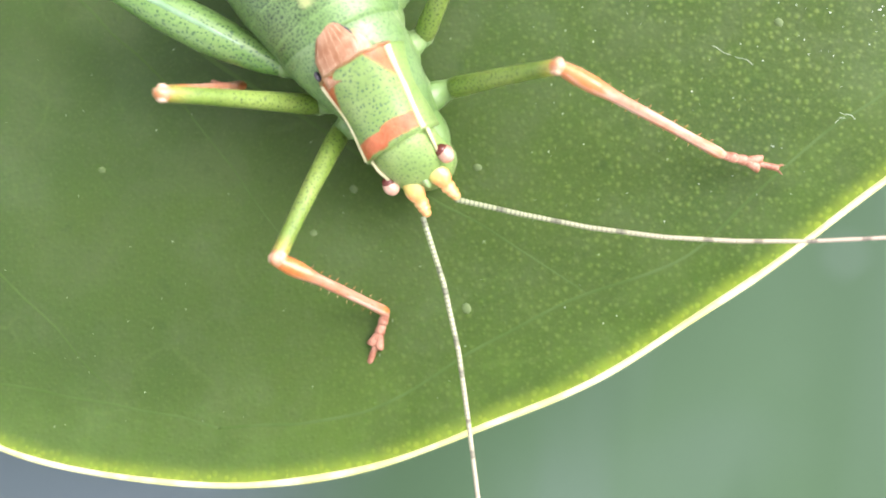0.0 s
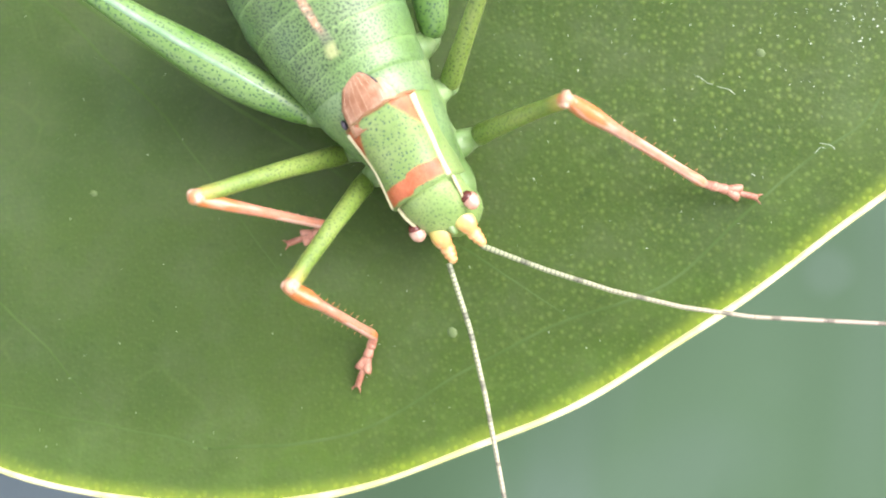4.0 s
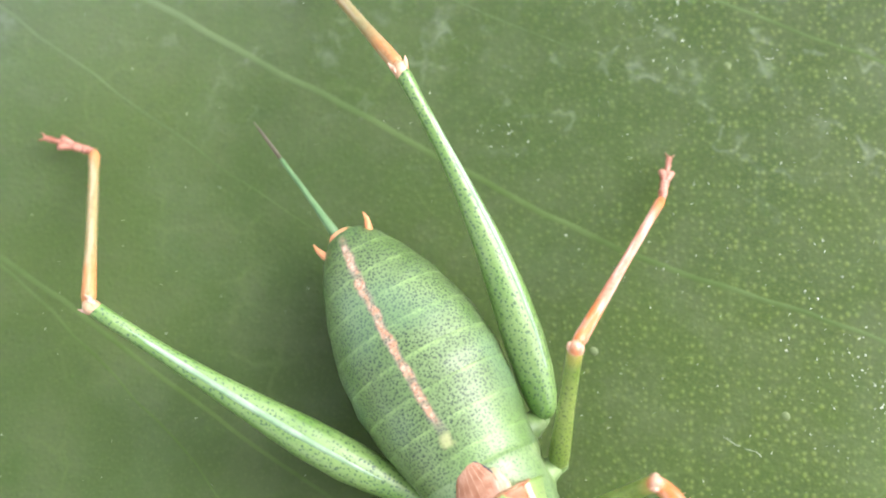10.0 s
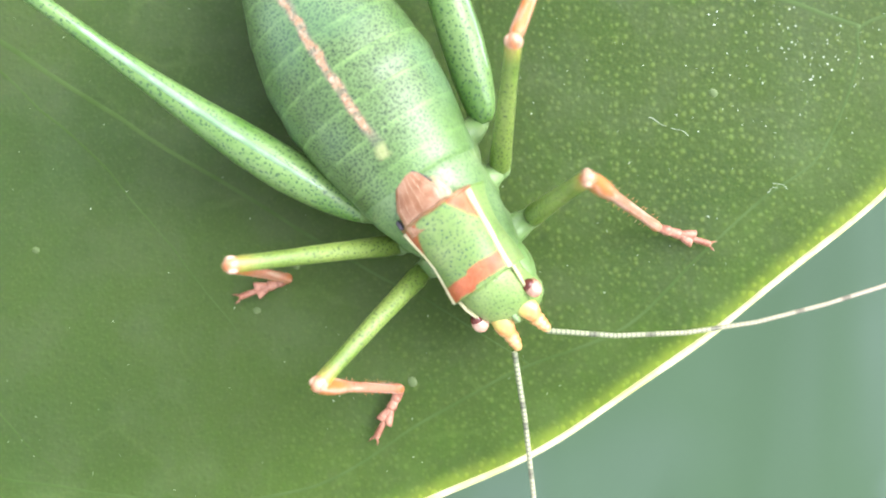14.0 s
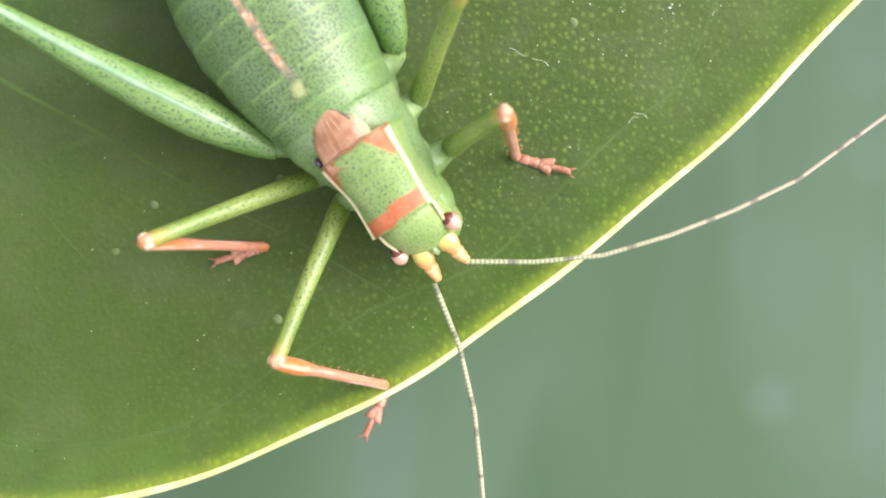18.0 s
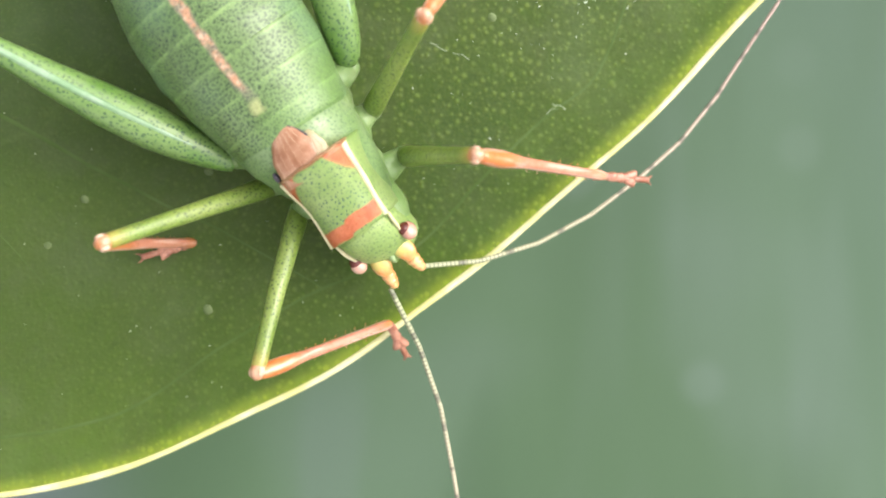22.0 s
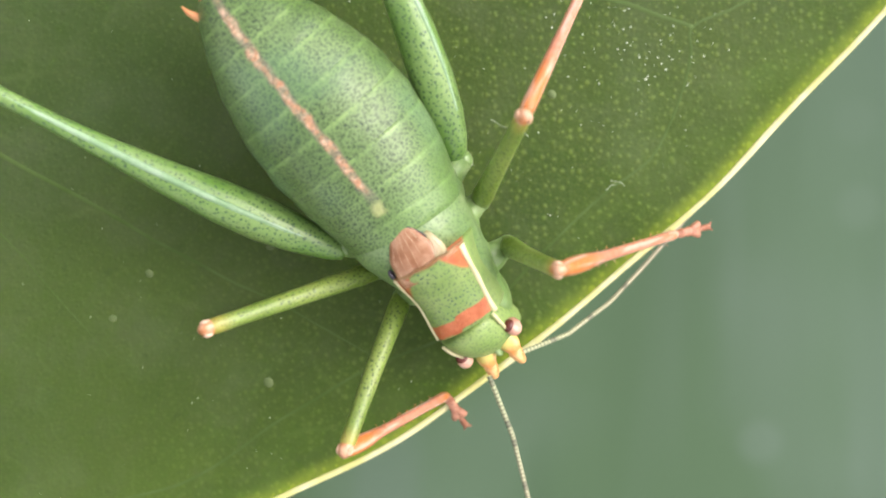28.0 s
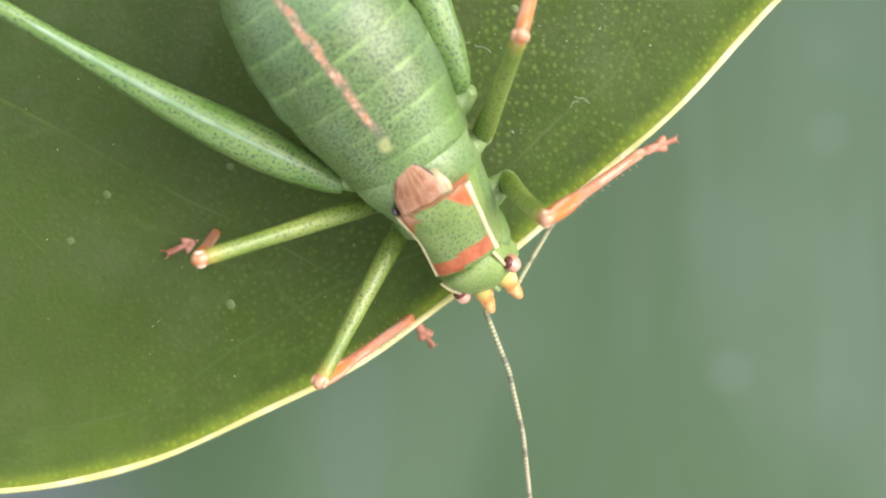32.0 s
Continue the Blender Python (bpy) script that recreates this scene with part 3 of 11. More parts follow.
def build_leaf():
    leaf = new("leaf")
    leaf.location = (0, 0, LEAF_Z * MM)
    tagged(leaf, "broad glossy green leaf with pale dots and cream rim", "leaf")
    nt, nr, thick = 360, 46, 0.42
    bm = bmesh.new()
    layer = bm.verts.layers.float.new("rim")
    sheets = []
    for side in (0, 1):
        rings = []
        for j in range(1, nr + 1):
            f = 1 - (1 - j / nr) ** 1.8
            ring = []
            for k in range(nt):
                d = 360.0 * k / nt
                R = rim_radius(d)
                r = R * f
                x, y = CX + r * math.cos(radians(d)), CY + r * math.sin(radians(d))
                lens = thick * min(1.0, (R - r) / 0.8 + 0.25)
                v = bm.verts.new((x * MM, y * MM, (leaf_height(x, y) - side * lens) * MM))
                v[layer] = R - r
                ring.append(v)
            rings.append(ring)
        c = bm.verts.new((CX * MM, CY * MM, (leaf_height(CX, CY) - side * thick) * MM))
        c[layer] = 40.0
        for k in range(nt):
            bm.faces.new((c, rings[0][k], rings[0][(k + 1) % nt]) if side == 0 else (c, rings[0][(k + 1) % nt], rings[0][k]))
        for a, b in zip(rings, rings[1:]):
            for k in range(nt):
                q = (a[k], b[k], b[(k + 1) % nt], a[(k + 1) % nt])
                bm.faces.new(q if side == 0 else q[::-1])
        sheets.append(rings[-1])
    for k in range(nt):
        bm.faces.new((sheets[0][k], sheets[1][k], sheets[1][(k + 1) % nt], sheets[0][(k + 1) % nt]))
    part("blade", bm, M_LEAF, leaf)
    # cartilage rim
    bm = bmesh.new()
    loops = []
    for k in range(nt * 2):
        d = 180.0 * k / nt
        R = rim_radius(d)
        w = 0.118 + 0.03 * noise.noise(Vector((d * 0.21, 0, 7)))
        loop = []
        for s in range(8):
            a = TAU * s / 8
            r = R + 0.02 + w * math.cos(a)
            x, y = CX + r * math.cos(radians(d)), CY + r * math.sin(radians(d))
            loop.append(bm.verts.new((x * MM, y * MM, (leaf_height(x, y) - 0.07 + 0.13 * math.sin(a)) * MM)))
        loops.append(loop)
    for i in range(len(loops)):
        a, b = loops[i], loops[(i + 1) % len(loops)]
        for s in range(8):
            bm.faces.new((a[s], b[s], b[(s + 1) % 8], a[(s + 1) % 8]))
    bmesh.ops.recalc_face_normals(bm, faces=bm.faces)
    part("rim", bm, M_RIM, leaf, "pale cream-yellow leaf rim")
    return leaf


def vein(leaf, pts, r0, r1):
    """A slightly raised vein along points in mm."""
    P = [Vector((x, y, 0)) for x, y in pts]
    fine = []
    for i in range(len(P) - 1):
        p0, p1, p2, p3 = P[max(i - 1, 0)], P[i], P[i + 1], P[min(i + 2, len(P) - 1)]
        for s in range(8):
            u = s / 8
            fine.append(0.5 * (2 * p1 + (p2 - p0) * u + (2 * p0 - 5 * p1 + 4 * p2 - p3) * u * u + (3 * p1 - p0 - 3 * p2 + p3) * u ** 3))
    fine.append(P[-1])
    pts3, rad = [], []
    for i, p in enumerate(fine):
        u = i / (len(fine) - 1)
        r = (3.1 if r0 > 0.19 else 2.8) * (r0 + (r1 - r0) * u)
        wob = 0.12 * noise.noise(Vector((p.x * 0.5, p.y * 0.5, 1)))
        pts3.append((p.x + wob, p.y + wob, leaf_height(p.x, p.y) - r * 0.93))
        rad.append(r)
    part("vein", tube(bmesh.new(), pts3, rad, 8), M_VEIN, leaf)


VEINS = (
    (((-42.5, 41.1), (-26.1, 30.1), (-14.8, 23.6), (-8.7, 20.5), (0.2, 16.0), (3.3, 14.9), (5.1, 14.35), (7.75, 13.45), (9.15, 13.1), (10.93, 12.35)), 0.26, 0.12),
    (((-46.7, 29.7), (-32.3, 22.2), (-20.0, 14.5), (-13.3, 10.2), (-6.7, 6.0), (-2.6, 3.7), (0.6, 1.8)), 0.26, 0.03),
    (((-48.8, 23.4), (-36.4, 23.3), (-25.7, 18.4), (-19.0, 13.4), (-12.9, 7.9), (-8.3, 2.3)), 0.24, 0.02),
    (((-44.6, 35.9), (-32.3, 30.0), (-22.0, 24.2), (-13.8, 18.7), (-6.7, 14.4)), 0.20, 0.02),
    (((-32.2, 49.4), (-19.9, 38.8), (-10.1, 31.1), (-3.5, 28.2), (4.7, 24.5), (14.9, 20.7)), 0.24, 0.10),
    (((-40.4, 48.4), (-28.1, 37.3), (-17.9, 30.9), (-7.6, 25.6), (1.6, 21.9)), 0.20, 0.02),
    (((-10.9, -2.7), (-8.3, -2.5), (-5.8, -1.9), (-3.1, -0.2), (-1.0, 1.0), (0.6, 1.8), (3.5, 2.9), (5.9, 5.2), (7.9, 7.0), (9.45, 8.1), (10.15, 9.2), (10.65, 10.4), (10.85, 11.45), (10.93, 12.35), (12.35, 13.0), (13.9, 14.0), (15.3, 15.8)), 0.11, 0.10),
    (((-26.3, 0.2), (-20.1, -1.3), (-13.9, -2.2), (-10.9, -2.7)), 0.10, 0.09),
    (((-42.7, 9.8), (-30.3, 8.1), (-22.1, 4.8), (-17.0, 0.7), (-13.9, -2.2)), 0.20, 0.02),
)


def build_below():
    """The broad leaf that fills the background under the rim."""
    ob = new("leaf_below")
    ob.location = (0, 0, (LEAF_Z - 16) * MM)
    tagged(ob, "large out-of-focus grey-green leaf underneath", "leaf")
    bm = bmesh.new()
    n = 60
    sheets = []
    for low in (0.0, 0.5):
        grid = []
        for i in range(n + 1):
            row = []
            for j in range(n + 1):
                u, v = i / n * 2 - 1, j / n * 2 - 1
                x, y = 20 + 95 * u * math.sqrt(1 - v * v / 2), 5 + 80 * v * math.sqrt(1 - u * u / 2)
                z = -0.0018 * ((x - 25) ** 2 + y * y) * 0.6 + 0.8 * noise.noise(Vector((x * 0.03, y * 0.02, 0))) - low
                row.append(bm.verts.new((x * MM, y * MM, z * MM)))
            grid.append(row)
        for i in range(n):
            for j in range(n):
                q = (grid[i][j], grid[i + 1][j], grid[i + 1][j + 1], grid[i][j + 1])
                bm.faces.new(q if low == 0 else q[::-1])
        sheets.append([grid[i][0] for i in range(n)] + [grid[n][j] for j in range(n)] + [grid[i][n] for i in range(n, 0, -1)] + [grid[0][j] for j in range(n, 0, -1)])
    a, b = sheets
    for k in range(len(a)):
        bm.faces.new((a[k], b[k], b[(k + 1) % len(a)], a[(k + 1) % len(a)]))
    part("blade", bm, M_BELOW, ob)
    return ob


def stalk(leaf, start, end, r0, r1):
    """A leaf stalk down to the ground."""
    a, b = Vector(start), Vector(end)
    pts, rad = [], []
    for i in range(25):
        u = i / 24
        p = a.lerp(b, u)
        p += Vector((-1, 0.5, 0)) * 30 * math.sin(u * math.pi)
        pts.append(p)
        rad.append(r0 + (r1 - r0) * u)
    part("stalk", tube(bmesh.new(), pts, rad, 12), M_BARK, leaf)


M_SPOT = mat_plain("pale_leaf_spot", (0.080, 0.125, 0.036), (0.120, 0.165, 0.055), 2.0, 0.6)


def build_specks():
    """Pale spots and water marks in the blade, white dust and fibres on it."""
    rnd = random.Random(5)
    for x, y, r in ((-3.16, 1.24, 0.17), (6.35, 10.35, 0.15), (0.12, 12.22, 0.15), (-15.2, 5.46, 0.12), (-6.86, 4.95, 0.14), (-2.92, 5.69, 0.14), (-8.11, 3.52, 0.13), (4.51, 22.3, 0.14), (4.75, 31.7, 0.16)):
        bm = ball(bmesh.new(), (0, 0, 0), (r, r * 0.85, 0.035), 12)
        part("pale_spot", bm, M_SPOT, leaf, m=mm(x, y, leaf_height(x, y), 0, 0, rnd.uniform(0, 180)))
    for x, y, r in ((-8.3, 23.0, 1.25), (-3.0, 19.9, 0.9), (-1.2, 27.2, 1.4)):
        bm = bmesh.new()
        pts = []
        for k in range(34):
            a = TAU * k / 40 + 2.0
            q = r * (1 + 0.22 * noise.noise(Vector((math.cos(a) * 1.3 + x, math.sin(a) * 1.3, y))))
            px, py = x + q * 0.9 * math.cos(a), y + q * math.sin(a)
            pts.append((px, py, leaf_height(px, py) - 0.086))
        tube(bm, pts, 0.09, 8)
        part("water_mark", bm, M_VEIN, leaf, "faint dried water ring")
    bm = bmesh.new()
    clusters = [(9.3, 11.6, 0.8, 44), (8.6, 12.6, 1.4, 40), (2.8, 23.5, 1.0, 26), (1.5, 28.5, 2.0, 24), (-3.0, 19.5, 0.5, 14), (6.2, 6.42, 0.04, 3), (10.69, 10.56, 0.05, 2), (13.62, 10.43, 0.05, 2), (6.48, 13.7, 0.05, 2), (1.26, 18.82, 0.05, 2), (0.81, 30.2, 0.08, 3)]
    spots = []
    for cx, cy, s, count in clusters:
        spots += [(rnd.gauss(cx, s), rnd.gauss(cy, s), rnd.uniform(0.014, 0.042)) for k in range(count)]
    spots += [(rnd.uniform(-26, 18), rnd.uniform(-3, 34), rnd.uniform(0.008, 0.024)) for k in range(460)]
    spots += [(rnd.uniform(-2, 16), rnd.uniform(4, 34), rnd.uniform(0.008, 0.028)) for k in range(300)]
    for x, y, s in spots:
        if math.hypot(x - CX, y - CY) > rim_radius(math.degrees(math.atan2(y - CY, x - CX))) - 1.0:
            continue
        z = leaf_height(x, y) + 0.012
        v = [bm.verts.new(((x + s * rnd.uniform(0.6, 1.3) * math.cos(a)) * MM, (y + s * rnd.uniform(0.6, 1.3) * math.sin(a)) * MM, (z + rnd.uniform(-0.008, 0.004)) * MM)) for a in (0.2, 1.4, 2.7, 4.0, 5.2)]
        top = bm.verts.new((x * MM, y * MM, (z + s * 0.6) * MM))
        for k in range(5):
            bm.faces.new((v[k], v[(k + 1) % 5], top))
        bm.faces.new(v[::-1])
    for x, y, turn, size in ((8.45, 7.43, 150, 0.5), (8.2, 7.3, 200, 0.35), (4.6, 9.45, 160, 0.6), (5.3, 9.15, 150, 0.6), (0.2, 29.3, 175, 0.5), (5.9, 22.6, 10, 0.3), (-2.2, 29.2, 160, 0.5)):
        pts = []
        for k in range(7):
            u = k / 6 - 0.5
            a = radians(turn)
            b = 0.05 * math.sin(u * 5 + turn)
            px, py = x + size * u * math.cos(a) - b * math.sin(a), y + size * u * math.sin(a) + b * math.cos(a)
            pts.append((px, py, leaf_height(px, py) + 0.015))
        tube(bm, pts, 0.009, 5)
    ob = part("dust", bm, M_SPECK, None, smooth=False, m=mm(0, 0, LEAF_Z))
    tagged(ob, "white dust flecks and short fibres on the leaf", "dust", kind="stuff")


build_ground()
leaf = build_leaf()
build_specks()
for pts, r0, r1 in VEINS:
    vein(leaf, pts, r0, r1)
a0 = radians(120)
stalk(leaf, (CX + 58 * math.cos(a0), CY + 58 * math.sin(a0), -0.4), (-90, 130, -LEAF_Z - 5), 1.3, 3.0)
below = build_below()
stalk(below, (20 - 94, 5, -8.0), (-130, 60, -LEAF_Z + 11), 1.3, 3.0)


# ---- the cricket ----
cricket = new("bush_cricket")
tagged(cricket, "speckled green bush cricket with orange legs on the leaf", "insect")
ROLL = mm(0, 0.10, 2.55, 11, 0, 0)
ROLL_FRONT = mm(0, 0, 2.55, 17, 0, 0)
HIPS = {
    "front_right": (-1.12, -1.40, 1.77),
    "front_left": (-0.64, 2.18, 1.56),
    "middle_right": (-2.20, -1.59, 1.51),
    "middle_left": (-2.37, 2.20, 1.97),
    "hind_right": (-3.50, -1.88, 2.57),
    "hind_left": (-3.80, 2.38, 2.42),
}
# x, centre height, half width, half height
TRUNK = (
    (-12.05, 0.30, 0.28, 0.28), (-11.85, 0.28, 0.70, 0.66), (-11.4, 0.28, 1.06, 1.02), (-10.6, 0.30, 1.50, 1.40), (-9.5, 0.34, 1.96, 1.74),
    (-8.0, 0.40, 2.36, 2.06), (-6.5, 0.44, 2.46, 2.16), (-5.0, 0.44, 2.28, 2.08), (-3.8, 0.42, 2.00, 1.92), (-2.8, 0.34, 1.80, 1.80), (-1.8, 0.10, 1.62, 1.60),
    (-0.6, -0.20, 1.38, 1.42), (0.2, -0.40, 1.08, 1.30),
)


CUTS = (-3.05, -3.95, -4.95, -6.0, -7.1, -8.2, -9.25, -10.2, -11.1, -12.1)
rear = []


def build_trunk():
    for i, (a, b) in enumerate(zip(CUTS, CUTS[1:])):
        bm = bmesh.new()
        layer = bm.verts.layers.float.new("edge")
        rings = []
        steps = 14
        for k in range(steps + 1):
            u = k / steps
            x = a + 0.14 + (b - a - 0.14) * u
            z, w, h = lerp_rows(TRUNK, x)
            swell = (0.998 + 0.002 * u ** 0.6 + 0.010 * math.sin(u * math.pi)) * (min(1.0, 0.88 + 0.3 * u) if i == 0 else 1.0)
            rings.append((x, 0, z, w * swell, h * swell))
        loft(bm, rings, 48)
        for v in bm.verts:
            v[layer] = max(0.0, 1 - abs(v.co.x / MM - b - 0.05) / 0.15)
        rear.append((part("abdomen_segment", bm, M_ABD, cricket, m=ROLL), i))
    bm = loft(bmesh.new(), [(x, 0.16 * (x + 4.2) / 2, z, w, h) for x, z, w, h in ((-3.7, 0.40, 1.90, 1.84), (-2.8, 0.34, 1.80, 1.80), (-1.8, 0.08, 1.58, 1.56), (-1.1, -0.12, 1.36, 1.38), (-0.6, -0.30, 1.16, 1.20), (-0.1, -0.50, 0.92, 1.0), (0.3, -0.7, 0.5, 0.6))], 40)
    part("thorax", bm, M_THX, cricket, m=ROLL_FRONT)
    # lobes of the flanks
    for x, y, z, r in ((-1.0, 1.05, -0.85, (1.0, 0.44, 0.7)), (-2.4, 1.28, -0.75, (0.9, 0.46, 0.75)), (-3.6, 1.5, -0.3, (1.0, 0.50, 0.9)), (0.15, 0.96, -0.72, (0.85, 0.36, 0.72)), (-3.15, 1.66, 0.25, (0.50, 0.30, 0.40)), (-2.55, 1.54, 0.02, (0.46, 0.26, 0.40))):
        for s in (1,):
            part("flank_lobe", ball(bmesh.new(), (x, y * s, z), r, 20), M_FLANK, cricket, m=ROLL_FRONT)
    for x, y, z in HIPS.values():
        s = 1 if y > 0 else -1
        inner = (x * 0.9 - 0.1, s * min(abs(y) * 0.55, 1.0), max(z, 1.9) + 0.1)
        mid = ((x + inner[0]) / 2, (y + inner[1]) / 2, (z + inner[2]) / 2 + 0.06)
        bm = tube(bmesh.new(), [inner, mid, (x - 0.02, y, z)], [(0.55, 0.46, 0.30), (0.62, 0.50, 0.36)][x < -3], 16)
        ball(bm, (x, y, z), 0.33, 16)
        part("coxa", bm, M_FLANK, cricket, "pale green leg base")


def saddle(u):
    """The saddle's ring at u from rear to front: x, middle, half width, half height."""
    top = 2.42 - 0.25 * math.sin(u * math.pi) - 1.02 * u ** 1.5
    low = -1.15
    w = 1.33 - 0.13 * math.sin(u * math.pi * 0.9) - 0.10 * u
    return -2.22 + 2.5 * u, (top + low) / 2, w, (top - low) / 2 + 0.05 * math.sin(u * TAU * 1.5)


def lean(x):
    """The saddle sits a little askew on the thorax."""
    return 0.15 - 0.14 * x


def build_pronotum():
    rings = [(x, lean(x), z, w, h, 2.5) for x, z, w, h in (saddle(k / 20) for k in range(21))]
    pro = part("pronotum", loft(bmesh.new(), rings, 44), M_PRO, cricket, "green saddle with rust-red band and cream edges", m=ROLL_FRONT)
    # brown hind edge
    x, z, w, h = saddle(0.0)
    pts = []
    for k in range(25):
        a = radians(28 + 124 * k / 24)
        c, q = math.cos(a), math.sin(a)
        pts.append((x - 0.02 + 0.02 * math.sin(k * 1.3), lean(x) + w * math.copysign(abs(c) ** 0.8, c), z + h * abs(q) ** 0.8 - 0.02))
    part("hind_edge", tube(bmesh.new(), pts, [0.035 + 0.025 * abs(math.sin(k * 0.9)) for k in range(25)], 8), M_HINDEDGE, pro, "rust-brown hind edge")
    for s in (1, -1):
        pts, rad = [], []
        for k in range(19):
            u = 0.02 + 0.97 * k / 18
            x, z, w, h = saddle(u)
            q = 0.845 + 0.03 * math.sin(u * math.pi)
            pts.append((x, lean(x) + s * w * q, z + h * (1 - q ** 2.5) ** (1 / 2.5) - 0.024))
            rad.append((0.088 if s > 0 else 0.066) + 0.030 * max(0.0, 1 - u * 3.2) + 0.022 * noise.noise(Vector((x * 2.6, s, 0))))
        part("keel", tube(bmesh.new(), pts, rad, 10), M_SPECKLINE, pro, "cream keel line")


def build_wings():
    """Two short wing stubs that peep out behind the saddle, the upper one across the lower."""
    for y0, x0, w, z0, mat, lab in ((0.72, -3.05, 0.46, 1.96, M_WINGPALE, "pale short wing stub"), (0.22, -3.62, 0.70, 2.08, M_WING, "rust-brown veined short wing stub")):
        bm = bmesh.new()
        rings = []
        for k in range(13):
            u = k / 12
            x = x0 + (-1.9 - x0) * u
            ww = w * (0.36 + 0.64 * min(1.0, u / 0.5) ** 0.9) * min(1.0, 0.75 + 4 * u)
            rings.append((x, y0 + 0.18 * (1 - u), z0 + 0.06 * math.sin(u * math.pi), ww, 0.06 + 0.16 * math.sin(math.pi * (0.1 + 0.4 * u)), 2.0))
        wing = part("wing_stub", loft(bm, rings, 28), mat, cricket, lab, m=ROLL_FRONT)
        for q in (-0.75, -0.45, -0.15, 0.15, 0.45, 0.75):
            pts = []
            for k in range(6):
                u = 0.15 + 0.85 * k / 5
                x = x0 + (-1.9 - x0) * u
                ww = w * (0.36 + 0.64 * min(1.0, u / 0.5) ** 0.9) * min(1.0, 0.75 + 4 * u)
                hh = 0.06 + 0.16 * math.sin(math.pi * (0.1 + 0.4 * u))
                pts.append((x, y0 + 0.18 * (1 - u) + q * ww, z0 + 0.06 * math.sin(u * math.pi) + hh * math.sqrt(1 - q * q)))
            part("wing_vein", tube(bmesh.new(), pts, 0.009, 5), M_WINGVEIN, wing)
    part("dark_seam", tube(bmesh.new(), [(-3.62, 0.36, 2.13), (-3.45, 0.66, 2.14), (-3.1, 0.90, 2.10), (-2.75, 1.02, 2.06)], [0.025, 0.045, 0.03, 0.03], 8), M_DARK, cricket, "blackish seam", m=ROLL_FRONT)
    part("dark_seam", ball(bmesh.new(), (-2.42, -0.58, 2.0), (0.16, 0.09, 0.12)), M_DARK, cricket, "blackish seam", m=ROLL_FRONT)


fronts = []


def build_head():
    rings = []
    for x, z, w, h in ((0.12, -0.30, 0.98, 1.42), (0.45, -0.42, 0.99, 1.42), (0.8, -0.58, 0.97, 1.36), (1.15, -0.80, 0.93, 1.22), (1.42, -1.00, 0.80, 1.03), (1.64, -1.15, 0.54, 0.80), (1.80, -1.25, 0.24, 0.52)):
        rings.append((x, 0.06, z, w * 1.10, h, 2.2))
    head = part("head", loft(bmesh.new(), rings, 32), M_HEAD, cricket, m=ROLL_FRONT)
    fronts.append((head, 0.0))
    for s in (1, -1):
        eye = part("eye", ball(bmesh.new(), (1.14, 0.04 + 0.99 * s, -0.10), (0.30, 0.25, 0.32), 24), M_EYE, cricket, "glossy pinkish eye", m=ROLL_FRONT)
        part("pupil", ball(bmesh.new(), (1.01, 0.04 + 0.96 * s, 0.02), (0.205, 0.21, 0.225), 16), M_PUPIL, eye, "dark brown spot")
        bm = loft(bmesh.new(), [(-0.30, 0, 0, 0.30, 0.30), (-0.10, 0, 0, 0.32, 0.31), (0.10, 0.02 * s, 0, 0.325, 0.29), (0.26, 0.03 * s, 0, 0.285, 0.25), (0.38, 0.02 * s, 0, 0.24, 0.22), (0.46, 0, 0, 0.17, 0.17)], 18)
        scape = part("scape", bm, M_SCAPE, cricket, "yellow-orange feeler base", m=ROLL_FRONT @ mm(1.50, 0.42 * s, -0.38, 0, 14, 8 * s))
        rings = ((0.40, 0.17), (0.45, 0.215), (0.55, 0.235), (0.62, 0.20), (0.655, 0.175), (0.69, 0.20), (0.76, 0.195), (0.81, 0.155), (0.84, 0.145), (0.88, 0.155), (0.94, 0.135), (1.0, 0.085))
        part("pedicel", loft(bmesh.new(), [(x, 0, 0, r, r * 0.95) for x, r in rings], 14), M_PEDICEL, scape, "orange ringed joint")
        fronts.append((scape, -16.0))
        fronts.append((eye, 0.0))
        if s > 0:
            part("forehead_tip", ball(bmesh.new(), (1.52, 0.04, -0.28), (0.26, 0.13, 0.20), 14), M_FLANK, head, "small green point between the feelers")
        bm = tube(bmesh.new(), [(0.2, 0.12 + 1.0 * s, 0.60), (0.6, 0.07 + 0.96 * s, 0.40), (0.98, 0.05 + 0.88 * s, 0.16)], [0.05, 0.06, 0.05], 8)
        part("cheek_line", bm, M_SPECKLINE, head, "cream line behind the eye")




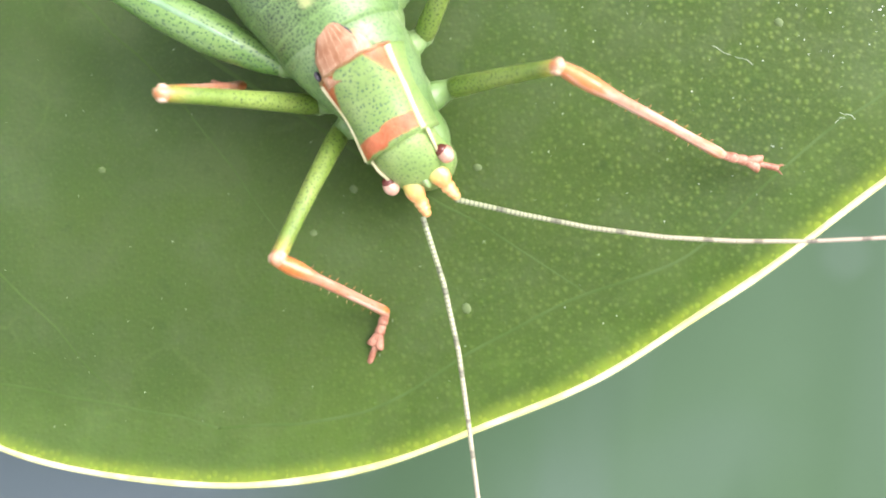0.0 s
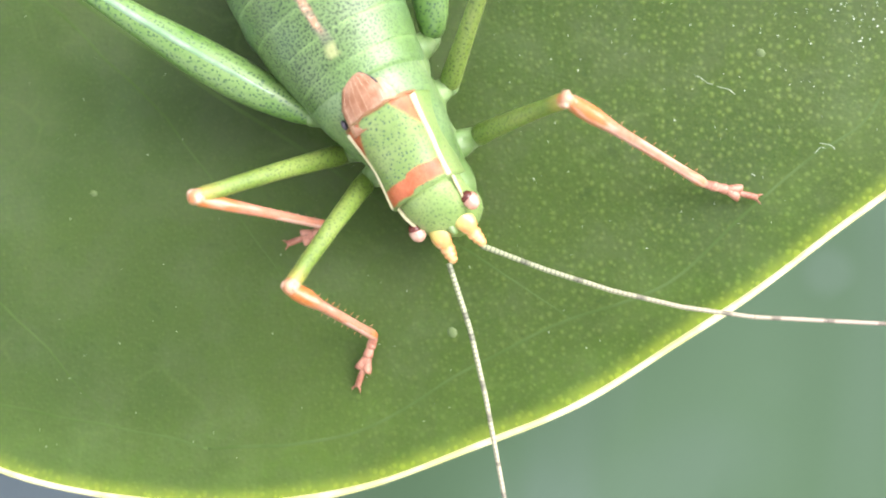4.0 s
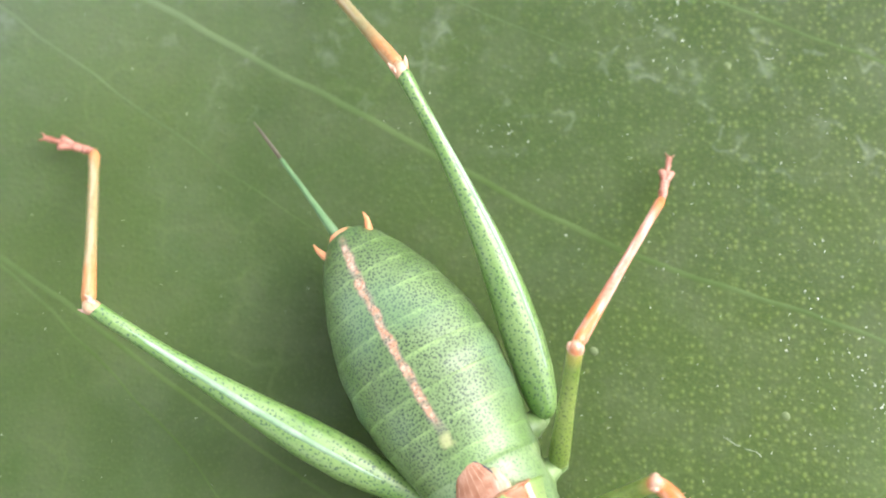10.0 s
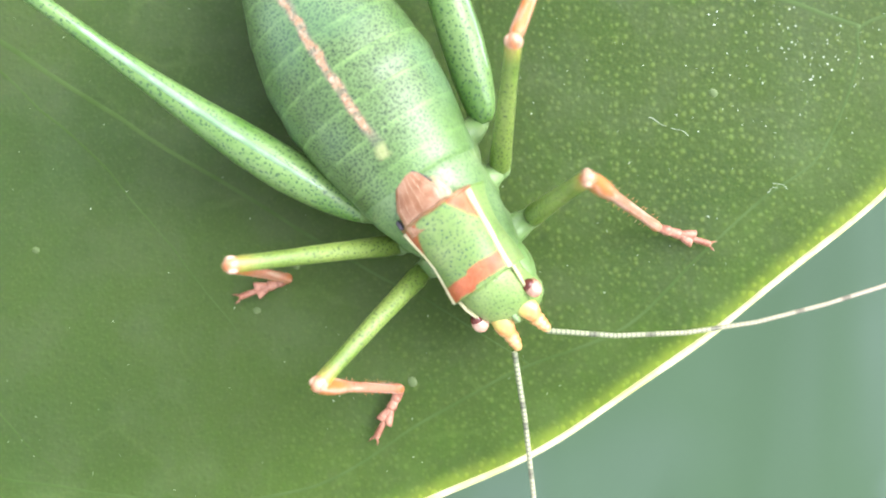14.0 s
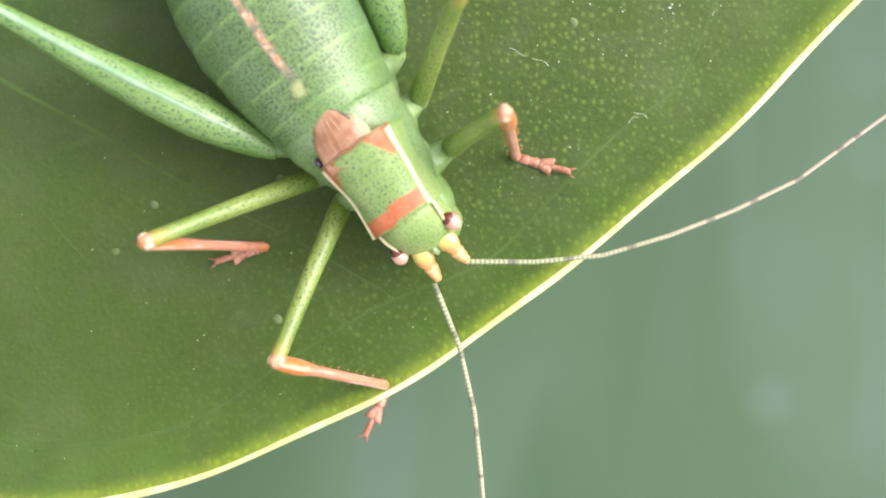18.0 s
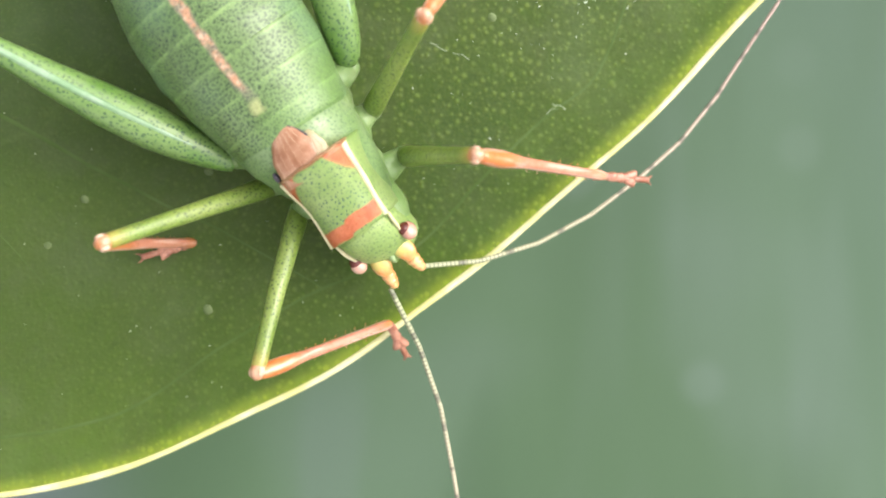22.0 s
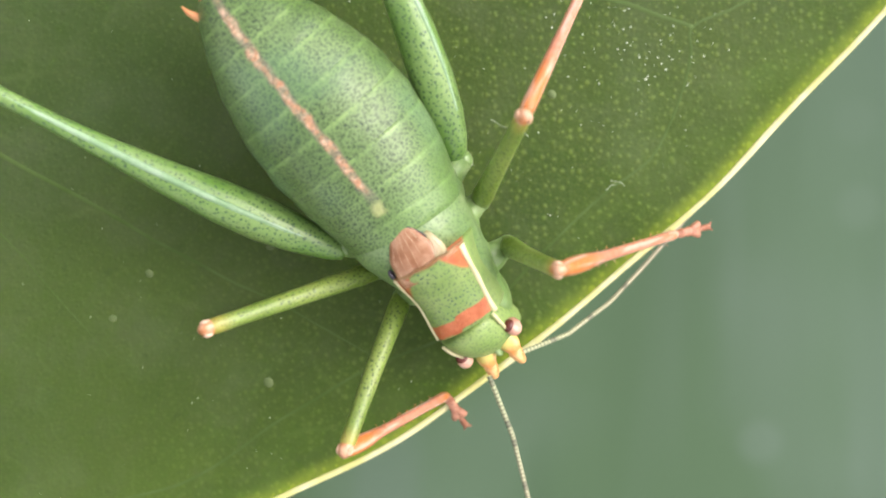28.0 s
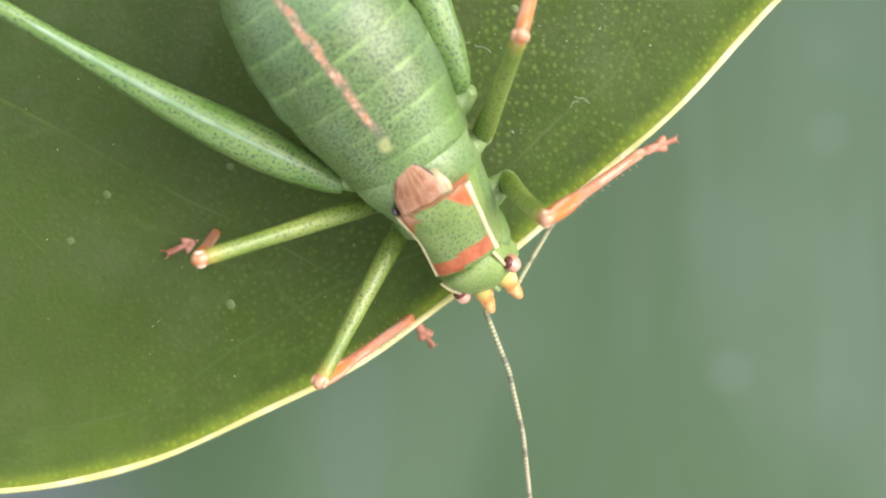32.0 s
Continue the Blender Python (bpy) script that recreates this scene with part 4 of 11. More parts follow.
def build_tail():
    for s in (1, -1):
        bm = tube(bmesh.new(), [(-11.35, 0.70 * s, 0.55), (-11.65, 0.86 * s, 0.6), (-11.9, 0.95 * s, 0.64), (-12.14, 0.96 * s, 0.70)], [0.15, 0.125, 0.08, 0.012], 10)
        rear.append((part("cercus", bm, M_CERCUS, cricket, "small orange tail prong", m=ROLL), 8))
    rear.append((part("tail_plate", ball(bmesh.new(), (-11.92, -0.1, 0.55), (0.2, 0.42, 0.2)), M_CERCUS, cricket, "orange tail plate", m=ROLL), 8))
    pts = [(-11.8, -0.22, 0.2), (-12.7, -0.34, 0.1), (-13.5, -0.42, 0.05), (-14.2, -0.48, 0.07), (-14.8, -0.54, 0.12), (-15.5, -0.59, 0.26)]
    ovi = part("ovipositor", tube(bmesh.new(), pts, [0.20, 0.14, 0.10, 0.085, 0.075, 0.065], 10), M_OVI, cricket, "long green curved egg-layer with black tip", m=ROLL)
    rear.append((ovi, 8))
    part("tip", tube(bmesh.new(), [(-15.4, -0.585, 0.24), (-15.8, -0.60, 0.35), (-16.3, -0.625, 0.53), (-16.8, -0.64, 0.75)], [0.069, 0.062, 0.05, 0.018], 10), M_OVITIP, ovi, "blackish tip")


def bone(profile, bend=0.0, flat=1.0, n=20, bulge=0.0):
    """A limb along x: rows of (mm along, radius)."""
    L = profile[-1][0]
    rings = [(x, bulge * math.sin(math.pi * min(1.0, x / L) ** 0.93), bend * math.sin(math.pi * x / L), r * flat, r) for x, r in profile]
    bm = loft(bmesh.new(), rings, n)
    layer = bm.verts.layers.float.new("along")
    for v in bm.verts:
        v[layer] = v.co.x / (L * MM)
    return bm


def spines(bm, L, r, count, size, seed):
    rnd = random.Random(seed)
    for k in range(count):
        x = L * (0.18 + 0.78 * k / count)
        for a in (0.6, 2.5, 4.0, 5.4):
            a += rnd.uniform(-0.25, 0.25)
            y, z = math.cos(a) * r, math.sin(a) * r
            tube(bm, [(x, y * 0.8, z * 0.8), (x + size * 0.9, y * (1 + size / r), z * (1 + size / r))], [0.016, 0.003], 4)


def tarsus_mesh(L, seed):
    """Four joints: two short wedges, a broad two-lobed pad, a slim last joint."""
    bm = bmesh.new()
    k = L / 1.9
    rnd = random.Random(seed)
    wedge = lambda x0, x1, y, a, b, h: loft(bm, [((x0 + (x1 - x0) * u) * k, y * u, 0.01, a + (b - a) * w, h * (0.55 + 0.45 * w)) for u, w in ((0, 0.0), (0.12, 0.4), (0.45, 0.7), (0.75, 1.0), (0.93, 0.85), (1, 0.4))], 12)
    wedge(-0.06, 0.44, 0, 0.095, 0.160, 0.135)
    wedge(0.38, 0.74, 0, 0.090, 0.170, 0.13)
    for side in (1, -1):
        wedge(0.66, 1.18 + rnd.uniform(-0.04, 0.04), 0.15 * side, 0.10, 0.150, 0.13)
        ball(bm, (0.80 * k, 0.05 * side, -0.05), (0.14 * k, 0.10, 0.08), 8)
    wedge(0.86, 1.76, 0, 0.065, 0.105, 0.095)
    ball(bm, (1.70 * k, 0, 0.0), (0.09 * k, 0.085, 0.07), 8)
    return bm


legs = {}


def build_leg(key, lens, femur, tibia, m_femur, m_tibia, flat=1.0, bend=0.15, ear=False, spine=10, bulge=0.0, glint_ridge=None, hind=False):
    Lf, Lt, Ls = lens
    f = part("femur", bone([(u * Lf, r) for u, r in femur], bend * 0.5, flat, bulge=bulge), m_femur, cricket, "green dotted thigh")
    if glint_ridge is not None:
        # the glossy keel along the thigh, its sky reflection put in as pale colour
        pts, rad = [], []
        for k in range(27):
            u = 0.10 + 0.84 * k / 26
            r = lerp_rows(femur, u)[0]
            pts.append((u * Lf, bulge * math.sin(math.pi * u ** 0.93) + glint_ridge * r * flat, r * math.sqrt(1 - glint_ridge ** 2) - 0.085))
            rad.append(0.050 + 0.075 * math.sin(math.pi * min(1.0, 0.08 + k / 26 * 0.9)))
        part("glint_ridge", tube(bmesh.new(), pts, rad, 8), M_GLINTRIDGE, f, "glossy keel with sky reflection coloured in pale")
    e = femur[-1][1]
    bm = loft(bmesh.new(), [(Lf + x, 0, 0, e * w, e * h) for x, w, h in ((-0.34, 1.03, 1.03), (-0.26, 1.12, 1.12), (-0.12, 1.14, 1.16), (0.02, 1.02, 1.06), (0.12, 0.74, 0.80), (0.18, 0.35, 0.40))], 16)
    part("knee", bm, M_HINDKNEE if hind else M_KNEE, f, "pale pinkish-orange knee")
    for s in (1, -1):
        bm = ball(bmesh.new(), (Lf - 0.06, e * 0.92 * s, 0.03), (0.17, 0.075, 0.13), 10)
        if hind:
            tube(bm, [(Lf - 0.05, e * 0.95 * s, 0.02), (Lf + 0.10, e * 1.25 * s, 0.03), (Lf + 0.24, e * 1.42 * s, 0.05)], [0.09, 0.06, 0.008], 8)
        part("knee_lobe", bm, M_COLLAR, f, "whitish rounded knee lobe")
    t = part("tibia", bone([(u * Lt, r) for u, r in tibia], 0.0), m_tibia, cricket, "orange shin with fine spines")
    bm = bmesh.new()
    spines(bm, Lt, tibia[2][1], spine, 0.05, key)
    part("spines", bm, m_tibia, t)
    if ear:
        for s in (1, -1):
            part("ear_slit", ball(bmesh.new(), (Lt * 0.14, 0.17 * s, 0.06), (0.26, 0.05, 0.09), 12), M_SCAPE, t, "pale oval hearing organ")
    s = part("tarsus", tarsus_mesh(Ls, key), M_TARSUS, cricket, "brownish-red foot with claws")
    k = Ls / 1.9
    for side in (1, -1):
        part("claw", tube(bmesh.new(), [(1.70 * k, 0.03 * side, 0.02), (1.84 * k, 0.12 * side, 0.03), (1.95 * k, 0.15 * side, -0.05)], [0.045, 0.03, 0.008], 6), M_CLAW, s, "dark-tipped claw")
    legs[key] = {"femur": f, "tibia": t, "tarsus": s}


SLIM = ((0, 0.22), (0.03, 0.31), (0.10, 0.335), (0.2, 0.31), (0.5, 0.265), (0.8, 0.235), (0.94, 0.235), (1, 0.20))
SHIN = ((0, 0.17), (0.05, 0.21), (0.5, 0.155), (0.85, 0.15), (0.97, 0.17), (1, 0.13))
EARSHIN = ((0, 0.17), (0.04, 0.22), (0.10, 0.25), (0.18, 0.25), (0.27, 0.20), (0.34, 0.165), (0.8, 0.15), (0.96, 0.17), (1, 0.13))
HAM_RIGHT = ((0, 0.24), (0.015, 0.31), (0.04, 0.40), (0.08, 0.49), (0.14, 0.60), (0.22, 0.68), (0.34, 0.65), (0.48, 0.51), (0.62, 0.37), (0.76, 0.27), (0.90, 0.25), (0.97, 0.26), (1, 0.22))
HAM_LEFT = ((0, 0.24), (0.015, 0.38), (0.05, 0.51), (0.12, 0.62), (0.22, 0.66), (0.34, 0.61), (0.48, 0.49), (0.62, 0.35), (0.76, 0.25), (0.90, 0.22), (0.97, 0.25), (1, 0.20))
HSHIN = ((0, 0.18), (0.05, 0.24), (0.4, 0.19), (0.85, 0.17), (0.97, 0.20), (1, 0.14))
LENS = {
    "front_right": (5.44, 5.25, 1.90),
    "front_left": (5.25, 6.66, 1.90),
    "middle_right": (6.13, 5.75, 1.80),
    "middle_left": (5.19, 8.01, 1.80),
    "hind_right": (11.79, 6.99, 2.00),
    "hind_left": (11.64, 8.17, 2.00),
}

build_trunk()
build_pronotum()
build_wings()
build_head()
build_tail()
for key in ("front_right", "front_left"):
    build_leg(key, LENS[key], SLIM, EARSHIN, M_FEMUR, M_TIBIA, ear=True)
for key in ("middle_right", "middle_left"):
    build_leg(key, LENS[key], SLIM, SHIN, M_FEMUR, M_TIBIA, spine=12)
build_leg("hind_right", LENS["hind_right"], HAM_RIGHT, HSHIN, M_HFEMUR, M_HTIBIA, flat=0.97, bend=0.0, spine=20, bulge=0.22, glint_ridge=-0.50, hind=True)
build_leg("hind_left", LENS["hind_left"], HAM_LEFT, HSHIN, M_HFEMUR, M_HTIBIA, flat=0.97, bend=0.0, spine=20, bulge=-0.42, glint_ridge=-0.45, hind=True)

feelers = {"right": [], "left": []}
for side, chain in feelers.items():
    count, L = 12, 2.1
    for i in range(count):
        r0, r1 = 0.080 * (1 - 0.045 * i), 0.080 * (1 - 0.045 * (i + 1))
        bm = bmesh.new()
        layer = bm.verts.layers.float.new("far")
        rings = []
        steps = 30
        for k in range(steps + 1):
            u = k / steps
            bead = 1.0 + (0.10 if k % 2 else -0.06) * max(0.0, 1 - i / 5)
            rings.append((L * u, 0, 0, (r0 + (r1 - r0) * u) * bead, (r0 + (r1 - r0) * u) * bead))
        loft(bm, rings, 8)
        ball(bm, (L, 0, 0), r1, 8)
        for v in bm.verts:
            v[layer] = min(1.0, (i + v.co.x / (L * MM)) / 7.0)
        chain.append(part("feeler_segment", bm, M_FEELER, cricket, "thin ringed feeler"))


TAIL_BENDS = ((0, 1.5), (8, 2.5), (9, 1.5), (10, 0.5), (13, 0), (20, 1), (24, 3.5), (26, 5.5), (28, 7.5), (30, 6), (32, 6))
HEAD_TURNS = ((0, 0, 0, 0, 0, 0), (19, 0, 0, 0, 0, 0), (22, 0.08, -0.02, 1, 0, 2), (24, 0.22, -0.06, 3, 1, 5), (26, 0.28, -0.10, 4, 2, 7), (28, 0.30, -0.12, 4, 2, 8), (30, 0.30, -0.12, 4, 2, 8), (32, 0.32, -0.12, 5, 2, 9))


def motions():
    """The cricket walks to the leaf's rim: body, legs and feelers, in millimetres and degrees."""
    # the abdomen bends sideways, joint by joint
    for ob, k in rear:
        rows = []
        for t, bend in TAIL_BENDS:
            m = Matrix.Identity(4)
            for x in CUTS[1:min(k, 4) + 1]:
                m = m @ mm(x, 0.1, 2.55, 0, 0, bend / 3.4) @ mm(-x, -0.1, -2.55)
            rows.append((t, m @ ROLL))
        walk(ob, rows)
    # the head dips and turns over the rim near the end
    neck = ROLL_FRONT @ mm(0.3, 0.06, -0.4)
    for ob, swing in fronts:
        base = neck.inverted() @ ob.matrix_basis
        walk(ob, [(t, neck @ mm(ahead, aside, 0, roll, dip, turn) @ base @ mm(0, 0, 0, 0, 0, swing * ahead / 0.3)) for t, ahead, aside, roll, dip, turn in HEAD_TURNS])
    walk(cricket, [
        (0, mm(-5.39, 6.354, 599.792, -2.54, 5.28, -59.35)), (.5, mm(-5.299, 6.311, 599.816, -2.54, 4.47, -59.22)),
        (1, mm(-5.056, 6.171, 599.838, -2.42, 3.61, -58.77)), (1.5, mm(-4.943, 6.031, 599.85, -2.37, 2.92, -58.64)),
        (2, mm(-4.799, 5.916, 599.859, -2.26, 2.2, -58.07)), (2.5, mm(-4.686, 5.771, 599.857, -2.19, 1.8, -58.04)),
        (3, mm(-4.55, 5.68, 599.85, -2.17, 1.54, -58.3)), (3.5, mm(-4.301, 5.654, 599.834, -2.12, 1.47, -58.53)),
        (4, mm(-4.078, 5.671, 599.809, -2.02, 1.56, -58.74)), (4.5, mm(-3.854, 5.689, 599.783, -1.92, 1.64, -58.96)),
        (5, mm(-3.631, 5.707, 599.758, -1.82, 1.73, -59.17)), (5.5, mm(-3.407, 5.724, 599.732, -1.72, 1.81, -59.38)),
        (6, mm(-2.867, 5.559, 599.741, -1.78, 1.46, -58.65)), (6.5, mm(-2.721, 5.491, 599.776, -1.9, 1.04, -58.68)),
        (7, mm(-2.396, 5.434, 599.823, -2.06, .75, -58.47)), (7.5, mm(-2.312, 5.409, 599.883, -2.26, .44, -58.72)),
        (8, mm(-2.169, 5.378, 599.939, -2.01, .36, -58.63)), (8.5, mm(-1.681, 5.247, 599.965, -.98, .28, -57.68)),
        (9, mm(-1.596, 5.251, 600, 0, -.01, -57.66)), (9.5, mm(-1.543, 5.192, 600.045, .78, -2.97, -57.64)),
        (10, mm(-1.55, 5.188, 600.045, .78, -2.98, -57.63)), (10.5, mm(-1.551, 5.185, 600.045, .78, -2.97, -57.67)),
        (11, mm(-1.546, 5.184, 600.046, .79, -2.97, -57.74)), (11.5, mm(-1.534, 5.179, 600.046, .79, -2.96, -57.83)),
        (12, mm(-1.518, 5.166, 600.046, .8, -2.96, -57.89)), (12.5, mm(-1.504, 5.14, 600.046, .8, -2.97, -57.92)),
        (13, mm(-1.495, 5.113, 600.046, .8, -2.97, -57.94)), (13.5, mm(-1.018, 4.779, 600.048, .54, -3.19, -56.32)),
        (14, mm(-.861, 4.612, 600.04, .27, -3.07, -56.21)), (14.5, mm(-.861, 4.58, 600.022, .1, -2.8, -56.56)),
        (15, mm(-.718, 4.594, 599.992, .13, -2.53, -56.95)), (15.5, mm(-.574, 4.608, 599.962, .16, -2.27, -57.33)),
        (16, mm(-.431, 4.622, 599.932, .19, -2, -57.71)), (16.5, mm(-.287, 4.636, 599.901, .22, -1.74, -58.1)),
        (17, mm(-.036, 4.576, 599.867, .46, -1.52, -58.44)), (17.5, mm(.162, 4.593, 599.856, .67, -1.47, -58.1)),
        (18, mm(.89, 4.773, 599.842, 1.39, -1.45, -56.72)), (18.5, mm(.826, 4.635, 599.857, 1.73, -1.5, -56.47)),
        (19, mm(1.092, 4.666, 599.886, 1.84, -1.18, -56.28)), (19.5, mm(1.11, 4.572, 599.947, 1.57, -.78, -56.12)),
        (20, mm(1.598, 4.611, 599.999, 1.58, -.2, -55.59)), (20.5, mm(1.545, 4.567, 600.058, 1.32, .35, -55.96)),
        (21, mm(1.645, 4.439, 600.094, 1.09, .82, -55.93)), (21.5, mm(1.648, 4.423, 600.106, 1.09, 1.22, -56.02)),
        (22, mm(1.784, 4.348, 600.122, 1.08, 1.73, -56.66)), (22.5, mm(1.761, 4.354, 600.131, 1.01, 2.3, -56.89)),
        (23, mm(1.819, 4.293, 600.133, 1.12, 2.74, -56.98)), (23.5, mm(2.1, 4.188, 600.109, 1.6, 3.07, -56.74)),
        (24, mm(2.156, 4.188, 600.072, 2.12, 3.34, -56.75)), (24.5, mm(2.27, 4.3, 600.027, 2.55, 3.77, -56.83)),
        (25, mm(2.357, 4.334, 600.011, 2.62, 4.22, -57.64)), (25.5, mm(2.445, 4.296, 600.035, 2.23, 4.55, -57.85)),
        (26, mm(2.577, 4.277, 600.072, 1.79, 5.01, -58.06)), (26.5, mm(2.709, 4.259, 600.108, 1.35, 5.47, -58.27)),
        (27, mm(2.842, 4.241, 600.146, .91, 5.93, -58.49)), (27.5, mm(2.974, 4.223, 600.183, .47, 6.39, -58.71)),
        (28, mm(2.991, 4.167, 600.195, .28, 7.11, -58.91)), (28.5, mm(3.13, 4.108, 600.203, .31, 7.97, -59.45)),
        (29, mm(3.289, 4.031, 600.222, .25, 8.59, -59.69)), (29.5, mm(3.608, 3.926, 600.239, .28, 9.1, -59.5)),
        (30, mm(3.652, 3.893, 600.259, .12, 9.58, -59.36)), (30.5, mm(3.683, 3.869, 600.268, -.07, 10.02, -59.64)),
        (31, mm(3.825, 3.804, 600.265, -.12, 10.57, -59.9)), (31.5, mm(4.014, 3.705, 600.245, .05, 10.82, -60.7)),
        (32, mm(4.017, 3.678, 600.237, .33, 10.94, -60.61))])
    walk(legs["front_right"]["femur"], [
        (0, mm(-1.176, -1.33, 1.696, 32.7, -37.4, -49.52)), (.5, mm(-1.172, -1.332, 1.698, 32.89, -37.92, -50.81)),
        (1, mm(-1.164, -1.336, 1.7, 32.3, -39.43, -53.32)), (1.5, mm(-1.161, -1.338, 1.701, 31.88, -40.46, -54.3)),
        (2, mm(-1.157, -1.342, 1.703, 31.13, -41.75, -55.63)), (2.5, mm(-1.156, -1.342, 1.703, 30.45, -41.9, -55.97)),
        (3, mm(-1.155, -1.343, 1.704, 29.78, -42.02, -56.26)), (3.5, mm(-1.154, -1.344, 1.704, 27.46, -42.53, -56.49)),
        (4, mm(-1.153, -1.345, 1.704, 25.4, -42.97, -56.59)), (4.5, mm(-1.153, -1.345, 1.704, 23.29, -43.31, -56.6)),
        (5, mm(-1.153, -1.346, 1.704, 21.14, -43.53, -56.54)), (5.5, mm(-1.153, -1.346, 1.704, 18.96, -43.64, -56.42)),
        (6, mm(-1.145, -1.352, 1.709, 17.03, -45.71, -59.65)), (6.5, mm(-1.146, -1.35, 1.708, 19.32, -44.97, -59.18)),
        (7, mm(-1.147, -1.349, 1.708, 19.81, -44.52, -58.91)), (7.5, mm(-1.148, -1.348, 1.708, 20.8, -43.96, -59.06)),
        (8, mm(-1.146, -1.349, 1.709, 21.45, -44.19, -59.76)), (8.5, mm(-1.142, -1.35, 1.715, 23.38, -42.14, -63.37)),
        (9, mm(-1.147, -1.344, 1.714, 27.12, -39.44, -61.9)), (9.5, mm(-1.148, -1.341, 1.714, 25.81, -37.95, -61.83)),
        (10, mm(-1.147, -1.342, 1.716, 26.09, -37.47, -62.65)), (10.5, mm(-1.145, -1.342, 1.717, 26.37, -37, -63.49)),
        (11, mm(-1.144, -1.343, 1.719, 26.63, -36.55, -64.33)), (11.5, mm(-1.143, -1.343, 1.721, 26.86, -36.12, -65.22)),
        (12, mm(-1.141, -1.344, 1.722, 27.04, -35.73, -66.13)), (12.5, mm(-1.139, -1.346, 1.724, 27.2, -35.36, -67.08)),
        (13, mm(-1.138, -1.347, 1.726, 27.37, -34.97, -68.01)), (13.5, mm(-1.13, -1.358, 1.732, 22.97, -37.76, -72.22)),
        (14, mm(-1.127, -1.362, 1.735, 21.55, -38.29, -73.95)), (14.5, mm(-1.128, -1.36, 1.734, 21.56, -37.65, -73.2)),
        (15, mm(-1.128, -1.36, 1.733, 21.03, -37.94, -73.14)), (15.5, mm(-1.129, -1.36, 1.733, 20.49, -38.21, -73.05)),
        (16, mm(-1.129, -1.36, 1.733, 19.93, -38.46, -72.94)), (16.5, mm(-1.129, -1.36, 1.733, 19.37, -38.69, -72.82)),
        (17, mm(-1.128, -1.361, 1.735, 17.53, -37.88, -73.77)), (17.5, mm(-1.126, -1.365, 1.736, 18.68, -39.86, -74.91)),
        (18, mm(-1.172, -1.316, 1.718, 34.33, -25.55, -56.63)), (18.5, mm(-1.205, -1.305, 1.714, 38.52, -21.8, -47.19)),
        (19, mm(-1.229, -1.31, 1.702, 40.6, -24.1, -38.87)), (19.5, mm(-1.227, -1.315, 1.695, 38.78, -26.98, -37.55)),
        (20, mm(-1.206, -1.314, 1.7, 43.67, -28.12, -44.12)), (20.5, mm(-1.199, -1.311, 1.706, 43.33, -26.53, -47.29)),
        (21, mm(-1.188, -1.316, 1.706, 45.85, -28.81, -49.79)), (21.5, mm(-1.189, -1.315, 1.705, 45.65, -28.73, -49.46)),
        (22, mm(-1.187, -1.316, 1.706, 45.16, -29.07, -50.03)), (22.5, mm(-1.189, -1.316, 1.705, 44.41, -28.86, -49.57)),
        (23, mm(-1.188, -1.316, 1.705, 43.4, -29.02, -49.83)), (23.5, mm(-1.178, -1.32, 1.707, 43.08, -30.69, -52.57)),
        (24, mm(-1.175, -1.322, 1.707, 43.85, -31.25, -53.3)), (24.5, mm(-1.175, -1.319, 1.71, 41.61, -29.36, -54.19)),
        (25, mm(-1.178, -1.315, 1.713, 39.32, -26.84, -53.95)), (25.5, mm(-1.175, -1.319, 1.711, 39.47, -28.79, -54.45)),
        (26, mm(-1.17, -1.323, 1.71, 39.46, -30.99, -55.4)), (26.5, mm(-1.165, -1.328, 1.709, 39.48, -33.2, -56.45)),
        (27, mm(-1.159, -1.332, 1.709, 39.55, -35.44, -57.6)), (27.5, mm(-1.154, -1.338, 1.71, 39.68, -37.69, -58.86)),
        (28, mm(-1.154, -1.337, 1.71, 38.8, -37.09, -59.09)), (28.5, mm(-1.153, -1.336, 1.713, 38.74, -35.86, -60.29)),
        (29, mm(-1.151, -1.336, 1.716, 38.07, -34.62, -61.48)), (29.5, mm(-1.145, -1.341, 1.72, 35.65, -35.21, -64.4)),
        (30, mm(-1.144, -1.34, 1.722, 34.94, -34.22, -64.98)), (30.5, mm(-1.145, -1.339, 1.723, 34.7, -33.04, -65.11)),
        (31, mm(-1.143, -1.34, 1.725, 33.79, -32.59, -66.27)), (31.5, mm(-1.142, -1.34, 1.726, 31.97, -31.34, -66.74)),
        (32, mm(-1.145, -1.336, 1.727, 31.32, -29.3, -66.23))])
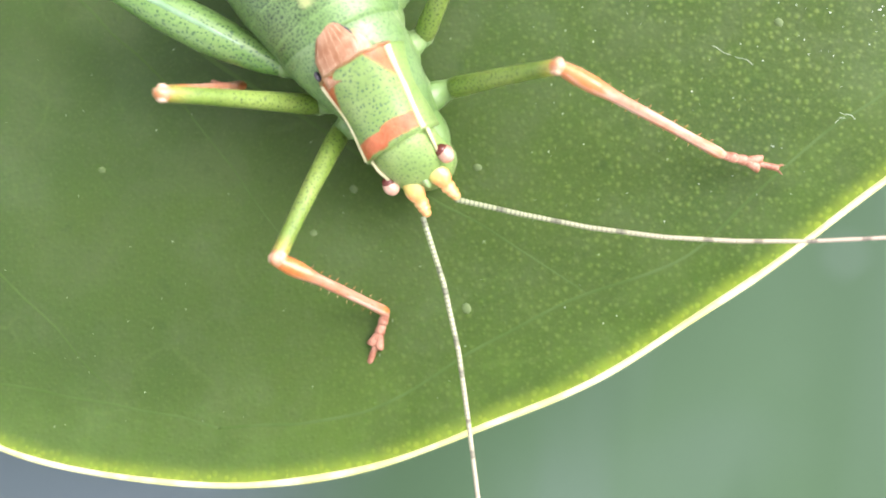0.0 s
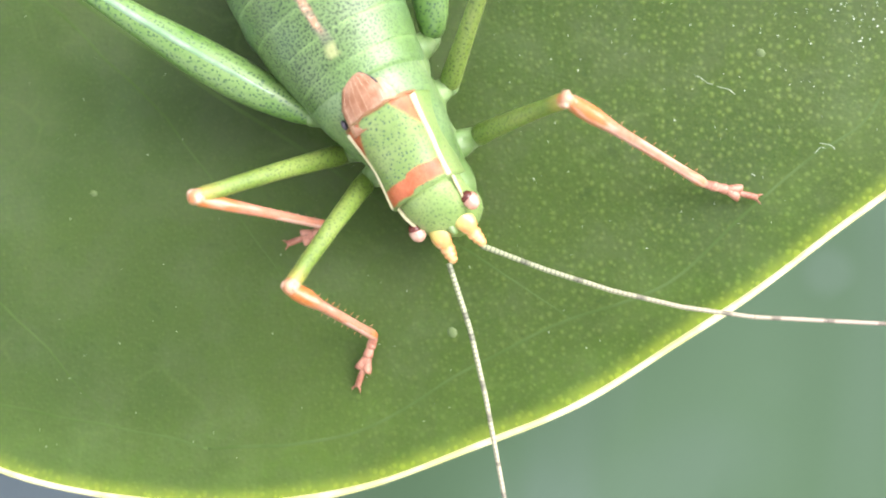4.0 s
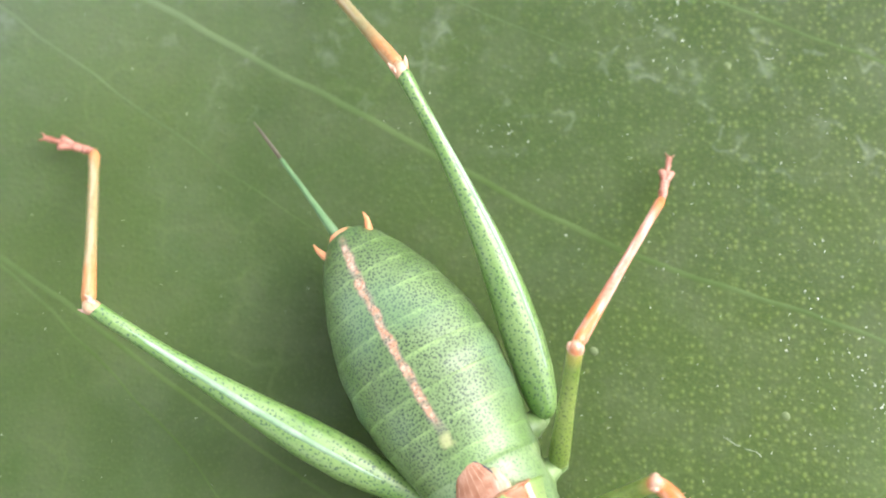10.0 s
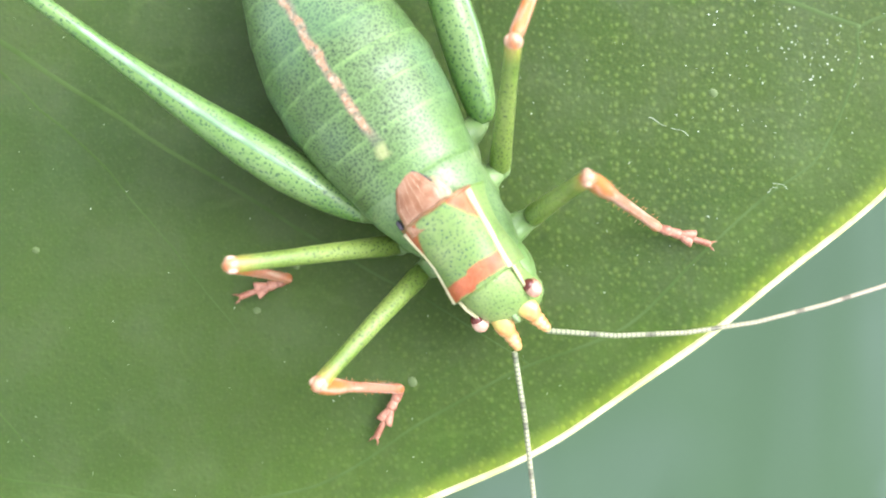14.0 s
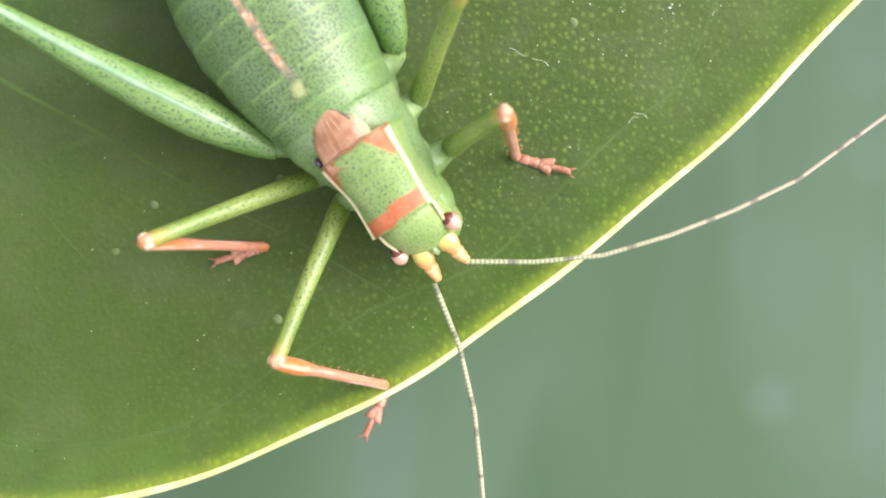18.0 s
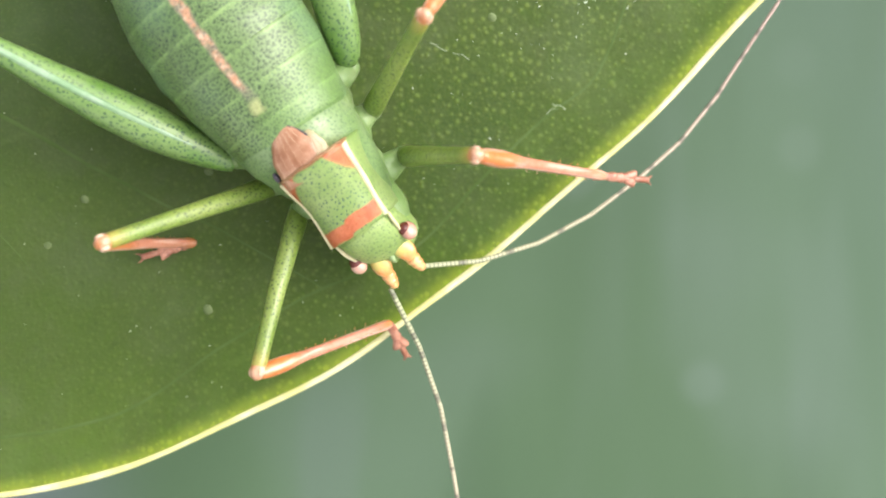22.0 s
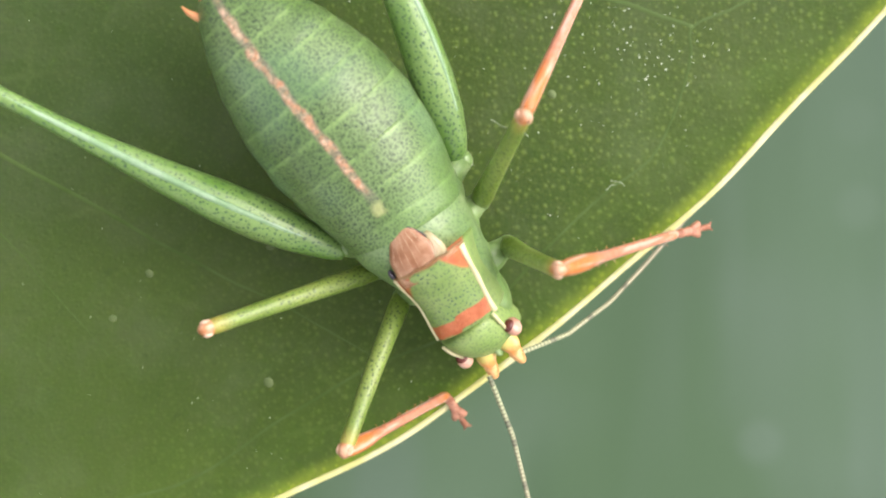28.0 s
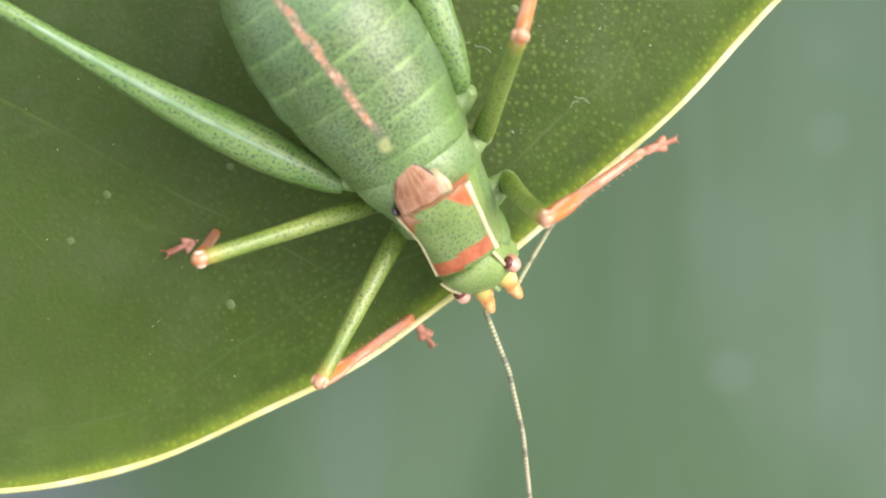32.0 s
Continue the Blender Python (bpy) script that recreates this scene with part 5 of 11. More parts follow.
    walk(legs["front_right"]["tibia"], [
        (0, mm(1.628, -4.616, 4.998, 48.99, 52.42, 31.4)), (.5, mm(1.538, -4.656, 5.038, 49.17, 52.66, 31.03)),
        (1, mm(1.344, -4.703, 5.153, 49.53, 54.37, 29.82)), (1.5, mm(1.253, -4.697, 5.229, 50.16, 55.66, 30.2)),
        (2, mm(1.134, -4.689, 5.323, 50.32, 57.23, 29.32)), (2.5, mm(1.109, -4.695, 5.334, 51.5, 58.37, 30.07)),
        (3, mm(1.089, -4.701, 5.343, 51.97, 59.21, 29.81)), (3.5, mm(1.058, -4.683, 5.379, 52.14, 61.74, 27.63)),
        (4, mm(1.037, -4.665, 5.41, 51.4, 63.75, 24.58)), (4.5, mm(1.025, -4.648, 5.433, 50.34, 65.71, 21.15)),
        (5, mm(1.021, -4.634, 5.448, 48.86, 67.61, 17.28)), (5.5, mm(1.024, -4.624, 5.455, 46.87, 69.42, 12.88)),
        (6, mm(.773, -4.628, 5.6, 44.58, 71.81, 5.76)), (6.5, mm(.824, -4.653, 5.55, 49.59, 70.33, 14.17)),
        (7, mm(.854, -4.669, 5.519, 51.39, 70.04, 16.9)), (7.5, mm(.865, -4.705, 5.482, 53.59, 69.28, 20.25)),
        (8, mm(.817, -4.717, 5.498, 54.22, 68.86, 21.15)), (8.5, mm(.665, -4.954, 5.362, 67.12, 67.91, 34.97)),
        (9, mm(.831, -5.047, 5.167, 69.09, 63.21, 43.24)), (9.5, mm(.877, -5.12, 5.057, 72.77, 64, 45.5)),
        (10, mm(.836, -5.174, 5.023, 72.99, 63.53, 45.19)), (10.5, mm(.793, -5.227, 4.989, 73.15, 63.07, 44.77)),
        (11, mm(.748, -5.279, 4.956, 73.24, 62.63, 44.23)), (11.5, mm(.699, -5.33, 4.925, 73.36, 62.25, 43.64)),
        (12, mm(.645, -5.38, 4.897, 73.61, 61.91, 43.16)), (12.5, mm(.588, -5.429, 4.87, 74.05, 61.6, 42.91)),
        (13, mm(.531, -5.477, 4.842, 74.51, 61.26, 42.72)), (13.5, mm(.183, -5.451, 5.06, 80.89, 66.84, 41.4)),
        (14, mm(.053, -5.462, 5.103, 84.36, 68.38, 41.92)), (14.5, mm(.116, -5.48, 5.054, 86.1, 67.94, 44.72)),
        (15, mm(.116, -5.463, 5.076, 85.59, 68.73, 43.22)), (15.5, mm(.117, -5.446, 5.096, 84.97, 69.51, 41.61)),
        (16, mm(.12, -5.43, 5.114, 84.21, 70.27, 39.9)), (16.5, mm(.125, -5.414, 5.131, 83.31, 71.02, 38.06)),
        (17, mm(.072, -5.481, 5.073, 81.48, 72.89, 31.78)), (17.5, mm(-.039, -5.394, 5.22, 78.69, 72.31, 29.79)),
        (18, mm(1.526, -5.412, 4.063, 58.76, 48.56, 30.33)), (18.5, mm(2.225, -5.007, 3.734, 55.93, 41.09, 32.82)),
        (19, mm(2.635, -4.425, 3.922, 54.62, 38.95, 42.32)), (19.5, mm(2.614, -4.268, 4.162, 52.43, 41.34, 42.23)),
        (20, mm(2.237, -4.651, 4.262, 60.42, 40.08, 58.82)), (20.5, mm(2.101, -4.885, 4.134, 64.38, 40.09, 63.14)),
        (21, mm(1.888, -4.953, 4.325, 62.43, 38.48, 65.6)), (21.5, mm(1.909, -4.939, 4.318, 62.54, 38.65, 65.5)),
        (22, mm(1.865, -4.958, 4.347, 62.95, 39.32, 65.95)), (22.5, mm(1.899, -4.94, 4.329, 63.49, 40, 65.66)),
        (23, mm(1.879, -4.949, 4.343, 64.35, 41.12, 65.89)), (23.5, mm(1.664, -5.033, 4.481, 64.4, 42.25, 66.1)),
        (24, mm(1.603, -5.048, 4.527, 63.51, 41.76, 65.94)), (24.5, mm(1.597, -5.162, 4.376, 66.51, 43.05, 64.52)),
        (25, mm(1.676, -5.237, 4.168, 70.24, 44.14, 64.9)), (25.5, mm(1.596, -5.195, 4.329, 69.18, 44.85, 65.23)),
        (26, mm(1.477, -5.16, 4.509, 68.11, 45.99, 64.84)), (26.5, mm(1.35, -5.118, 4.686, 67.02, 47.17, 64.28)),
        (27, mm(1.214, -5.072, 4.861, 65.9, 48.37, 63.54)), (27.5, mm(1.071, -5.02, 5.033, 64.74, 49.6, 62.58)),
        (28, mm(1.073, -5.057, 4.989, 66.03, 50.05, 62.57)), (28.5, mm(1.031, -5.163, 4.898, 67.26, 49.24, 63.3)),
        (29, mm(.985, -5.266, 4.804, 69.16, 48.94, 64.18)), (29.5, mm(.775, -5.346, 4.855, 72.39, 51.34, 63.35)),
        (30, mm(.757, -5.414, 4.778, 74.05, 51.27, 63.8)), (30.5, mm(.774, -5.473, 4.686, 75.18, 50.61, 64.83)),
        (31, mm(.7, -5.534, 4.653, 77, 50.9, 65.35)), (31.5, mm(.691, -5.605, 4.554, 80.55, 51.72, 66.1)),
        (32, mm(.766, -5.675, 4.388, 82.6, 51.17, 66.95))])
    walk(legs["front_right"]["tarsus"], [
        (0, mm(4.36, -2.948, .838, 5.8, 12.56, -48.12)), (.5, mm(4.266, -3.014, .866, 5.16, 12.13, -48.2)),
        (1, mm(3.997, -3.182, .887, 4.41, 11.65, -48.62)), (1.5, mm(3.812, -3.208, .896, 3.83, 11.79, -47.61)),
        (2, mm(3.611, -3.298, .909, 3.22, 11.95, -47.03)), (2.5, mm(3.491, -3.316, .865, 2.87, 13, -47.62)),
        (3, mm(3.42, -3.366, .834, 2.67, 13.97, -47.9)), (3.5, mm(3.26, -3.531, .756, 2.57, 13.55, -48.74)),
        (4, mm(3.149, -3.699, .702, 2.56, 13, -49.59)), (4.5, mm(3.039, -3.869, .648, 2.55, 12.44, -50.43)),
        (5, mm(2.93, -4.04, .595, 2.54, 11.87, -51.27)), (5.5, mm(2.823, -4.212, .541, 2.54, 11.31, -52.11)),
        (6, mm(2.403, -4.463, .614, 2.26, 16.46, -58.23)), (6.5, mm(2.537, -4.22, .608, 1.96, 22.04, -61.03)),
        (7, mm(2.569, -4.148, .586, 1.75, 27.52, -64.3)), (7.5, mm(2.607, -4.062, .572, 1.5, 18.96, -62.74)),
        (8, mm(2.583, -4.034, .603, 1.29, 9.91, -61.62)), (8.5, mm(2.283, -3.822, .499, .69, 5.93, -63.61)),
        (9, mm(2.555, -3.427, .481, -.01, 16.5, -63.98)), (9.5, mm(2.489, -3.479, .34, -3.12, 15.41, -64.39)),
        (10, mm(2.485, -3.514, .324, -3.1, 13.73, -63.88)), (10.5, mm(2.48, -3.553, .31, -3.07, 12.04, -63.31)),
        (11, mm(2.477, -3.596, .295, -3.04, 10.34, -62.72)), (11.5, mm(2.467, -3.644, .28, -3.02, 8.63, -62.13)),
        (12, mm(2.448, -3.69, .266, -3, 6.93, -61.55)), (12.5, mm(2.416, -3.729, .253, -2.99, 5.23, -61.01)),
        (13, mm(2.385, -3.765, .239, -2.98, 3.54, -60.5)), (13.5, mm(1.731, -4.086, .235, -3.07, 2.11, -61.63)),
        (14, mm(1.492, -4.17, .224, -2.81, .61, -61.25)), (14.5, mm(1.517, -4.093, .19, -2.49, -.72, -60.74)),
        (15, mm(1.503, -4.159, .184, -2.27, -2.21, -60.22)), (15.5, mm(1.491, -4.226, .179, -2.05, -3.72, -59.71)),
        (16, mm(1.479, -4.294, .173, -1.83, -5.22, -59.21)), (16.5, mm(1.469, -4.362, .167, -1.62, -6.73, -58.72)),
        (17, mm(1.385, -4.668, .056, -1.59, -12.01, -60.47)), (17.5, mm(1.345, -4.602, .22, -1.63, -8.5, -61.65)),
        (18, mm(4.525, -3.658, .128, -1.97, -10.83, -61.73)), (18.5, mm(5.55, -2.863, .284, -2.33, -13.76, -49.08)),
        (19, mm(5.653, -1.676, .622, -2.12, -4.14, -47.56)), (19.5, mm(5.532, -1.619, .695, -1.71, -1.24, -40.48)),
        (20, mm(4.316, -1.215, .883, -1.49, 16.02, -33.54)), (20.5, mm(3.915, -1.303, .754, -1.51, 34.69, -10.27)),
        (21, mm(3.586, -1.211, 1.059, -1.07, 31.34, -11.24)), (21.5, mm(3.609, -1.209, 1.04, -1.01, 33.57, -11.35)),
        (22, mm(3.52, -1.25, 1.021, -.93, 35.72, -10.91)), (22.5, mm(3.557, -1.276, .956, -.81, 36.49, -9.15)),
        (23, mm(3.494, -1.339, .891, -.97, 37.33, -7.66)), (23.5, mm(3.238, -1.481, .952, -1.49, 35.86, -7.94)),
        (24, mm(3.199, -1.473, 1.031, -2.07, 34.45, -7.99)), (24.5, mm(3.247, -1.699, .793, -2.54, 29.19, -6.19)),
        (25, mm(3.274, -1.826, .513, -2.66, 23.98, -3.61)), (25.5, mm(3.155, -1.817, .627, -2.18, 24.87, -4.03)),
        (26, mm(3.027, -1.859, .734, -1.62, 25.65, -4.42)), (26.5, mm(2.898, -1.903, .837, -1.04, 26.43, -4.8)),
        (27, mm(2.768, -1.95, .938, -.44, 27.21, -5.17)), (27.5, mm(2.637, -2, 1.036, .19, 27.99, -5.54)),
        (28, mm(2.626, -2.066, .965, .15, 28.39, -3.25)), (28.5, mm(2.571, -2.102, .922, .31, 27.95, -4)),
        (29, mm(2.487, -2.163, .847, .62, 27.74, -5)), (29.5, mm(2.246, -2.415, .756, .53, 28.03, -4.42)),
        (30, mm(2.207, -2.468, .684, .63, 28.36, -3.69)), (30.5, mm(2.19, -2.458, .63, .79, 27.9, -3.21)),
        (31, mm(2.081, -2.525, .58, .81, 27.33, -2.82)), (31.5, mm(2.009, -2.632, .434, .29, 28.04, -1.49)),
        (32, mm(2.055, -2.647, .299, -.18, 28.88, -1))])
    walk(legs["front_left"]["femur"], [
        (0, mm(-0.654, 2.165, 1.533, -14.87, -54.79, 59.16)), (.5, mm(-0.653, 2.166, 1.534, -15.41, -56.29, 59.71)),
        (1, mm(-0.651, 2.169, 1.536, -16.51, -58.9, 61.01)), (1.5, mm(-0.65, 2.169, 1.537, -16.51, -58.94, 61.72)),
        (2, mm(-0.65, 2.169, 1.537, -17.17, -58.88, 62.37)), (2.5, mm(-0.65, 2.169, 1.538, -17.5, -58.6, 63.49)),
        (3, mm(-0.649, 2.17, 1.539, -18.1, -58.64, 64.84)), (3.5, mm(-0.649, 2.171, 1.54, -18.13, -59.57, 65.66)),
        (4, mm(-0.648, 2.172, 1.541, -18.36, -60.25, 66.34)), (4.5, mm(-0.648, 2.172, 1.542, -18.57, -60.86, 67)),
        (5, mm(-0.647, 2.173, 1.543, -18.76, -61.39, 67.62)), (5.5, mm(-0.647, 2.173, 1.543, -18.91, -61.85, 68.21)),
        (6, mm(-0.646, 2.175, 1.545, -20.15, -63.77, 69.93)), (6.5, mm(-0.646, 2.175, 1.547, -21.06, -63.87, 71.5)),
        (7, mm(-0.645, 2.177, 1.549, -23.21, -64.78, 74)), (7.5, mm(-0.645, 2.177, 1.55, -23.36, -64.95, 74.8)),
        (8, mm(-0.645, 2.177, 1.55, -23.58, -64.97, 75.41)), (8.5, mm(-0.644, 2.178, 1.552, -24.87, -67.53, 76.39)),
        (9, mm(-0.644, 2.179, 1.553, -26.51, -67.55, 78.19)), (9.5, mm(-0.644, 2.18, 1.554, -27.24, -68.71, 79.18)),
        (10, mm(-0.643, 2.18, 1.555, -28.53, -69.07, 80.71)), (10.5, mm(-0.643, 2.181, 1.557, -29.93, -69.48, 82.43)),
        (11, mm(-0.643, 2.181, 1.558, -31.47, -69.91, 84.29)), (11.5, mm(-0.643, 2.182, 1.559, -33.18, -70.39, 86.37)),
        (12, mm(-0.643, 2.182, 1.561, -35.01, -70.88, 88.68)), (12.5, mm(-0.643, 2.183, 1.562, -36.89, -71.37, 91.14)),
        (13, mm(-0.643, 2.183, 1.564, -38.83, -71.8, 93.65)), (13.5, mm(-0.643, 2.182, 1.559, -30.68, -72.98, 85.35)),
        (14, mm(-0.643, 2.181, 1.558, -27.77, -72.14, 83.77)), (14.5, mm(-0.643, 2.182, 1.559, -28.43, -72.71, 85.67)),
        (15, mm(-0.643, 2.182, 1.561, -30.01, -73.32, 88.29)), (15.5, mm(-0.643, 2.183, 1.562, -31.54, -73.83, 90.94)),
        (16, mm(-0.643, 2.183, 1.564, -32.95, -74.24, 93.54)), (16.5, mm(-0.643, 2.184, 1.565, -34.15, -74.54, 96.06)),
        (17, mm(-0.643, 2.183, 1.563, -31.44, -74.14, 92.3)), (17.5, mm(-0.643, 2.183, 1.562, -29.66, -72.96, 91.16)),
        (18, mm(-0.643, 2.183, 1.562, -31.35, -71.89, 90.43)), (18.5, mm(-0.643, 2.183, 1.562, -29.24, -71.3, 90.16)),
        (19, mm(-0.643, 2.183, 1.562, -30.61, -71.24, 91.12)), (19.5, mm(-0.643, 2.183, 1.562, -27.03, -70.3, 90.11)),
        (20, mm(-0.643, 2.182, 1.561, -24.86, -69.21, 88.93)), (20.5, mm(-0.643, 2.182, 1.559, -22.71, -72.59, 85.18)),
        (21, mm(-0.643, 2.182, 1.558, -29.05, -79.43, 81.09)), (21.5, mm(-0.643, 2.182, 1.559, -28.76, -80.99, 81.34)),
        (22, mm(-0.646, 2.177, 1.545, -15.6, -69.75, 64.68)), (22.5, mm(-0.654, 2.162, 1.535, -8.62, -50.33, 62.54)),
        (23, mm(-0.647, 2.177, 1.543, -6.3, -70.08, 60.56)), (23.5, mm(-0.646, 2.178, 1.544, -4.79, -72.21, 59.88)),
        (24, mm(-0.646, 2.178, 1.544, -3.18, -72.45, 58.57)), (24.5, mm(-0.646, 2.179, 1.546, -4.92, -73.85, 60.01)),
        (25, mm(-0.645, 2.179, 1.548, -5.46, -75.34, 61.78)), (25.5, mm(-0.645, 2.18, 1.548, -6.84, -75.18, 63.59)),
        (26, mm(-0.644, 2.18, 1.551, -9.16, -76.8, 66.64)), (26.5, mm(-0.644, 2.181, 1.554, -12.22, -78.35, 70.5)),
        (27, mm(-0.643, 2.182, 1.556, -16.37, -79.84, 75.5)), (27.5, mm(-0.643, 2.182, 1.559, -22.02, -81.21, 82.07)),
        (28, mm(-0.643, 2.183, 1.56, -23.36, -82.28, 83.94)), (28.5, mm(-0.643, 2.183, 1.562, -28.5, -83.26, 90.49)),
        (29, mm(-0.643, 2.183, 1.564, -35.69, -84.1, 98.88)), (29.5, mm(-0.643, 2.183, 1.564, -44.67, -85.98, 108.75)),
        (30, mm(-0.643, 2.183, 1.563, -36.61, -86.2, 100.51)), (30.5, mm(-0.643, 2.183, 1.564, -41.77, -86.7, 106.44)),
        (31, mm(-0.643, 2.183, 1.565, -64.5, -87.61, 130.64)), (31.5, mm(-0.643, 2.183, 1.565, -93.74, -88.19, 162.27)),
        (32, mm(-0.643, 2.183, 1.564, -68.8, -88.41, 137.21))])
    walk(legs["front_left"]["tibia"], [
        (0, mm(.897, 4.763, 5.82, -8.33, 32.98, 38.97)), (.5, mm(.816, 4.681, 5.899, -8.32, 33.75, 38.7)),
        (1, mm(.662, 4.54, 6.029, -8.35, 35.36, 38.31)), (1.5, mm(.632, 4.553, 6.032, -8.48, 36.6, 38.7)),
        (2, mm(.607, 4.572, 6.029, -9.04, 37.85, 38.05)), (2.5, mm(.57, 4.616, 6.017, -9.49, 39.05, 38.29)),
        (3, mm(.512, 4.642, 6.02, -10, 40.2, 38.39)), (3.5, mm(.446, 4.593, 6.065, -10.02, 42.26, 38.68)),
        (4, mm(.396, 4.557, 6.097, -10.22, 44.03, 38.54)), (4.5, mm(.351, 4.524, 6.125, -10.46, 45.82, 38.37)),
        (5, mm(.309, 4.496, 6.149, -10.74, 47.61, 38.16)), (5.5, mm(.271, 4.472, 6.17, -11.07, 49.42, 37.9)),
        (6, mm(.149, 4.353, 6.253, -11.77, 52.54, 36.83)), (6.5, mm(.087, 4.367, 6.258, -12.94, 54.45, 35.85)),
        (7, mm(-.028, 4.327, 6.296, -14.86, 57.04, 33.31)), (7.5, mm(-.062, 4.321, 6.303, -15.13, 57.69, 33.5)),
        (8, mm(-.086, 4.326, 6.305, -15.87, 58.82, 32.83)), (8.5, mm(-.172, 4.128, 6.4, -15.7, 60.73, 31.91)),
        (9, mm(-.234, 4.14, 6.403, -17.28, 61.53, 29.86)), (9.5, mm(-.286, 4.052, 6.443, -16.75, 61.75, 30.47)),
        (10, mm(-.341, 4.031, 6.456, -16.88, 61.3, 30.42)), (10.5, mm(-.401, 4.004, 6.471, -16.99, 60.89, 30.45)),
        (11, mm(-.464, 3.975, 6.486, -17.11, 60.48, 30.45)), (11.5, mm(-.532, 3.94, 6.502, -17.2, 60.09, 30.5)),
        (12, mm(-.604, 3.9, 6.519, -17.26, 59.7, 30.68)), (12.5, mm(-.676, 3.859, 6.535, -17.28, 59.31, 31)),
        (13, mm(-.748, 3.819, 6.549, -17.3, 58.89, 31.35)), (13.5, mm(-.519, 3.713, 6.576, -15.13, 63.49, 34.02)),
        (14, mm(-.469, 3.781, 6.552, -16.11, 65.87, 34.21)), (14.5, mm(-.526, 3.737, 6.569, -15.28, 65.17, 36.45)),
        (15, mm(-.598, 3.688, 6.587, -16.32, 66.42, 35.74)), (15.5, mm(-.667, 3.644, 6.602, -17.54, 67.71, 34.86)),
        (16, mm(-.731, 3.606, 6.613, -18.98, 69.03, 33.74)), (16.5, mm(-.791, 3.575, 6.622, -20.72, 70.39, 32.32)),
        (17, mm(-.701, 3.615, 6.611, -21.99, 72.07, 29.98)), (17.5, mm(-.674, 3.72, 6.579, -26.72, 74.16, 24.81)),
        (18, mm(-.655, 3.814, 6.549, -44.44, 77.38, -1.43)), (18.5, mm(-.648, 3.865, 6.532, -44.6, 77.75, 1.41)),
        (19, mm(-.676, 3.87, 6.531, -51.52, 78.08, -9.03)), (19.5, mm(-.646, 3.952, 6.502, -55.57, 79.14, -9.11)),
        (20, mm(-.608, 4.045, 6.467, -76.42, 79.78, -33.84)), (20.5, mm(-.512, 3.746, 6.566, -74.48, 82.53, -29.48)),
        (21, mm(-.494, 3.134, 6.716, -8.07, 64.83, 40.14)), (21.5, mm(-.52, 2.994, 6.741, -6.53, 65.5, 42.73)),
        (22, mm(.131, 3.819, 6.468, -5.47, 46.04, 43.14)), (22.5, mm(.891, 5.135, 5.574, -7.86, 54.46, 46.32)),
        (23, mm(.232, 3.734, 6.476, -1.33, 42.34, 52.75)), (23.5, mm(.158, 3.564, 6.541, -.52, 43.78, 54.37)),
        (24, mm(.179, 3.528, 6.547, .08, 44.39, 55.3)), (24.5, mm(.084, 3.444, 6.586, -.4, 44.86, 54.51)),
        (25, mm(-.017, 3.349, 6.624, -.38, 45.28, 55.73)), (25.5, mm(-.048, 3.382, 6.621, -.81, 45.15, 55.69)),
        (26, mm(-.169, 3.281, 6.66, -1.18, 45.53, 55.99)), (26.5, mm(-.29, 3.18, 6.693, -1.58, 45.9, 56.27)),
        (27, mm(-.412, 3.078, 6.721, -2.01, 46.26, 56.54)), (27.5, mm(-.533, 2.977, 6.745, -2.47, 46.62, 56.8)),
        (28, mm(-.569, 2.884, 6.76, -2.16, 46.29, 57.69)), (28.5, mm(-.648, 2.798, 6.773, -2.32, 47.11, 58.82)),
        (29, mm(-.726, 2.716, 6.783, -2.57, 48.04, 59.59)), (29.5, mm(-.762, 2.532, 6.799, -1.85, 48.92, 61.36)),
        (30, mm(-.707, 2.525, 6.799, -1.23, 49, 62.07)), (30.5, mm(-.729, 2.474, 6.802, -1.14, 49.08, 62.97)),
        (31, mm(-.786, 2.35, 6.808, -1.06, 49.43, 64.51)), (31.5, mm(-.801, 2.234, 6.81, -.64, 50.14, 67.51)),
        (32, mm(-.75, 2.282, 6.809, -.3, 50.55, 67.93))])
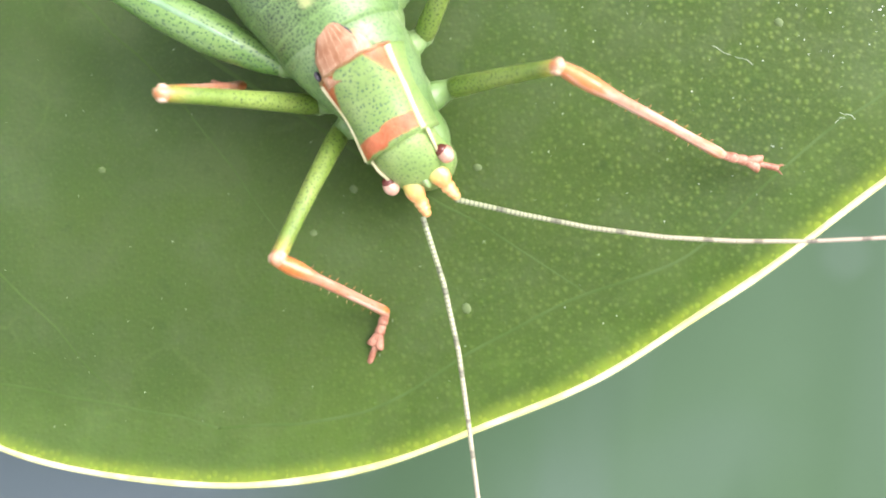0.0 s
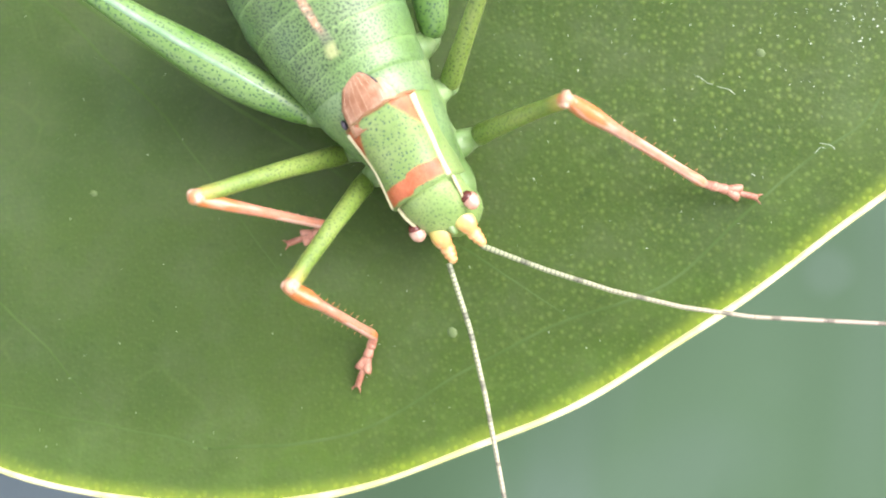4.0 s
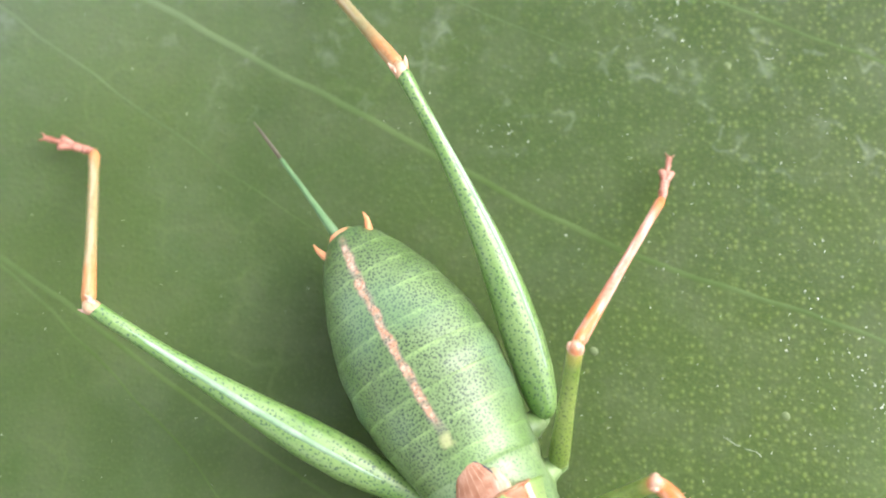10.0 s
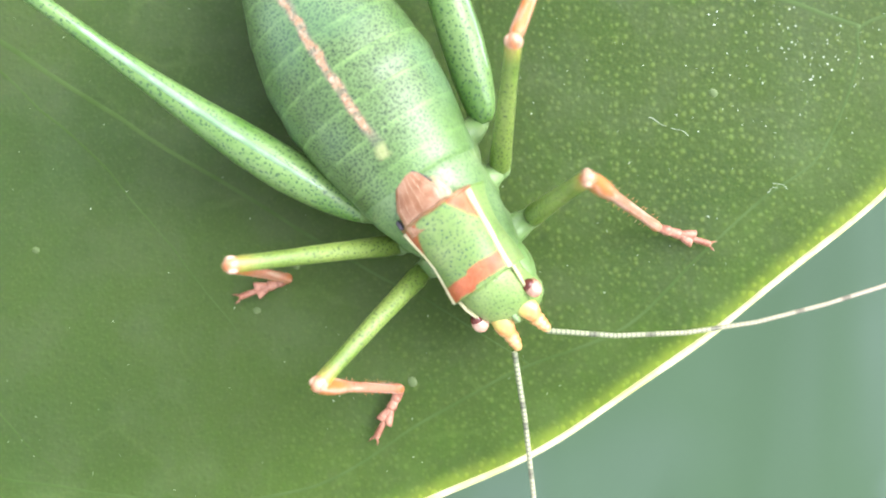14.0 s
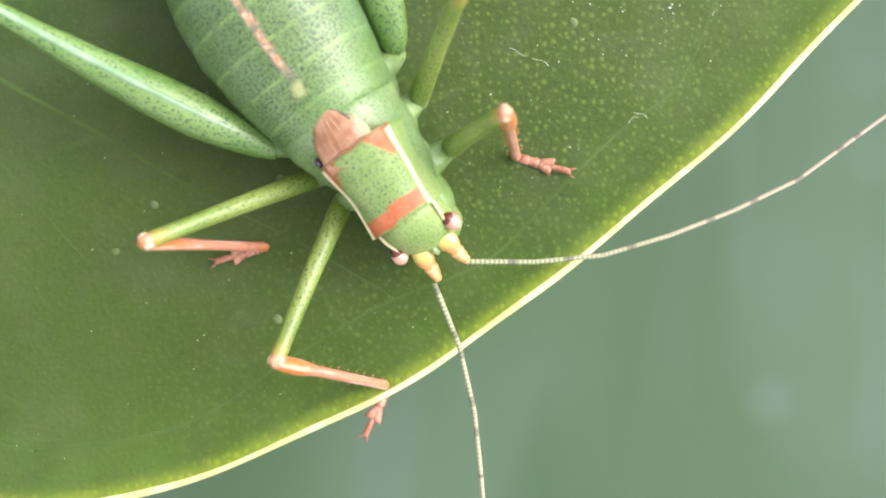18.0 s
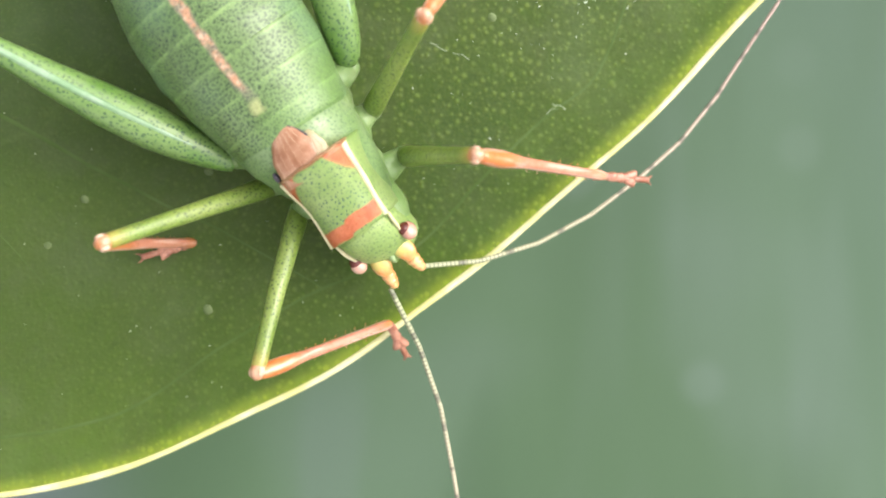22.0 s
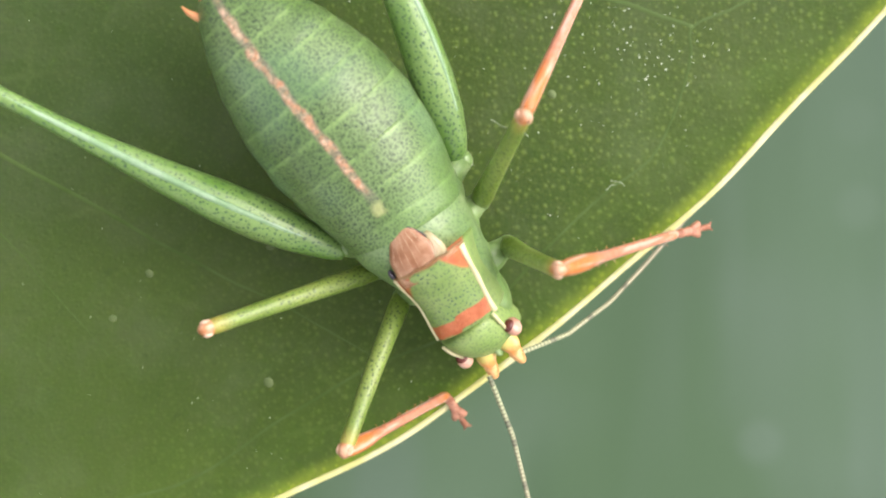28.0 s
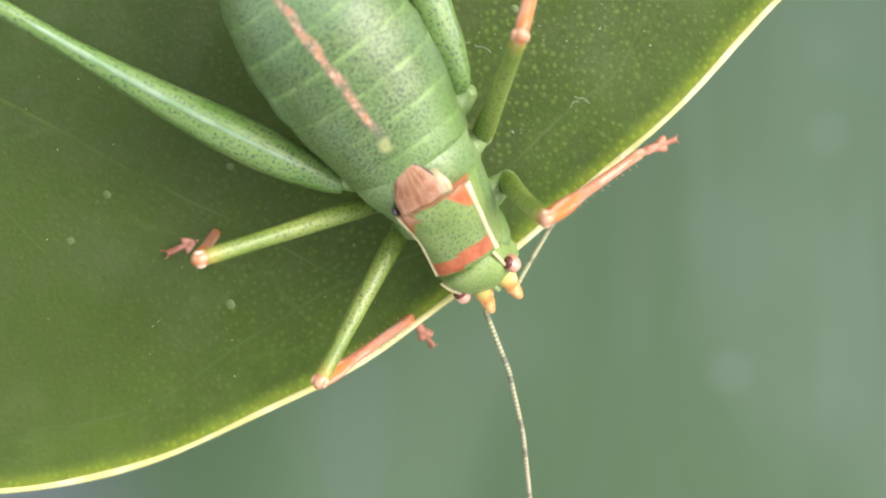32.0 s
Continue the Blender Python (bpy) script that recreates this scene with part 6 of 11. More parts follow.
    walk(legs["front_left"]["tarsus"], [
        (0, mm(5.242, 8.277, 2.194, -2.31, 7.74, 48.17)), (.5, mm(5.14, 8.145, 2.198, -1.67, 10.78, 47.88)),
        (1, mm(4.926, 7.908, 2.174, -1.07, 13.94, 47.31)), (1.5, mm(4.805, 7.897, 2.059, -.56, 13.91, 47.21)),
        (2, mm(4.75, 7.814, 1.941, -.05, 13.93, 46.68)), (2.5, mm(4.631, 7.822, 1.819, .18, 12.54, 47.12)),
        (3, mm(4.5, 7.802, 1.72, .32, 11.01, 47.83)), (3.5, mm(4.296, 7.674, 1.585, .35, 12.07, 47.54)),
        (4, mm(4.143, 7.541, 1.466, .24, 13.07, 47.18)), (4.5, mm(3.991, 7.407, 1.348, .12, 14.05, 46.81)),
        (5, mm(3.841, 7.271, 1.229, 0, 15.04, 46.44)), (5.5, mm(3.692, 7.134, 1.111, -.12, 16.02, 46.05)),
        (6, mm(3.393, 6.782, .964, .28, 16.59, 44.11)), (6.5, mm(3.227, 6.636, .838, .65, 6.11, 43.99)),
        (7, mm(3.001, 6.317, .706, .98, -4.49, 43.5)), (7.5, mm(2.907, 6.287, .673, 1.35, -.16, 43)),
        (8, mm(2.813, 6.196, .605, 1.25, 4.33, 42.17)), (8.5, mm(2.593, 5.85, .589, .55, 14.6, 42.59)),
        (9, mm(2.52, 5.722, .546, .01, 7.61, 42.22)), (9.5, mm(2.432, 5.651, .575, 1.51, 17.93, 42.95)),
        (10, mm(2.417, 5.651, .612, 1.48, 17.43, 42.32)), (10.5, mm(2.393, 5.647, .65, 1.44, 16.91, 41.75)),
        (11, mm(2.366, 5.639, .689, 1.4, 16.39, 41.2)), (11.5, mm(2.33, 5.626, .727, 1.37, 15.87, 40.68)),
        (12, mm(2.287, 5.615, .766, 1.34, 15.35, 40.14)), (12.5, mm(2.238, 5.611, .806, 1.3, 14.83, 39.56)),
        (13, mm(2.192, 5.61, .845, 1.27, 14.31, 38.98)), (13.5, mm(1.946, 5.377, .614, 1.65, 19.95, 38.68)),
        (14, mm(1.784, 5.313, .472, 1.73, 9.99, 38.87)), (14.5, mm(1.725, 5.399, .523, 1.72, 19.34, 38.01)),
        (15, mm(1.565, 5.245, .481, 1.5, 13.4, 38.49)), (15.5, mm(1.407, 5.089, .437, 1.31, 7.35, 39.01)),
        (16, mm(1.251, 4.931, .393, 1.13, 1.31, 39.56)), (16.5, mm(1.099, 4.77, .346, .96, -4.61, 40.14)),
        (17, mm(1.075, 4.64, .272, .65, 2.5, 41.13)), (17.5, mm(.976, 4.483, .17, .46, -2.88, 41.18)),
        (18, mm(.799, 3.778, .048, -.13, -7.9, 40.27)), (18.5, mm(.765, 3.9, .021, -.35, -7.29, 40.45)),
        (19, mm(.683, 3.654, .012, -.63, -7.09, 40.71)), (19.5, mm(.593, 3.753, -.041, -.76, -2.54, 37.91)),
        (20, mm(.374, 3.386, -.09, -1.19, 2.02, 34.75)), (20.5, mm(.243, 3.319, -.04, -1.27, 2.81, 36.37)),
        (21, mm(1.672, 4.961, .686, -1.72, 39.97, 22.09)), (21.5, mm(1.51, 4.869, .679, -2, 37.91, 31.27)),
        (22, mm(3.505, 6.982, 1.672, -2.23, 25.31, 48.15)), (22.5, mm(3.565, 7.935, .153, -2.58, 20.97, 48.84)),
        (23, mm(3.213, 7.654, 1.989, -3.69, 38.09, 54.9)), (23.5, mm(2.96, 7.474, 1.931, -4.55, 40.44, 57.56)),
        (24, mm(2.888, 7.442, 1.886, -5.36, 42.82, 60.68)), (24.5, mm(2.826, 7.289, 1.886, -6.1, 41.95, 57.07)),
        (25, mm(2.622, 7.223, 1.89, -6.55, 40.69, 54.5)), (25.5, mm(2.601, 7.263, 1.898, -6.69, 40.72, 57.3)),
        (26, mm(2.442, 7.15, 1.906, -6.92, 40.37, 57.56)), (26.5, mm(2.284, 7.036, 1.909, -7.16, 40.02, 57.83)),
        (27, mm(2.128, 6.921, 1.908, -7.41, 39.68, 58.09)), (27.5, mm(1.973, 6.806, 1.903, -7.67, 39.33, 58.34)),
        (28, mm(1.892, 6.774, 1.944, -8.11, 36.44, 59.12)), (28.5, mm(1.699, 6.678, 1.892, -9.17, 35.79, 60.93)),
        (29, mm(1.529, 6.558, 1.829, -9.91, 35.16, 62.62)), (29.5, mm(1.337, 6.374, 1.777, -10.76, 36.88, 62.31)),
        (30, mm(1.34, 6.387, 1.771, -11.54, 38.46, 62.1)), (30.5, mm(1.255, 6.361, 1.768, -11.77, 36.83, 62.74)),
        (31, mm(1.079, 6.261, 1.747, -12.2, 35.27, 63.26)), (31.5, mm(.833, 6.178, 1.696, -12.68, 35.04, 65.26)),
        (32, mm(.84, 6.205, 1.665, -12.97, 34.81, 66.48))])
    walk(legs["middle_right"]["femur"], [
        (0, mm(-2.202, -1.586, 1.505, -9.32, -52.48, -113.84)), (.5, mm(-2.202, -1.587, 1.506, -9.36, -52.86, -114.39)),
        (1, mm(-2.199, -1.579, 1.497, 8.94, -47.72, -110.5)), (1.5, mm(-2.197, -1.543, 1.462, 23.78, -44.73, -96.51)),
        (2, mm(-2.203, -1.531, 1.448, 49.14, -46.7, -90.49)), (2.5, mm(-2.203, -1.531, 1.448, 45.84, -46.54, -90.48)),
        (3, mm(-2.202, -1.531, 1.448, 42.69, -46.45, -90.63)), (3.5, mm(-2.201, -1.535, 1.451, 39.05, -46.86, -91.94)),
        (4, mm(-2.201, -1.537, 1.453, 35.95, -47.17, -92.71)), (4.5, mm(-2.2, -1.539, 1.454, 32.88, -47.36, -93.17)),
        (5, mm(-2.2, -1.539, 1.455, 29.89, -47.37, -93.38)), (5.5, mm(-2.199, -1.539, 1.455, 27.02, -47.19, -93.46)),
        (6, mm(-2.197, -1.548, 1.464, 22.19, -47.3, -97.23)), (6.5, mm(-2.197, -1.549, 1.465, 20.32, -47.44, -97.76)),
        (7, mm(-2.197, -1.553, 1.468, 17.28, -48.18, -98.79)), (7.5, mm(-2.197, -1.553, 1.467, 17.05, -48.51, -98.67)),
        (8, mm(-2.197, -1.555, 1.468, 16.47, -49.66, -99.13)), (8.5, mm(-2.197, -1.561, 1.475, 11.79, -49.55, -101.88)),
        (9, mm(-2.197, -1.564, 1.48, 11.87, -47.85, -103.9)), (9.5, mm(-2.196, -1.566, 1.484, 11.06, -46.78, -105.22)),
        (10, mm(-2.197, -1.568, 1.486, 11.64, -46.39, -106.1)), (10.5, mm(-2.197, -1.57, 1.488, 12.24, -45.98, -106.96)),
        (11, mm(-2.198, -1.573, 1.49, 12.86, -45.58, -107.83)), (11.5, mm(-2.198, -1.574, 1.492, 13.44, -45.21, -108.7)),
        (12, mm(-2.198, -1.576, 1.495, 13.9, -44.85, -109.56)), (12.5, mm(-2.199, -1.578, 1.497, 14.21, -44.53, -110.44)),
        (13, mm(-2.199, -1.58, 1.499, 14.52, -44.2, -111.3)), (13.5, mm(-2.201, -1.584, 1.504, 8.99, -45.45, -113.08)),
        (14, mm(-2.203, -1.588, 1.506, 7.64, -44.85, -114.37)), (14.5, mm(-2.201, -1.586, 1.504, 7.84, -43.81, -113.5)),
        (15, mm(-2.201, -1.584, 1.503, 8.31, -43.38, -112.81)), (15.5, mm(-2.2, -1.582, 1.501, 8.82, -42.89, -112.11)),
        (16, mm(-2.199, -1.58, 1.499, 9.34, -42.32, -111.44)), (16.5, mm(-2.199, -1.578, 1.498, 9.9, -41.7, -110.75)),
        (17, mm(-2.194, -1.544, 1.475, 24.73, -35.28, -101.09)), (17.5, mm(-2.194, -1.54, 1.473, 23.51, -34.69, -99.89)),
        (18, mm(-2.194, -1.556, 1.48, 22.34, -38.86, -103.46)), (18.5, mm(-2.194, -1.557, 1.482, 21.86, -37.86, -104.12)),
        (19, mm(-2.196, -1.564, 1.487, 21.77, -38.6, -106.27)), (19.5, mm(-2.195, -1.562, 1.486, 20.13, -36.86, -105.9)),
        (20, mm(-2.197, -1.569, 1.491, 18.55, -38.34, -107.98)), (20.5, mm(-2.197, -1.569, 1.491, 18.29, -38.19, -108.02)),
        (21, mm(-2.197, -1.573, 1.493, 16.68, -39.44, -108.99)), (21.5, mm(-2.197, -1.573, 1.493, 16.78, -39.12, -109.03)),
        (22, mm(-2.197, -1.573, 1.495, 16.37, -39.32, -109.37)), (22.5, mm(-2.197, -1.574, 1.495, 16.82, -38.69, -109.43)),
        (23, mm(-2.197, -1.575, 1.497, 16.5, -38.94, -110)), (23.5, mm(-2.199, -1.579, 1.499, 15.16, -37.96, -111.12)),
        (24, mm(-2.2, -1.581, 1.501, 15.81, -36.15, -111.82)), (24.5, mm(-2.199, -1.58, 1.5, 16.66, -36.1, -111.49)),
        (25, mm(-2.198, -1.577, 1.499, 17.13, -35.09, -110.66)), (25.5, mm(-2.198, -1.578, 1.499, 16.03, -35.03, -111.02)),
        (26, mm(-2.199, -1.579, 1.5, 14.88, -34.73, -111.26)), (26.5, mm(-2.199, -1.579, 1.501, 13.77, -34.33, -111.43)),
        (27, mm(-2.199, -1.579, 1.501, 12.68, -33.83, -111.57)), (27.5, mm(-2.2, -1.58, 1.501, 11.65, -33.25, -111.69)),
        (28, mm(-2.2, -1.581, 1.502, 11.64, -33.18, -112.17)), (28.5, mm(-2.2, -1.581, 1.501, 11.64, -33.15, -111.97)),
        (29, mm(-2.2, -1.581, 1.501, 11.08, -33.07, -111.74)), (29.5, mm(-2.2, -1.582, 1.503, 10.27, -32.36, -112.37)),
        (30, mm(-2.201, -1.584, 1.504, 10.71, -31.27, -112.87)), (30.5, mm(-2.201, -1.586, 1.505, 10.84, -30.98, -113.2)),
        (31, mm(-2.201, -1.586, 1.505, 10.45, -30.88, -113.6)), (31.5, mm(-2.201, -1.586, 1.505, 9.58, -30.29, -113.3)),
        (32, mm(-2.201, -1.584, 1.505, 8.76, -29.82, -113.03))])
    walk(legs["middle_right"]["tibia"], [
        (0, mm(-3.711, -5.001, 6.365, -118.36, 73.55, 101.61)), (.5, mm(-3.731, -4.958, 6.391, -118.46, 73.21, 99.83)),
        (1, mm(-3.644, -5.441, 6.031, 143.32, 64.86, 65.41)), (1.5, mm(-2.692, -5.868, 5.775, 94.78, 62.24, 54.24)),
        (2, mm(-2.239, -5.735, 5.908, 52.04, 47.29, 51.89)), (2.5, mm(-2.237, -5.746, 5.897, 54.7, 48.89, 54.14)),
        (3, mm(-2.25, -5.754, 5.89, 57.88, 50.53, 55.33)), (3.5, mm(-2.343, -5.723, 5.924, 62.84, 53.28, 54.33)),
        (4, mm(-2.397, -5.699, 5.948, 68.09, 55.81, 53.14)), (4.5, mm(-2.43, -5.684, 5.962, 73.96, 58.32, 52.19)),
        (5, mm(-2.445, -5.683, 5.964, 80.27, 60.75, 51.48)), (5.5, mm(-2.451, -5.697, 5.951, 86.79, 63.05, 50.98)),
        (6, mm(-2.722, -5.671, 5.967, 99.16, 66.82, 49.33)), (6.5, mm(-2.757, -5.656, 5.98, 104.44, 68.36, 49.8)),
        (7, mm(-2.822, -5.592, 6.034, 112.3, 72, 48.01)), (7.5, mm(-2.81, -5.566, 6.058, 112.38, 72.61, 47.3)),
        (8, mm(-2.827, -5.472, 6.14, 112.59, 74.22, 44.93)), (8.5, mm(-3.016, -5.453, 6.138, 123.98, 79.07, 42.6)),
        (9, mm(-3.185, -5.556, 6.024, 123.12, 78.56, 39.77)), (9.5, mm(-3.299, -5.615, 5.95, 124.38, 79.26, 37.88)),
        (10, mm(-3.37, -5.63, 5.923, 121.88, 78.72, 35.54)), (10.5, mm(-3.44, -5.643, 5.895, 119.18, 78.2, 33)),
        (11, mm(-3.511, -5.655, 5.867, 116.37, 77.68, 30.35)), (11.5, mm(-3.582, -5.664, 5.841, 113.67, 77.24, 27.67)),
        (12, mm(-3.653, -5.67, 5.817, 111.54, 76.86, 25.35)), (12.5, mm(-3.725, -5.672, 5.795, 110.2, 76.55, 23.61)),
        (13, mm(-3.796, -5.674, 5.772, 109.13, 76.22, 22.13)), (13.5, mm(-3.887, -5.54, 5.87, 121.51, 82.39, 22.57)),
        (14, mm(-3.995, -5.545, 5.829, 129.86, 83.22, 27.44)), (14.5, mm(-3.966, -5.641, 5.747, 142.31, 80.14, 41.88)),
        (15, mm(-3.928, -5.69, 5.712, 143.26, 78.48, 44.81)), (15.5, mm(-3.891, -5.742, 5.672, 143.45, 76.75, 47.15)),
        (16, mm(-3.856, -5.798, 5.626, 143.05, 74.96, 49.11)), (16.5, mm(-3.82, -5.858, 5.574, 142.16, 73.1, 50.81)),
        (17, mm(-3.157, -6.454, 5.016, 93.45, 55.01, 50.16)), (17.5, mm(-3.06, -6.504, 4.962, 96.06, 54.85, 53.29)),
        (18, mm(-3.306, -6.197, 5.325, 100.25, 61.54, 44.16)), (18.5, mm(-3.375, -6.25, 5.243, 101.66, 60.07, 46.75)),
        (19, mm(-3.538, -6.162, 5.31, 101.86, 62.22, 41.02)), (19.5, mm(-3.539, -6.278, 5.163, 107.04, 61.74, 44.48)),
        (20, mm(-3.681, -6.142, 5.293, 109.27, 66.74, 36.59)), (20.5, mm(-3.687, -6.15, 5.28, 110.49, 66.55, 37.74)),
        (21, mm(-3.737, -6.048, 5.387, 114.68, 68.78, 37.58)), (21.5, mm(-3.748, -6.067, 5.362, 114.23, 68.68, 37.07)),
        (22, mm(-3.77, -6.047, 5.378, 113.88, 69.98, 34.52)), (22.5, mm(-3.789, -6.085, 5.326, 113.19, 69.03, 34.89)),
        (23, mm(-3.828, -6.055, 5.348, 114.06, 69.45, 34.58)), (23.5, mm(-3.941, -6.086, 5.269, 117.37, 70.71, 33.46)),
        (24, mm(-4.039, -6.175, 5.116, 116.42, 69, 33.18)), (24.5, mm(-4.014, -6.187, 5.111, 110.47, 69.74, 27.36)),
        (25, mm(-3.968, -6.269, 5.022, 106.81, 69.8, 24.04)), (25.5, mm(-3.999, -6.263, 5.017, 108.85, 71.09, 23.63)),
        (26, mm(-4.025, -6.273, 4.991, 110.12, 72.6, 22.31)), (26.5, mm(-4.048, -6.29, 4.957, 111.17, 74.06, 20.95)),
        (27, mm(-4.071, -6.314, 4.913, 111.96, 75.47, 19.51)), (27.5, mm(-4.094, -6.343, 4.861, 112.43, 76.82, 17.94)),
        (28, mm(-4.136, -6.331, 4.857, 111.69, 76.93, 16.63)), (28.5, mm(-4.119, -6.339, 4.854, 109.3, 77.25, 14.21)),
        (29, mm(-4.102, -6.351, 4.845, 108.63, 78.1, 12.78)), (29.5, mm(-4.17, -6.369, 4.783, 101.91, 79.62, 3.71)),
        (30, mm(-4.237, -6.41, 4.685, 103.04, 78.77, 4.85)), (30.5, mm(-4.272, -6.415, 4.659, 102.27, 78.61, 3.84)),
        (31, mm(-4.307, -6.406, 4.651, 97.83, 79.37, -1.78)), (31.5, mm(-4.294, -6.446, 4.597, 89.68, 80.6, -11.17)),
        (32, mm(-4.281, -6.478, 4.552, 90.65, 81.47, -10.94))])
    walk(legs["middle_right"]["tarsus"], [
        (0, mm(-4.039, -3.405, .847, 3.59, 19.11, -117.93)), (.5, mm(-4.015, -3.32, .883, 3.18, 18.63, -113.49)),
        (1, mm(-2.627, -3.219, .823, 2.34, 10.58, -113.97)), (1.5, mm(-1.126, -3.694, .685, 1.99, 4.51, -109.09)),
        (2, mm(.169, -2.665, 1.68, 1.62, 27.64, -106.36)), (2.5, mm(-.022, -2.68, 1.562, 1.28, 25.07, -104.64)),
        (3, mm(-.17, -2.747, 1.448, 1.1, 22.57, -102.62)), (3.5, mm(-.338, -2.928, 1.312, 1.05, 19.51, -101.95)),
        (4, mm(-.458, -3.112, 1.189, 1.17, 16.41, -101.27)), (4.5, mm(-.577, -3.297, 1.067, 1.29, 13.3, -100.62)),
        (5, mm(-.694, -3.483, .944, 1.4, 10.2, -99.99)), (5.5, mm(-.81, -3.671, .822, 1.52, 7.11, -99.38)),
        (6, mm(-1.246, -3.954, .679, 1.14, 3.58, -99.66)), (6.5, mm(-1.388, -4.036, .632, .7, 2.14, -99.76)),
        (7, mm(-1.633, -4.271, .563, .38, .77, -100.07)), (7.5, mm(-1.644, -4.303, .568, .03, 1.71, -100.34)),
        (8, mm(-1.719, -4.367, .603, -.02, 2.25, -100.96)), (8.5, mm(-2.213, -4.714, .49, .09, -1.01, -100.51)),
        (9, mm(-2.308, -4.826, .385, -.01, -4.26, -99.14)), (9.5, mm(-2.452, -4.957, .298, -2.81, 4.99, -99.69)),
        (10, mm(-2.454, -4.975, .281, -2.8, 3.46, -100.16)), (10.5, mm(-2.454, -5.002, .264, -2.78, 1.93, -100.58)),
        (11, mm(-2.452, -5.035, .247, -2.76, .39, -100.97)), (11.5, mm(-2.457, -5.074, .23, -2.75, -1.15, -101.35)),
        (12, mm(-2.471, -5.11, .215, -2.74, -2.69, -101.75)), (12.5, mm(-2.498, -5.136, .199, -2.74, -4.23, -102.18)),
        (13, mm(-2.526, -5.157, .184, -2.73, -5.76, -102.63)), (13.5, mm(-3.184, -5.248, .168, -3.01, -9.28, -103.46)),
        (14, mm(-3.392, -5.232, .117, -2.99, -12.64, -102.81)), (14.5, mm(-3.232, -4.984, .079, -2.75, -12.73, -103.7)),
        (15, mm(-3.113, -4.88, .075, -2.48, -12.99, -104.57)), (15.5, mm(-2.995, -4.775, .072, -2.2, -13.25, -105.46)),
        (16, mm(-2.878, -4.669, .07, -1.92, -13.49, -106.35)), (16.5, mm(-2.763, -4.562, .069, -1.64, -13.71, -107.24)),
        (17, mm(-1.043, -3.921, .303, -1.33, -7.91, -106.7)), (17.5, mm(-1.08, -3.849, .258, -1.22, -9.78, -107.4)),
        (18, mm(-1.339, -4.287, .267, -.93, -12.16, -109.19)), (18.5, mm(-1.408, -4.159, .258, -.83, -10.54, -109.75)),
        (19, mm(-1.515, -4.403, .22, -.48, -8.59, -110.27)), (19.5, mm(-1.595, -4.369, .096, -.18, -9.02, -110.76)),
        (20, mm(-1.856, -4.787, .007, .41, -9.63, -111.67)), (20.5, mm(-1.877, -4.749, .002, .81, -9.15, -111.27)),
        (21, mm(-2.087, -4.779, .024, 1.17, -8.72, -111.26)), (21.5, mm(-2.079, -4.806, .002, 1.55, -8.68, -111.12)),
        (22, mm(-2.148, -4.931, -.028, 2.02, -8.61, -110.45)), (22.5, mm(-2.101, -4.907, -.046, 2.53, -7.96, -110.01)),
        (23, mm(-2.166, -4.909, -.039, 2.98, -7.53, -109.69)), (23.5, mm(-2.356, -5.038, -.161, 3.48, -9.32, -110.87)),
        (24, mm(-2.313, -5.047, -.255, 3.95, -11.16, -111.84)), (24.5, mm(-2.245, -5.272, -.286, 4.52, -9.66, -112.68)),
        (25, mm(-2.154, -5.459, -.377, 4.94, -7.87, -112.72)), (25.5, mm(-2.292, -5.515, -.426, 5.1, -8.96, -110.47)),
        (26, mm(-2.433, -5.62, -.498, 5.4, -9.98, -108.23)), (26.5, mm(-2.572, -5.725, -.575, 5.74, -11, -105.97)),
        (27, mm(-2.71, -5.832, -.656, 6.13, -12.04, -103.73)), (27.5, mm(-2.846, -5.939, -.741, 6.55, -13.08, -101.49)),
        (28, mm(-2.889, -5.959, -.747, 7.19, -10.66, -100.12)), (28.5, mm(-2.889, -6.027, -.757, 8.09, -11.52, -100.23)),
        (29, mm(-2.946, -6.088, -.784, 8.73, -12.29, -100.61)), (29.5, mm(-3.136, -6.302, -.876, 9.12, -10.14, -102.75)),
        (30, mm(-3.121, -6.316, -.958, 9.43, -7.79, -104.77)), (30.5, mm(-3.138, -6.339, -.981, 9.87, -9.07, -104.8)),
        (31, mm(-3.247, -6.439, -1.003, 10.46, -10.46, -104.9)), (31.5, mm(-3.372, -6.628, -1.079, 10.83, -10.72, -102.83)),
        (32, mm(-3.444, -6.64, -1.137, 11.05, -10.97, -101.6))])
